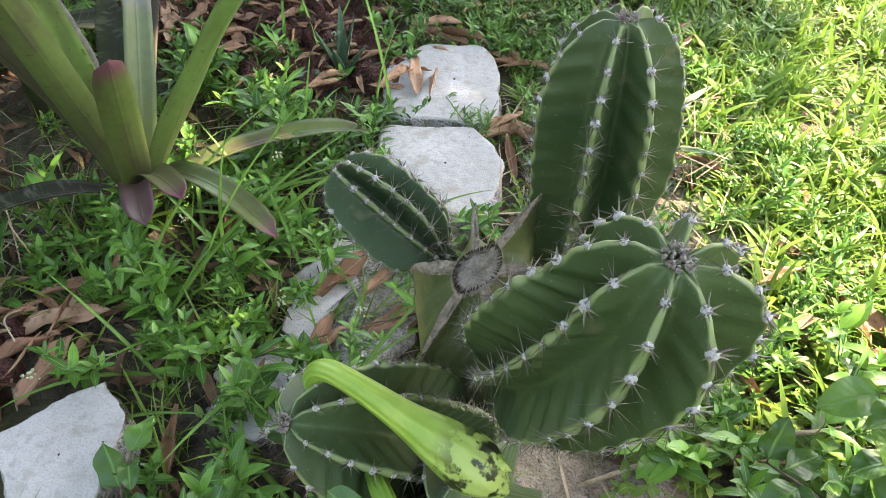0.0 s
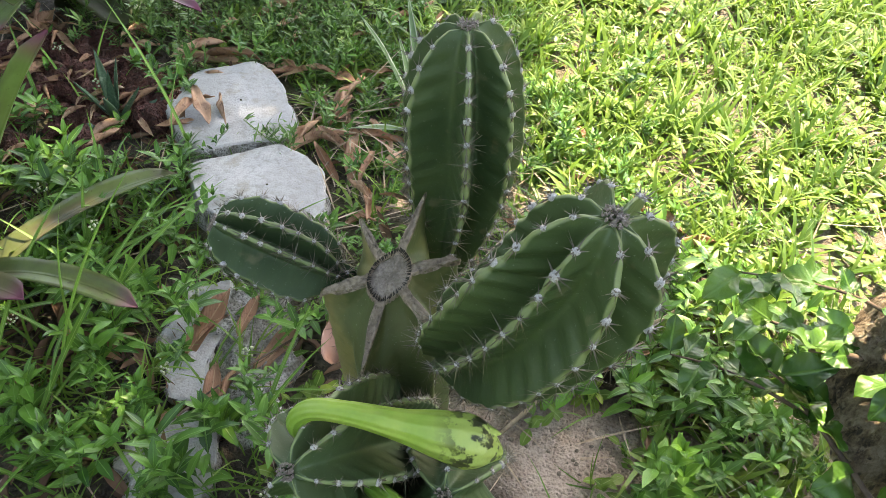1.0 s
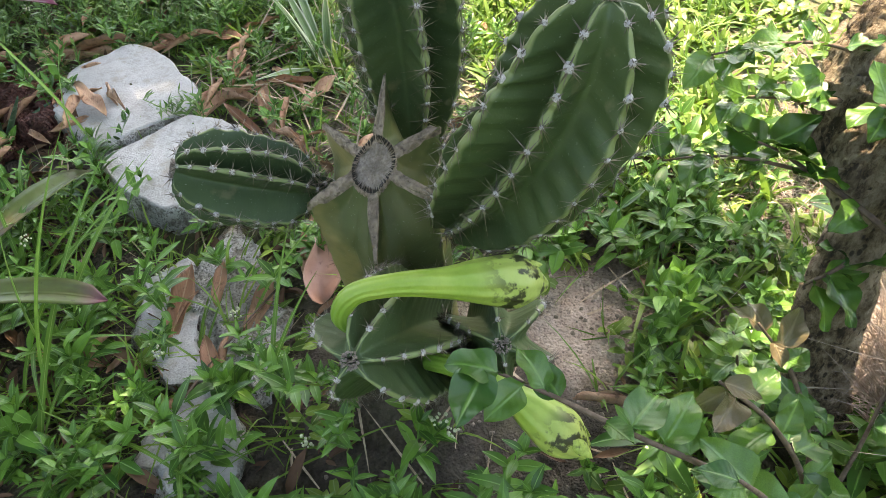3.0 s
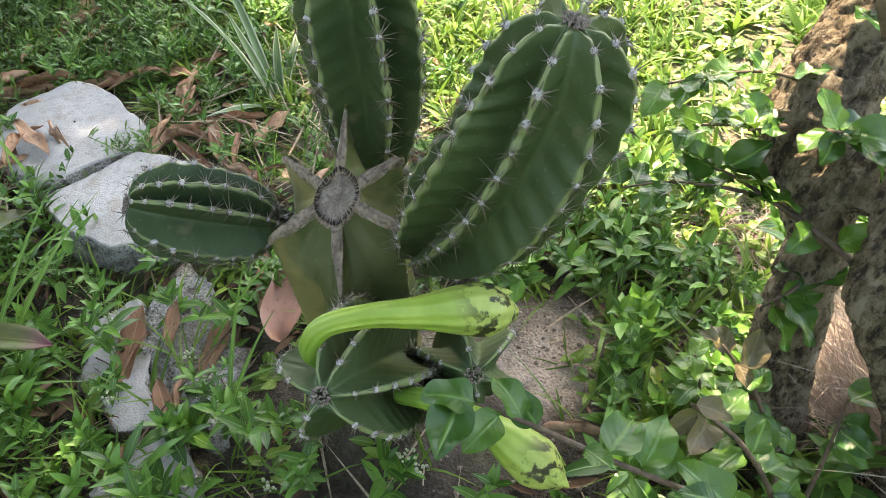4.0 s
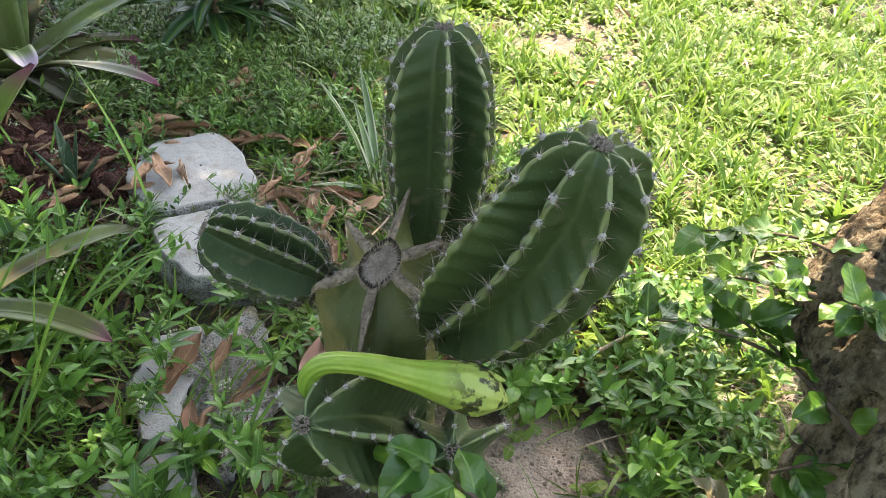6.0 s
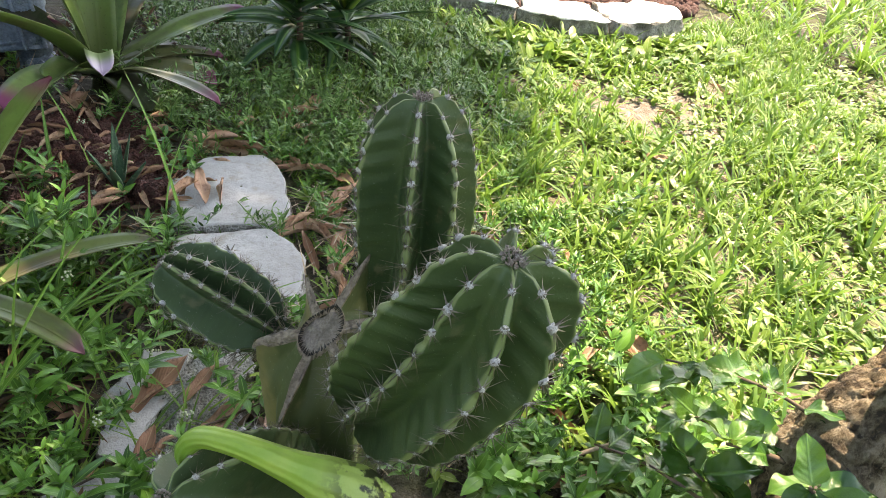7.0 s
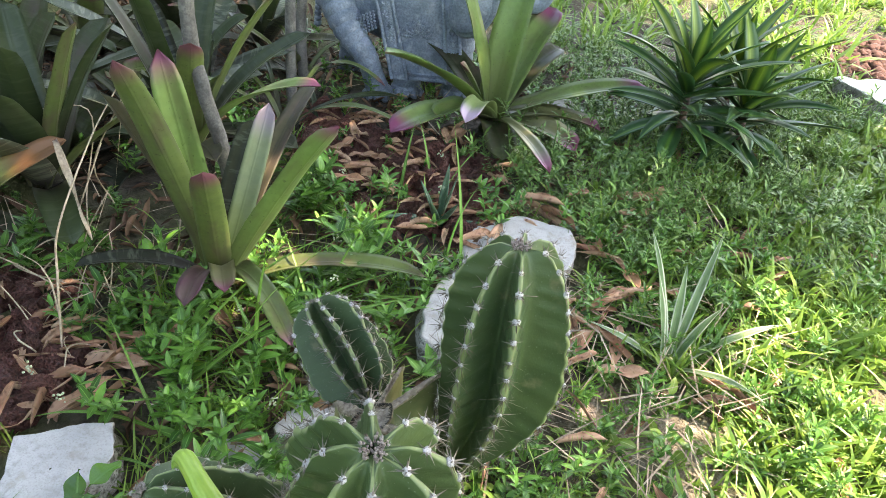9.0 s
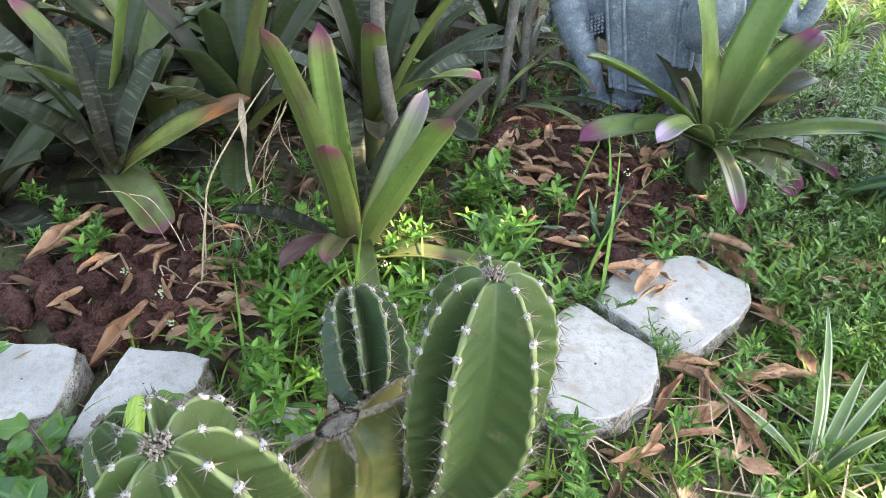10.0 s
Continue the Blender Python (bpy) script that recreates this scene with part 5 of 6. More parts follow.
# dry stalks, a withered strip and thin twigs caught between the bromeliads
strip = thing("dead_leaf", "pale withered leaf strip hanging from the yellowing bromeliad", "leaf", group="fallen leaves", me=leaf_mesh("dead_leaf", M["straw"], 0.0006, L=0.20, W=0.016, shape="blade", nl=16, nw=4, start=-0.55, bend=-0.6, fold=0.5, wave=0.35, twist=1.4))
strip.matrix_basis = pose(-0.788, 0.822, 0.304, 0, 0, -26)
for i in range(17):
    if i == 0:
        pts, r0 = [(-0.60, 0.60, 0.0), (-0.608, 0.64, 0.18), (-0.614, 0.669, 0.263), (-0.634, 0.78, 0.375), (-0.644, 0.866, 0.442)], 0.0020
    else:
        x, y, a, h, w = rng.normal(-0.66, 0.06), rng.normal(0.70, 0.05), rng.uniform(0, 6.28), rng.uniform(0.06, 0.24), rng.uniform(0.05, 0.15)
        pts, r0 = [(x, y, 0.0), (x + 0.25 * w * math.cos(a), y + 0.25 * w * math.sin(a), 0.45 * h), (x + 0.6 * w * math.cos(a + 0.3), y + 0.6 * w * math.sin(a + 0.3), 0.85 * h), (x + w * math.cos(a + 0.6), y + w * math.sin(a + 0.6), h)], rng.uniform(0.0009, 0.0016)
    thing("dry_twig", "thin pale dry twig caught among the bromeliads", "twig", group="dry twigs", me=tube("dry_twig", pts, [r0, r0, 0.9 * r0, 0.7 * r0, 0.5 * r0][:len(pts)], M["straw"], 24, 6, 0.15, i))


# dracaena clumps with striped leaves
def dracaena(at, height, leaves, seed):
    r = random.Random(seed)
    ob = thing("dracaena", "dracaena with dark green leaves, the young ones striped yellow", "plant", (*at, 0.0), "dracaena clumps")
    part("cane", tube("cane", [(0, 0, -0.02), (0.01, 0, height * 0.5), (0, 0.01, height)], [0.011, 0.010, 0.009], M["twig"], 14, 8, 0.1), ob)
    for i in range(leaves):
        q = i / leaves
        me = leaf_mesh("leaf", M["drac_young" if q < 0.35 else "drac"], 0.0008, L=r.uniform(0.22, 0.34), W=r.uniform(0.046, 0.062), shape="sword", nl=12, nw=4, start=1.35 - 1.5 * q, bend=r.uniform(-0.9, -0.2), fold=0.35, twist=r.uniform(-0.5, 0.5), seed=i)
        part("leaf", me, ob, "", pose(0, 0, height * (1 - 0.6 * q ** 1.3), 0, 0, math.degrees(i * 2.399)))
    return ob


dracaena((0.20, 2.12), 0.27, 38, 1)
dracaena((0.37, 2.26), 0.18, 32, 2)
dracaena((0.30, 2.42), 0.22, 26, 3)

# white-edged rosette on the lawn's rim
rosette = thing("striped_plant", "young rosette plant with white-edged strap leaves", "plant", (0.376, 1.193, 0.0))
for i, (tip, arch) in enumerate((((0.274, 1.265, 0.25), -22), ((0.394, 1.372, 0.232), -24), ((0.217, 1.167, 0.065), -25), ((0.565, 1.367, 0.07), -30), ((0.54, 1.13, 0.06), -45), ((0.31, 1.22, 0.20), -10), ((0.35, 1.28, 0.19), -10), ((0.43, 1.26, 0.13), -40))):
    leaf_to(rosette, (0.376, 1.193, 0.0), tip, arch, 0.021, "stripe", i, "sword", 0.0008)
aloe = thing("aloe", "small spotted aloe with upright fleshy leaves", "plant", (-0.235, 1.395, 0.0))
for i, (a, up, arch, L) in enumerate(((20, 75, 5, 0.15), (100, 70, 5, 0.16), (190, 62, 5, 0.13), (265, 55, 10, 0.12), (320, 50, 8, 0.14), (60, 82, 0, 0.12), (230, 35, -30, 0.16), (0, 30, -30, 0.18))):
    part("leaf", leaf_mesh("leaf", M["aloe"], 0.005, L=L, W=0.024, shape="sword", nl=10, nw=4, start=radians(up), bend=radians(arch), fold=0.45, seed=i), aloe, "", pose(0, 0, 0.002, 0, 0, a))


# ---- elephant statue, one mesh ----
def statue_mesh():
    bm = bmesh.new()

    def ball(c, s, rot=0.0, sub=3):
        bmesh.ops.create_icosphere(bm, subdivisions=sub, radius=1.0, matrix=pose(*c, 0, rot, 0) @ Matrix.Diagonal((*s, 1)))

    def chain(pts, radii, n=14, sub=2):
        for x, y, z, r in smooth_line([(*p, r) for p, r in zip(pts, radii)], n):
            ball((x, y, z), (r, r, r), 0, sub)

    def toes(x, y, r):
        ball((x, y, 0.03), (r * 1.2, r * 1.2, 0.034), 0, 2)
        for q in range(-2, 3):
            ball((x + r * 1.15 * math.sin(q * 0.55), y - r * 1.15 * math.cos(q * 0.55), 0.024), (0.016, 0.013, 0.024), 0, 1)

    ball((0.03, 0, 0.37), (0.30, 0.165, 0.19))
    ball((0.36, 0, 0.47), (0.14, 0.12, 0.15))
    # a bent leg before the cloth, and three straight ones
    chain([(-0.25, -0.09, 0.36), (-0.185, -0.14, 0.25), (-0.115, -0.17, 0.165), (-0.085, -0.17, 0.09), (-0.065, -0.165, 0.03)], [0.075, 0.062, 0.046, 0.044, 0.050])
    toes(-0.062, -0.168, 0.050)
    for x, y in ((0.045, -0.10), (0.24, -0.09), (-0.2, 0.1), (0.2, 0.1)):
        chain([(x, y, 0.30), (x, y, 0.16), (x, y, 0.03)], [0.066, 0.058, 0.060], 8)
        toes(x, y, 0.056)
    # ears, tusks and the curled trunk
    for sgn in (-1, 1):
        ball((0.268, sgn * 0.205, 0.41), (0.088, 0.022, 0.125), 14)
        ball((0.262, sgn * 0.217, 0.405), (0.070, 0.020, 0.100), 14)
        chain([(0.40, sgn * 0.07, 0.42), (0.47, sgn * 0.08, 0.40), (0.52, sgn * 0.075, 0.43)], [0.016, 0.013, 0.005], 8, 1)
    chain([(0.42, -0.03, 0.49), (0.455, -0.04, 0.455), (0.475, -0.05, 0.415), (0.51, -0.05, 0.398), (0.545, -0.05, 0.43), (0.558, -0.05, 0.50), (0.55, -0.05, 0.56)], [0.07, 0.055, 0.045, 0.037, 0.032, 0.029, 0.026], 26)
    chain([(-0.27, 0.0, 0.46), (-0.32, 0.0, 0.40), (-0.33, 0.0, 0.22)], [0.016, 0.013, 0.018], 20, 1)

    def cloth(b0, t0, b1, t1, z0, z1, out, sgn):
        """A strip of cloth between two leaning edges: b is the foot of an edge, t its top."""
        n, grid = 12, []
        for i in range(n + 1):
            f = i / n
            z = z0 + (z1 - z0) * f
            xa, xb = b0 + (t0 - b0) * f, b1 + (t1 - b1) * f
            yy = 0.178 + out - 0.10 * max(0.0, z - 0.40) / 0.12 + 0.003 * math.sin(9 * f)
            grid.append([bm.verts.new((x, sgn * q, z)) for x, q in ((xa, yy - 0.02), (xa, yy), (0.5 * (xa + xb), yy + 0.002), (xb, yy), (xb, yy - 0.02))])
        for i in range(n):
            for j in range(4):
                bm.faces.new((grid[i][j], grid[i][j + 1], grid[i + 1][j + 1], grid[i + 1][j]))
        bm.faces.new(grid[0])
        bm.faces.new(grid[-1])

    for sgn in (-1, 1):
        cloth(0.0, -0.10, 0.26, 0.20, 0.10, 0.50, 0.0, sgn)
        # raised side strips, each with a cord at its two edges
        for b, t in ((-0.012, -0.112), (0.20, 0.145)):
            cloth(b, t, b + 0.058, t + 0.058, 0.095, 0.49, 0.007, sgn)
            cloth(b - 0.006, t - 0.006, b + 0.006, t + 0.006, 0.095, 0.49, 0.013, sgn)
            cloth(b + 0.052, t + 0.052, b + 0.064, t + 0.064, 0.095, 0.49, 0.013, sgn)
            for i in range(9):                       # scrolls
                f = (i + 0.5) / 9
                x, z = b + (t - b) * f + 0.029, 0.10 + 0.39 * f
                for q in range(10):
                    a = q * 0.75
                    ball((x + (-1) ** i * 0.015 * math.cos(a) * (1 - q / 14), sgn * 0.187, z + 0.016 * math.sin(a) * (1 - q / 14)), (0.0045, 0.005, 0.0045), 0, 1)
        cloth(0.045, 0.04, 0.21, 0.205, 0.096, 0.125, 0.006, sgn)
        # hatched girth band behind the cloth
        for i in range(12):
            f = i / 11
            x, z = -0.215 + 0.13 * f, 0.235 + 0.075 * f
            chain([(x, sgn * (0.155 + 0.02 * f), z - 0.028), (x - 0.012, sgn * (0.152 + 0.02 * f), z + 0.03)], [0.006, 0.006], 6, 1)
        # flower emblem
        for i in range(9):
            a = i * math.pi / 8
            chain([(0.075 + 0.012 * math.cos(a), sgn * 0.181, 0.265 + 0.012 * math.sin(a)), (0.075 + 0.045 * math.cos(a), sgn * 0.182, 0.265 + 0.045 * math.sin(a))], [0.004, 0.008], 5, 1)
            ball((0.075 + 0.06 * math.cos(a), sgn * 0.180, 0.265 + 0.06 * math.sin(a)), (0.006, 0.006, 0.006), 0, 1)
        for q in range(16):
            a = q * math.pi / 8
            ball((0.09 + 0.03 * math.cos(a), sgn * 0.180, 0.17 + 0.02 * math.sin(a)), (0.005, 0.005, 0.005), 0, 1)
    return bm_mesh("elephant_statue", bm, M["statue"])


st = thing("elephant_statue", "blue-grey painted stone elephant statue with embossed saddle cloth", "statue", me=statue_mesh())
st.matrix_basis = pose(-0.76, 2.15, -0.01, 0, 0, 24) @ Matrix.Scale(0.85, 4)


# ---- red lava rock ----
def rock_mesh(seed):
    bm = bmesh.new()
    bmesh.ops.create_icosphere(bm, subdivisions=2, radius=1.0)
    for v in bm.verts:
        e = noise.noise(v.co * 1.3 + Vector((seed * 5, 0, 0))) * 0.5 + noise.noise(v.co * 3.1 + Vector((0, seed * 3, 0))) * 0.28
        v.co *= 1 + e
        v.co.z *= 0.75
    return bm_mesh("lava_stone", bm, M["lava"], False)


ROCKS = [rock_mesh(i) for i in range(6)]
bed = thing("lava_bed", "bed of rough dark red lava stones among leaf litter", "stones", kind="structure")
SPOTS = [(-0.80, 0.58, 0.13, 46), (-0.74, 0.40, 0.14, 52), (-0.70, 1.70, 0.12, 36), (-0.56, 1.60, 0.13, 50), (-0.42, 1.62, 0.13, 50), (-0.28, 1.60, 0.13, 46), (-0.19, 1.42, 0.10, 34), (-0.32, 1.45, 0.11, 34), (-0.58, 1.46, 0.09, 18), (-0.62, 0.60, 0.07, 14)]
for x, y, d, n in SPOTS:
    for i in range(n):
        px0, py0 = x + rng.normal(0, d * 0.65), y + rng.normal(0, d * 0.65)
        s = rng.uniform(0.013, 0.038)
        part("lava_stone", ROCKS[rng.integers(6)], bed, "", pose(px0, py0, float(ground_z(px0, py0)) + s * rng.uniform(0.35, 0.8), *rng.uniform(0, 360, 3)) @ Matrix.Diagonal((s, s * rng.uniform(0.7, 1.3), s * rng.uniform(0.7, 1.1), 1)))
far = Heap()
for i in range(3):
    bmv = np.array([v.co[:] for v in ROCKS[i].vertices])
    tri = np.array([p.vertices[:] for p in ROCKS[i].polygons])
    n = 500
    a, d = rng.uniform(0, 6.28, n), np.sqrt(rng.uniform(0, 1, n))
    fx, fy = 1.55 + 0.9 * d * np.cos(a), 3.55 + 0.75 * d * np.sin(a)
    far.add((bmv, tri, np.zeros((len(bmv), 2))), turns(rng.uniform(0, 6, n), rng.uniform(0, 1, n)), np.stack([fx, fy, np.full(n, 0.03)], 1), rng.uniform(0.015, 0.035, n))
thing("lava_gravel", "dark red lava gravel behind the kerb", "gravel", kind="stuff", me=far.mesh("lava_gravel", M["gravel"]))


# ---- ground cover ----
STONES = [(0.02, 1.35, 0.145), (0.03, 1.05, 0.135), (-0.41, 0.40, 0.115), (-0.55, 0.28, 0.10)]
CLEAR = [(0.10, 0.44, 0.10, 1.0), (0.16, 0.33, 0.10, 0.97), (0.27, 0.40, 0.10, 0.95), (0.38, 0.38, 0.07, 0.55), (0.09, 0.26, 0.11, 0.9), (-0.08, 0.74, 0.08, 0.35), (-0.15, 0.60, 0.06, 0.1), (-0.02, 0.84, 0.06, 0.7),
         (0.48, 1.10, 0.07, 0.6), (0.58, 0.06, 0.13, 0.95), (0.70, 0.12, 0.12, 0.9), (0.80, 0.34, 0.09, 0.7), (-0.70, 1.70, 0.14, 0.8), (-0.45, 1.62, 0.17, 0.85), (-0.25, 1.58, 0.14, 0.85), (-0.20, 1.35, 0.11, 0.85), (-0.80, 0.58, 0.14, 0.72), (-0.72, 0.40, 0.15, 0.70), (-0.60, 0.58, 0.10, 0.8), (-0.72, 0.55, 0.16, 0.8), (-0.55, 0.45, 0.08, 0.7), (-0.55, 0.57, 0.10, 0.75), (0.42, 0.34, 0.10, 0.4), (0.33, 1.05, 0.17, 0.55), (0.47, 1.00, 0.13, 0.75), (0.22, 1.22, 0.07, 0.7), (0.20, 1.38, 0.06, 0.6), (1.27, 1.89, 0.13, 0.9), (0.88, 2.12, 0.12, 0.8), (1.10, 1.13, 0.10, 0.8), (0.85, 0.91, 0.09, 0.75), (0.82, 1.37, 0.09, 0.75), (1.60, 2.40, 0.15, 0.8)]


def free(x, y):
    """Chance that something grows at a spot: none on stones, little on bare soil."""
    p = np.ones_like(x)
    for a, b, r in STONES:
        p = np.where((x - a) ** 2 + (y - b) ** 2 < r * r, 0.0, p)
    for a, b, r, w in CLEAR:
        way = np.arctan2(y - b, x - a)
        q = r * (1 + 0.22 * np.sin(3 * way + 50 * a) + 0.14 * np.sin(7 * way + 90 * b))
        p = p * (1 - w * np.exp(-(((x - a) ** 2 + (y - b) ** 2) / (q * q)) ** 2))
    kerb = (y > 2.93 - 0.36 * np.exp(-((x - 1.45) / 0.5) ** 2)) & (y < 4.3) & (x > 0.75) & (x < 2.5)
    return np.where(kerb, 0.0, p)


def blobs(x, y, rows):
    d = np.zeros_like(x)
    for a, b, r, w in rows:
        d = np.maximum(d, w * np.exp(-((x - a) ** 2 + (y - b) ** 2) / (r * r)))
    return d


def sow(heap, pieces, n, box, chance, size, tilt=0.15, lift=0.0):
    x, y = rng.uniform(box[0], box[1], n), rng.uniform(box[2], box[3], n)
    ok = rng.uniform(0, 1, n) < chance(x, y)
    x, y = x[ok], y[ok]
    for i, p in enumerate(pieces):
        xs, ys = x[i::len(pieces)], y[i::len(pieces)]
        m = len(xs)
        heap.add(p, turns(rng.uniform(0, 6.28, m), rng.normal(0, tilt, m), rng.normal(0, tilt, m)), np.stack([xs, ys, ground_z(xs, ys) + lift], 1), rng.uniform(*size, m))
    return heap


def stalk(pts, r):
    """A thin three-sided stalk."""
    C = np.asarray(pts, float)
    a = np.array([0, 2.1, 4.2])
    ring = np.stack([np.cos(a), np.sin(a), 0 * a], 1) * r
    V = (C[:, None] + ring[None]).reshape(-1, 3)
    return V, grid_faces(len(C), 3, True), np.full((len(V), 2), 0.5)


ONE = np.eye(3)[None]


def weed_plant(seed, height, pairs, L, W, stems, shape="lance"):
    r = np.random.default_rng(seed)
    h = Heap()
    lv = [leaf(L, W, shape, 4, 2, 0.5, -0.9 + 0.3 * i, 0.25) for i in range(3)]
    for s in range(stems):
        a, lean, H = r.uniform(0, 6.28), r.uniform(0.05, 0.75), height * r.uniform(0.6, 1.1)
        top = np.array([np.cos(a) * lean * H, np.sin(a) * lean * H, H])
        line = np.array([top * t + np.array([0, 0, 0.15 * H * np.sin(np.pi * t)]) for t in np.linspace(0, 1, 4)])
        h.add(stalk(line, 0.0011), ONE, [(0, 0, 0)])
        for i in range(pairs):
            t = 0.25 + 0.75 * i / (pairs - 1)
            p = np.array([np.interp(t * 3, range(4), line[:, c]) for c in range(3)])
            turn = i * 1.57 + r.uniform(-0.4, 0.4)
            k0 = 2 if i < pairs - 1 else 4
            for j in range(k0):
                h.add(lv[r.integers(3)], turns(turn + j * 2 * np.pi / k0, r.uniform(-0.15, 0.5) + (0.4 if i == pairs - 1 else 0)), [p], r.uniform(0.65, 1.15) * (1 - 0.35 * (i == pairs - 1)))
    return h.piece()


def tuft(seed, blades, L, W):
    r = np.random.default_rng(seed)
    h = Heap()
    for i in range(blades):
        b = leaf(L * r.uniform(0.5, 1.2), W * r.uniform(0.7, 1.2), "blade", 4, 1, r.uniform(0.5, 1.45), r.uniform(-1.7, -0.3), 0.0)
        h.add(b, turns(r.uniform(0, 6.28)), [(*r.uniform(-0.012, 0.012, 2), 0)])
    return h.piece()


def herb(seed, leaves, L, W):
    r = np.random.default_rng(seed)
    h = Heap()
    for i in range(leaves):
        b = leaf(L * r.uniform(0.6, 1.2), W * r.uniform(0.8, 1.2), "ovate", 4, 2, r.uniform(0.1, 1.0), r.uniform(-1.1, -0.2), 0.2)
        h.add(b, turns(r.uniform(0, 6.28)), [(*r.uniform(-0.015, 0.015, 2), r.uniform(0, 0.02))])
    return h.piece()


def feather(seed, height):
    r = np.random.default_rng(seed)
    h = Heap()
    lv = leaf(0.022, 0.0048, "lance", 2, 1, 0.3, -0.5, 0.0)
    for s in range(4):
        a, lean, H = r.uniform(0, 6.28), r.uniform(0.1, 0.9), height * r.uniform(0.5, 1.1)
        top = np.array([np.cos(a) * lean * H, np.sin(a) * lean * H, H])
        line = np.array([top * t for t in np.linspace(0, 1, 3)])
        h.add(stalk(line, 0.0009), ONE, [(0, 0, 0)])
        n = 14
        t = r.uniform(0.15, 1, n)
        h.add(lv, turns(r.uniform(0, 6.28, n), r.uniform(-0.1, 0.8, n)), top[None] * t[:, None], r.uniform(0.6, 1.4, n))
    return h.piece()


WEEDY = [(-0.62, 0.44, 0.06, 0.8), (-0.82, 0.47, 0.05, 0.8), (-0.60, 0.70, 0.07, 0.8), (-0.20, 0.55, 0.11, 1.0), (-0.19, 0.74, 0.09, 1.0), (-0.13, 0.66, 0.06, 0.8), (-0.30, 0.72, 0.17, 1.0), (-0.45, 0.62, 0.15, 1.0), (-0.50, 0.80, 0.10, 0.8), (-0.34, 0.90, 0.14, 0.9), (-0.55, 1.25, 0.14, 0.9), (-0.45, 1.36, 0.13, 0.9), (-0.30, 1.20, 0.14, 0.8), (-0.20, 1.02, 0.10, 0.8),
         (-0.12, 0.52, 0.16, 0.9), (-0.22, 0.38, 0.17, 0.9), (0.0, 0.60, 0.09, 0.7), (-0.02, 0.20, 0.22, 0.9), (0.15, 0.10, 0.2, 0.8), (-0.7, 0.5, 0.1, 0.35), (-0.9, 0.42, 0.1, 0.5), (-0.78, 1.42, 0.12, 0.7),
         (-0.35, 0.15, 0.25, 0.9), (-0.86, 0.72, 0.08, 0.8), (-0.66, 0.47, 0.06, 0.6), (-0.86, 0.52, 0.05, 0.6), (-0.13, 1.12, 0.07, 0.9), (-0.14, 1.28, 0.06, 0.8), (-0.10, 1.45, 0.06, 0.7), (-0.02, 0.90, 0.06, 0.8), (0.05, 0.74, 0.08, 0.7)]
BUSHY = [(0.50, 0.42, 0.13, 1.0), (0.62, 0.34, 0.12, 0.9), (0.44, 0.30, 0.10, 0.9), (0.52, 0.56, 0.10, 0.45), (0.36, 0.52, 0.08, 0.6), (0.62, 0.46, 0.1, 0.6), (0.75, 0.35, 0.12, 0.5)]
FERNY = [(-0.10, 1.85, 0.16, 1.0), (0.05, 1.75, 0.17, 1.0), (0.15, 1.95, 0.2, 1.0), (0.25, 1.65, 0.18, 0.8), (-0.02, 2.1, 0.18, 0.9), (0.5, 2.1, 0.3, 0.7), (-0.05, 1.02, 0.10, 0.35), (0.05, 1.20, 0.08, 0.3), (0.35, 1.9, 0.2, 0.8), (0.1, 2.4, 0.3, 0.8), (0.45, 2.6, 0.35, 0.9), (-0.1, 2.6, 0.3, 0.8), (0.75, 2.6, 0.25, 0.7)]


def lawn_share(x, y):
    return np.clip((x - 0.30 + 0.05 * np.sin(7 * y)) / 0.35, 0.0, 1.0)


WEEDS = [weed_plant(i, 0.105, 5, 0.048, 0.0145, 3) for i in range(6)] + [weed_plant(20 + i, 0.08, 6, 0.032, 0.011, 4) for i in range(2)] + [weed_plant(30 + i, 0.12, 4, 0.058, 0.019, 2) for i in range(3)]


def clumps(x, y):
    """Weeds stand in clumps with bare litter between them."""
    p = np.sin(21 * x + 6 * y + 1.0) * np.sin(19 * y - 8 * x + 2.0) + 0.6 * np.sin(39 * x + 11 * y) * np.sin(43 * y - 9 * x)
    return np.clip(0.62 + 0.75 * p, 0.04, 1.15)


weeds = sow(Heap(), WEEDS, 5000, (-1.3, 0.6, -0.15, 1.7), lambda x, y: 0.46 * blobs(x, y, WEEDY) * free(x, y) * clumps(x, y), (0.5, 1.15), 0.2)
sow(weeds, WEEDS, 900, (-1.2, 0.9, -0.1, 2.4), lambda x, y: 0.30 * free(x, y), (0.35, 0.75), 0.2)
thing("weeds", "lush green lance-leaved weeds spreading over the bed and stones", "weeds", kind="stuff", me=weeds.mesh("weeds", M["weed"]))
BUSH = [weed_plant(40 + i, 0.10, 4, 0.046, 0.020, 3, "ovate") for i in range(3)] + [weed_plant(46 + i, 0.10, 4, 0.055, 0.018, 2) for i in range(3)]
bush = sow(Heap(), BUSH, 560, (0.2, 1.0, 0.05, 0.95), lambda x, y: 0.55 * blobs(x, y, BUSHY) * free(x, y), (0.6, 1.15), 0.2)
thing("broadleaf_weeds", "broad-leaved green weeds at the lawn's edge by the tree", "weeds", kind="stuff", me=bush.mesh("broadleaf_weeds", M["weed"]))
FEATHER = [feather(60 + i, 0.10) for i in range(5)]
fern = sow(Heap(), FEATHER, 3700, (-0.5, 1.0, 0.8, 3.1), lambda x, y: 0.6 * blobs(x, y, FERNY) * np.clip(free(x, y) + 0.1, 0, 1), (0.6, 1.3), 0.2)
thing("feathery_weeds", "fine feathery green weeds round the stones", "weeds", kind="stuff", me=fern.mesh("feathery_weeds", M["fern"]))

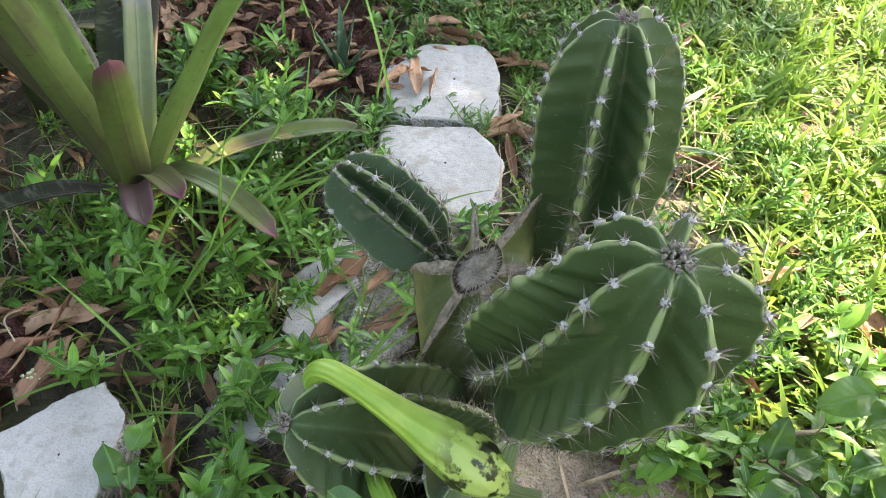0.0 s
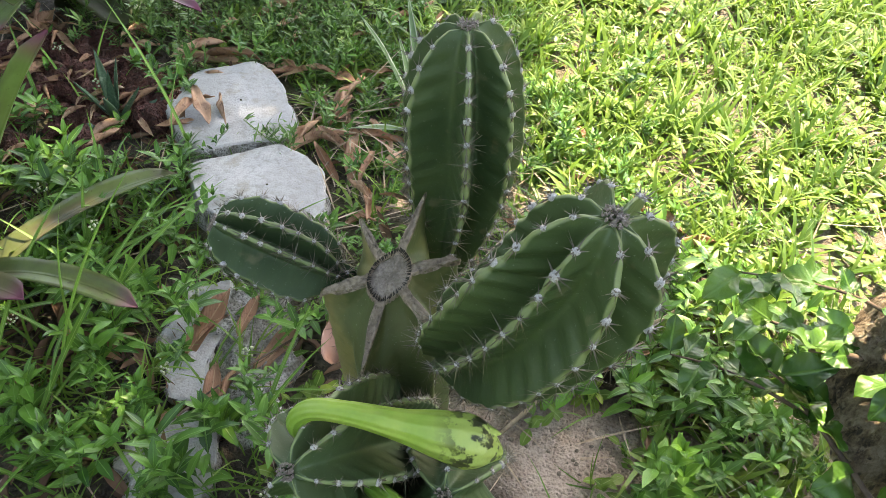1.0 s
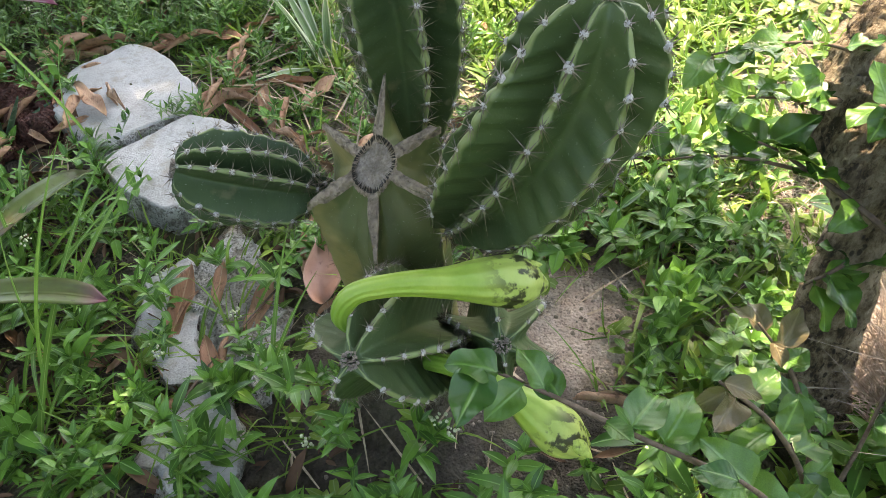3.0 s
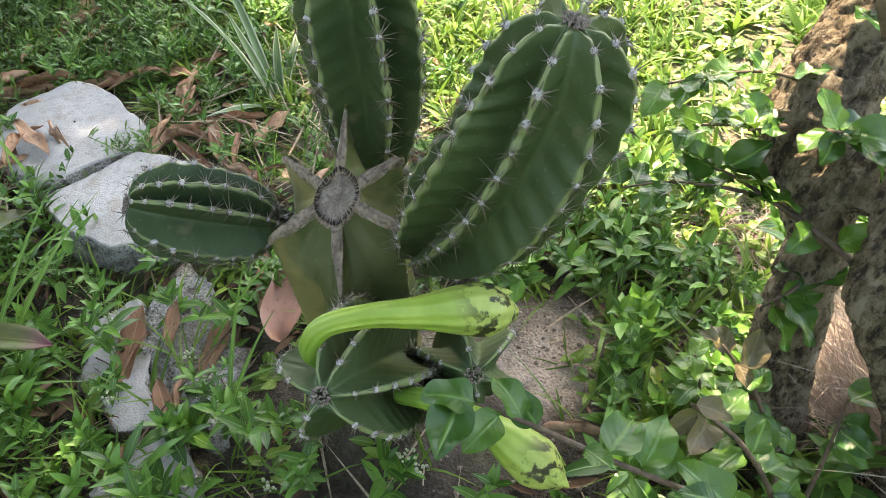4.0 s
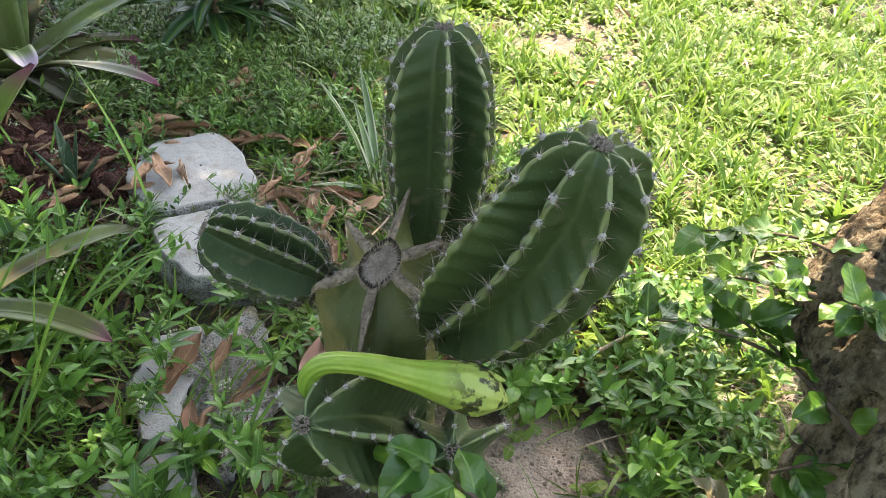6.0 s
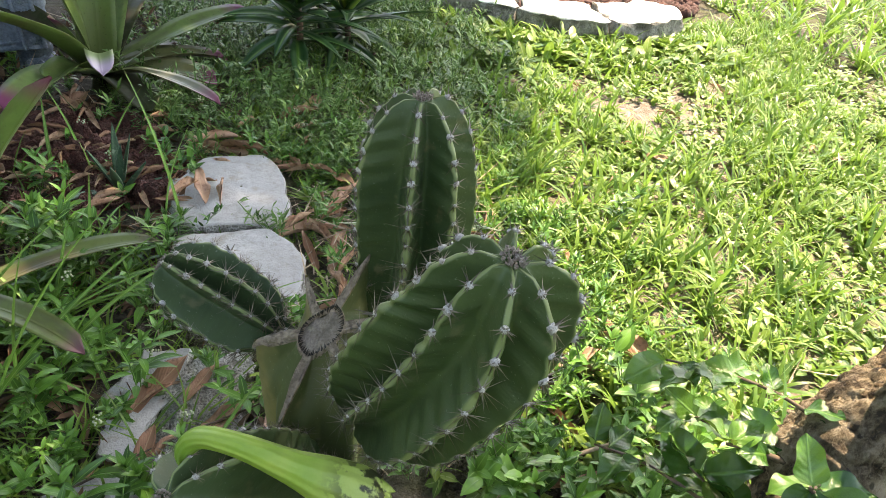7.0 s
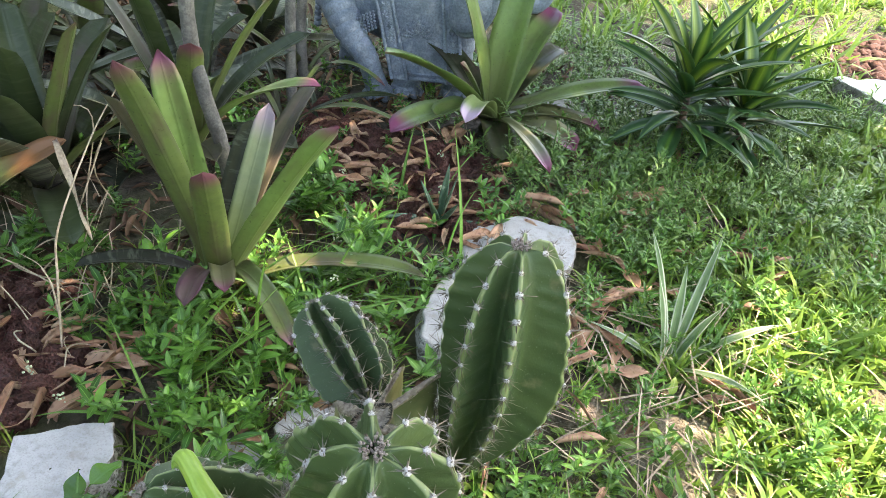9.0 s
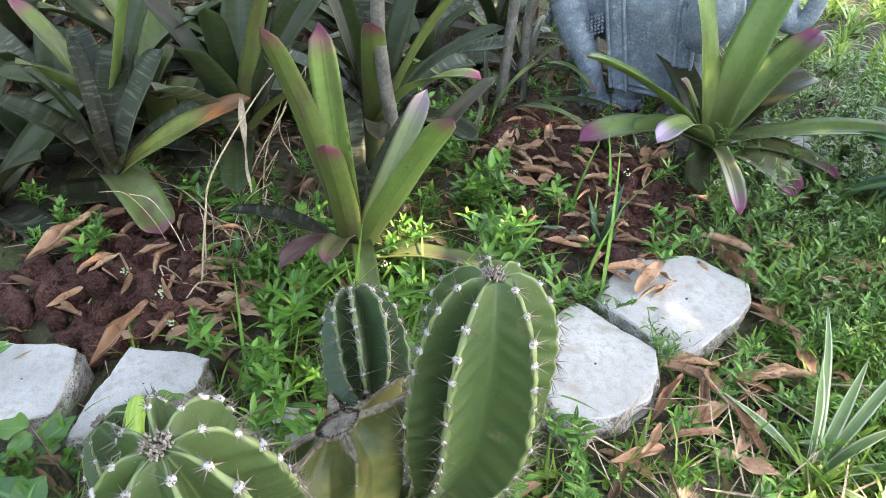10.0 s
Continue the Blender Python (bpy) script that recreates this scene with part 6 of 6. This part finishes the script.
TUFTS = [tuft(80 + i, 8, 0.105, 0.0094) for i in range(5)] + [tuft(88 + i, 10, 0.085, 0.005) for i in range(3)]
HERBS = [herb(100 + i, 7, 0.032, 0.0145) for i in range(6)]


def patchy(x, y):
    """Thin and worn places of the lawn."""
    p = np.sin(3.1 * x + 1.7 * y) * np.sin(2.3 * y - 2.9 * x + 1) + 0.6 * np.sin(8.3 * x + 2) * np.sin(7.1 * y + 1)
    return np.clip(0.95 - 1.2 * np.clip(p - 0.08, 0, 1), 0.05, 1)


grass = sow(Heap(), TUFTS, 7600, (0.25, 2.6, -0.1, 3.4), lambda x, y: lawn_share(x, y) * patchy(x, y) * free(x, y), (0.55, 1.25), 0.2)
THIN = [tuft(120 + i, 6, 0.10, 0.0034) for i in range(5)]
sow(grass, THIN, 900, (-0.8, 0.45, 0.05, 1.6), lambda x, y: 0.6 * free(x, y), (0.6, 1.3), 0.25)
sow(grass, TUFTS, 2600, (-0.9, 0.9, 0.9, 3.0), lambda x, y: 0.55 * free(x, y) * np.clip((x + 0.1) / 0.3, 0.1, 1), (0.5, 1.1), 0.2)
sow(grass, TUFTS, 5200, (2.6, 7.0, -4.0, 8.0), lambda x, y: free(x, y), (1.0, 2.2), 0.2)
sow(grass, TUFTS, 4200, (-3.5, 2.6, 2.9, 8.0), lambda x, y: free(x, y), (1.0, 2.2), 0.2)
sow(grass, TUFTS, 5000, (-4.0, 2.6, -4.0, -0.1), lambda x, y: free(x, y), (1.0, 2.0), 0.2)
thing("lawn_grass", "bright green sunlit lawn grass with worn patches", "grass", kind="stuff", me=grass.mesh("lawn_grass", M["grass"]))
herbs = sow(Heap(), HERBS, 5200, (0.25, 2.6, -0.1, 3.4), lambda x, y: lawn_share(x, y) * np.clip(1.25 - patchy(x, y) * 0.6, 0, 1) * free(x, y), (0.6, 1.3), 0.2)
sow(herbs, HERBS, 3200, (-1.2, 0.9, 0.0, 3.0), lambda x, y: 0.5 * free(x, y) * np.clip((x + 0.4) / 0.5, 0.1, 1), (0.5, 1.1), 0.2)
sow(herbs, HERBS, 420, (0.75, 2.05, 2.25, 2.80), lambda x, y: free(x, y), (1.3, 2.4), 0.25)
thing("lawn_herbs", "small broad-leaved herbs growing through the lawn", "herbs", kind="stuff", me=herbs.mesh("lawn_herbs", M["herb"]))

# dry straws lying in the grass
dry = Heap()
STRAW = [leaf(0.13, 0.0035, "blade", 4, 1, 0.1, -0.2 + 0.2 * i, 0.1) for i in range(3)]
sow(dry, STRAW, 3800, (-1.2, 2.4, 0.1, 3.0), lambda x, y: 0.3 + 0.5 * np.exp(-((x - 0.35) ** 2 + (y - 1.05) ** 2) / 0.06), (0.4, 1.2), 0.15, 0.008)
sow(dry, STRAW, 110, (-1.05, -0.55, 0.62, 1.0), lambda x, y: 0.7 + 0.0 * x, (0.4, 1.1), 0.4, 0.02)
sow(dry, STRAW, 230, (0.12, 0.62, 0.82, 1.42), lambda x, y: 0.8 + 0.0 * x, (0.5, 1.2), 0.25, 0.03)
thing("dry_stalks", "scattered straw-coloured dry stalks on the soil", "straw", kind="stuff", me=dry.mesh("dry_stalks", M["straw"]))

# seedlings and low herbs in the worn rim between bed and lawn
low_herbs = sow(Heap(), [herb(140 + i, 8, 0.024, 0.010) for i in range(4)] + [weed_plant(150 + i, 0.06, 4, 0.03, 0.008, 3) for i in range(3)], 700, (0.12, 0.75, 0.6, 1.7), lambda x, y: 0.75 * free(x, y), (0.6, 1.2), 0.2)
thing("seedlings", "low green seedlings in worn soil beside the stones", "weeds", kind="stuff", me=low_herbs.mesh("seedlings", M["weed"]))

# small cream flower heads of the weeds
fl = Heap()
bm = bmesh.new()
bmesh.ops.create_icosphere(bm, subdivisions=1, radius=0.0022)
ball_v = np.array([v.co[:] for v in bm.verts])
ball_f = np.array([[v.index for v in f.verts] for f in bm.faces])
bm.free()
n = 90
hx, hy = rng.uniform(-0.75, 0.25, n), rng.uniform(0.2, 1.9, n)
ok = rng.uniform(0, 1, n) < blobs(hx, hy, WEEDY + FERNY)
for x0, y0 in zip(hx[ok], hy[ok]):
    z0 = float(ground_z(x0, y0)) + rng.uniform(0.06, 0.115)
    m = 12
    fl.add((ball_v, ball_f, np.zeros((len(ball_v), 2))), np.repeat(ONE, m, 0), np.array([x0, y0, z0]) + rng.normal(0, 0.0042, (m, 3)), rng.uniform(0.6, 1.2, m))
thing("floret_heads", "tiny cream flower heads on the weeds", "flowers", kind="stuff", me=fl.mesh("floret_heads", M["floret"]))

# long single blades of grass that lean over the bed
for x0, y0, a, up, arch, L, W in ((-0.30, 0.82, 25, 55, -45, 0.34, 0.012), (-0.50, 0.86, -10, 45, -60, 0.30, 0.012), (-0.38, 1.46, 100, 75, -30, 0.20, 0.009), (-0.28, 1.50, 30, 75, -30, 0.22, 0.009),
                                  (-0.33, 1.54, 160, 80, -20, 0.2, 0.009), (-0.48, 1.0, -35, 50, -50, 0.3, 0.011), (0.44, 0.62, 40, 50, -60, 0.25, 0.011)):
    b = thing("grass_blade", "long bright green grass blade leaning over the bed", "grass", (x0, y0, float(ground_z(x0, y0))), "long grass blades", me=leaf_mesh("grass_blade", M["blade"], 0.0, L=L, W=W, shape="blade", nl=14, nw=2, start=radians(up), bend=radians(arch), fold=0.25))
    b.rotation_euler[2] = radians(a)
for i in range(46):
    x0, y0 = (rng.uniform(-0.42, -0.02), rng.uniform(0.40, 1.0)) if i < 20 else (rng.normal(-0.30, 0.09), rng.normal(0.98, 0.10))
    b = thing("grass_blade", "long bright green grass blade leaning over the bed", "grass", (x0, y0, float(ground_z(x0, y0))), "long grass blades",
              me=leaf_mesh("grass_blade", M["blade"], 0.0, L=rng.uniform(0.15, 0.27), W=rng.uniform(0.006, 0.0095), shape="blade", nl=12, nw=2, start=rng.uniform(0.7, 1.2), bend=rng.uniform(-1.4, -0.3), fold=0.25))
    b.rotation_euler[2] = rng.uniform(0, 6.28)

for base, tip, arch, w in (((-0.37, 0.63, 0.02), (-0.09, 0.939, 0.222), -45, 0.010), ((-0.33, 0.70, 0.02), (-0.134, 0.796, 0.365), -35, 0.009), ((-0.30, 0.76, 0.02), (-0.235, 0.735, 0.345), -20, 0.009), ((-0.36, 0.74, 0.02), (-0.08, 0.86, 0.20), -70, 0.009),
                           ((-0.42, 0.70, 0.02), (-0.22, 0.98, 0.24), -60, 0.008), ((-0.10, 1.22, 0.02), (-0.19, 1.30, 0.34), -25, 0.008), ((-0.13, 1.20, 0.02), (-0.06, 1.16, 0.30), -30, 0.008)):
    d = Vector(tip) - Vector(base)
    half = abs(radians(arch)) / 2
    b = thing("grass_blade", "long bright green grass blade leaning over the bed", "grass", base, "long grass blades",
              me=leaf_mesh("grass_blade", M["blade"], 0.0, L=d.length * half / math.sin(half), W=w, shape="blade", nl=16, nw=2, start=math.atan2(d.z, math.hypot(d.x, d.y)) + half, bend=-2 * half, fold=0.25))
    b.rotation_euler[2] = math.atan2(d.y, d.x)

# ---- litter ----
DEAD = [leaf_mesh("dead_leaf", M["dead"], 0.0006, L=0.125, W=0.036, shape="mango", nl=14, nw=6, start=0.12, bend=b, fold=f, wave=w, curl=c, twist=tw, seed=i)
        for i, (b, f, w, c, tw) in enumerate(((-0.5, 0.5, 0.5, 0.5, 0.4), (0.2, 0.35, 0.8, 0.7, -0.5), (-0.7, 0.9, 0.5, 0.6, 0.8), (0.1, 0.15, 1.0, 0.3, 0.2), (-0.2, 0.7, 0.4, 0.9, -0.9)))]
WORDS = ["curled reddish-brown dead leaf on the ground", "brown dry leaf with rolled edges", "folded russet dead leaf lying in the weeds", "flat tan dead leaf among the plants", "twisted brown dead leaf on soil"]


def dead_leaf(x, y, z, a, i, s=1.0, tip=0.0):
    b = thing("dead_leaf", WORDS[i % 5], "leaf", group="fallen leaves", me=DEAD[i % 5])
    b.matrix_basis = pose(x, y, z, tip, 0, a) @ Matrix.Translation((-0.06 * s, 0, 0)) @ Matrix.Diagonal((s, s, s, 1))
    return b


LITTER = [(0.698, 1.045, 100, 3), (0.14, 1.20, 30, 0), (0.18, 1.16, 120, 1), (0.12, 1.50, -30, 3), (-0.01, 1.56, 150, 0), (-0.06, 1.59, 160, 2), (0.474, 1.69, 20, 1), (0.085, 0.745, 60, 3), (-0.12, 0.775, 50, 3), (-0.03, 0.70, 40, 3), (0.468, 0.51, 0, 1),
          (0.15, 1.27, 80, 2), (0.144, 1.10, 100, 1), (0.564, 1.235, 70, 3), (0.70, 0.79, 130, 3), (0.73, 0.716, 170, 0), (0.593, 0.85, 20, 1), (0.573, 0.75, -15, 2), (0.5, 0.731, 10, 0), (-0.29, 0.787, 140, 3), (0.333, 1.90, 60, 2), (-0.40, 1.82, 80, 1),
          (-0.555, 0.46, 70, 3), (-0.69, 0.38, 20, 1), (-0.88, 0.43, 80, 3), (-0.59, 0.41, 60, 0), (-0.65, 0.54, 110, 3), (-0.52, 0.65, 100, 2), (-0.42, 1.34, 150, 1), (-0.50, 1.49, 120, 3), (-0.42, 1.46, 30, 0), (-0.39, 1.80, 60, 3), (-0.675, 1.79, 15, 1), (-0.70, 1.75, 160, 0),
          (0.219, 1.245, 90, 2), (0.198, 1.115, 70, 3), (0.182, 0.95, 20, 0), (0.167, 1.773, 10, 1), (0.215, 1.84, 40, 3), (0.473, 0.55, 50, 2), (0.493, 0.636, 120, 1), (-0.51, 0.646, 30, 3), (-0.48, 0.558, 70, 2), (-0.284, 0.464, 100, 1), (0.566, 1.23, 90, 0), (0.755, 0.406, 20, 2), (0.26, 1.20, 0, 2), (0.24, 1.33, 40, 1)]
for i, (x, y, a, j) in enumerate(LITTER):
    dead_leaf(x, y, float(ground_z(x, y)) + 0.018, a, j, 0.75 + 0.5 * ((i * 37) % 10) / 10)
big = thing("dead_leaf", "broad pinkish dead leaf propped behind the cut stump", "leaf", group="fallen leaves", me=leaf_mesh("dead_leaf", M["pink_leaf"], 0.0006, L=0.115, W=0.098, shape="lance", nl=16, nw=8, start=0.75, bend=-0.6, fold=0.45, curl=0.5, wave=2.6, twist=0.9))
big.matrix_basis = pose(0.05, 0.655, 0.012, 0, 0, 60)
dead_leaf(-0.535, 0.425, 0.05, 120, 1, 1.2, 18)
dead_leaf(-0.86, 0.43, 0.06, 110, 1, 1.25, 20)
dead_leaf(0.255, 0.262, 0.035, 120, 2, 0.9)
dead_leaf(-0.10, 1.30, 0.075, 60, 0, 0.95)
dead_leaf(-0.03, 1.28, 0.075, 95, 2, 1.0)
dead_leaf(0.02, 1.54, 0.045, 150, 0, 1.2)
for i, (x, y, a, s0) in enumerate(((-0.536, 0.567, 30, 1.2), (-0.62, 0.597, 80, 1.0), (-0.486, 0.64, 10, 1.1), (-0.54, 0.516, 120, 1.2), (-0.548, 0.666, 150, 0.9), (-0.285, 0.782, 160, 1.0), (-0.114, 0.769, 45, 0.8), (-0.06, 0.77, 55, 0.8), (-0.266, 0.773, 20, 0.9),
                                   (-0.767, 0.735, 40, 1.0), (-0.704, 0.655, 70, 1.0), (-0.572, 0.521, 20, 1.3), (-0.484, 0.544, 70, 1.2), (0.152, 0.765, 100, 1.0), (0.671, 0.778, 110, 1.3), (0.447, 0.803, 140, 1.3), (0.434, 0.669, 80, 1.2), (0.566, 0.74, 10, 1.1), (0.562, 1.227, 60, 0.9),
                                   (-0.52, 0.70, 30, 1.1), (-0.46, 0.72, 110, 1.0), (-0.50, 0.62, 60, 1.2), (-0.13, 0.64, 75, 1.0), (-0.11, 0.64, 60, 0.9), (-0.23, 0.40, 80, 0.9), (-0.20, 0.41, 100, 0.9), (-0.107, 1.51, 20, 1.3), (-0.067, 1.322, 100, 1.2), (-0.046, 1.606, 15, 1.4), (0.127, 1.464, 10, 1.0), (0.12, 1.194, 30, 1.1), (0.153, 1.187, 130, 1.0))):
    dead_leaf(x, y, float(ground_z(x, y)) + (0.055 if (x - 0.02) ** 2 + (y - 1.35) ** 2 < 0.02 else 0.028), a, i + 1, 0.78 * s0, 10 * math.sin(i))
for i in range(150):
    x, y, w = SPOTS[i % len(SPOTS)][:3]
    x, y = x + rng.normal(0, w), y + rng.normal(0, w)
    dead_leaf(x, y, float(ground_z(x, y)) + 0.045, rng.uniform(0, 360), i, rng.uniform(0.35, 0.85), rng.uniform(-25, 25))
for i in range(34):
    x, y = rng.uniform(0.2, 1.9), rng.uniform(0.4, 2.4)
    dead_leaf(x, y, float(ground_z(x, y)) + 0.02, rng.uniform(0, 360), i, rng.uniform(0.35, 0.8), rng.uniform(-20, 20))

for i in range(16):
    x, y = rng.uniform(0.18, 0.6), rng.uniform(0.75, 1.75)
    dead_leaf(x, y, float(ground_z(x, y)) + 0.03, rng.uniform(0, 360), i, rng.uniform(0.5, 0.95), rng.uniform(-20, 20))

for i, (x, y) in enumerate(((0.20, 1.18), (0.21, 1.26), (0.19, 1.33), (0.24, 1.40), (0.17, 1.44), (0.22, 1.08), (0.18, 1.00), (0.26, 0.96), (0.30, 1.09), (0.23, 1.30), (0.14, 1.50), (0.27, 1.15))):
    dead_leaf(x, y, float(ground_z(x, y)) + 0.035, 47 * i, i, 0.75 + 0.04 * (i % 5), 12 * math.sin(2 * i))

# clods and grit on the bare soil
grit = Heap()
for i in range(3):
    sow(grit, [(np.array([v.co[:] for v in ROCKS[i].vertices]), np.array([f.vertices[:] for f in ROCKS[i].polygons]), np.zeros((len(ROCKS[i].vertices), 2)))], 420, (-0.1, 0.85, 0.05, 0.75), lambda x, y: np.clip(1.15 - free(x, y), 0, 1) ** 1.5, (0.0012, 0.0042), 0.6, 0.0)
thing("soil_clods", "small sandy clods and grit on bare soil", "soil", kind="stuff", me=grit.mesh("soil_clods", M["clod"]))

# broken leaf litter that covers the bed
bits = Heap()
BITS = [leaf(0.07, 0.022, "mango", 4, 2, 0.2, b0, 0.4, 0.5, 0.4) for b0 in (-0.8, 0.6, -0.2)]
sow(bits, BITS, 6600, (-2.3, 0.8, 0.0, 2.6), lambda x, y: np.clip((0.12 - x) / 0.3, 0.22, 1) * np.clip(free(x, y) * 1.4 + 0.06, 0, 1) * 0.75, (0.35, 1.1), 0.35, 0.006)
thing("leaf_litter", "brown broken leaf litter covering the bed's soil", "litter", kind="stuff", me=bits.mesh("leaf_litter", M["litter"]))

# a bare stick and pale dead twigs
thing("stick", "thin bare brown stick lying on the soil", "stick", me=tube("stick", [(0.24, 0.46, 0.02), (0.42, 0.53, 0.04), (0.58, 0.56, 0.05), (0.76, 0.62, 0.03)], [0.003, 0.0035, 0.003, 0.002], M["straw"], 24, 6, 0.1))
thing("stick", "thin bare brown stick lying on the soil", "stick", me=tube("stick", [(-0.22, 0.60, 0.03), (-0.10, 0.66, 0.035), (0.03, 0.72, 0.03)], [0.0018, 0.0018, 0.0012], M["twig"], 16, 5, 0.1))
TW = [((-0.86, 0.98, 0.06), (-0.82, 0.92, 0.2), (-0.74, 0.95, 0.36)), ((-0.80, 0.85, 0.02), (-0.80, 0.87, 0.15), (-0.84, 0.95, 0.30), (-0.9, 0.85, 0.32)), ((-0.95, 0.75, 0.03), (-0.80, 0.72, 0.05), (-0.66, 0.80, 0.02)),
      ((-0.78, 0.80, 0.0), (-0.76, 0.82, 0.1), (-0.72, 0.86, 0.2)), ((-0.9, 0.70, 0.0), (-0.8, 0.78, 0.1), (-0.74, 0.78, 0.02)), ((-1.0, 0.68, 0.05), (-0.86, 0.70, 0.08), (-0.72, 0.73, 0.03)), ((-0.82, 0.78, 0.0), (-0.78, 0.84, 0.16), (-0.80, 0.93, 0.25))]
for pts in TW:
    thing("dead_twig", "pale dry branching twig among the bromeliads", "twig", group="dead twigs", me=tube("dead_twig", pts, [0.0018, 0.0016, 0.0013, 0.0009][:len(pts)], M["straw"], 20, 5, 0.2))
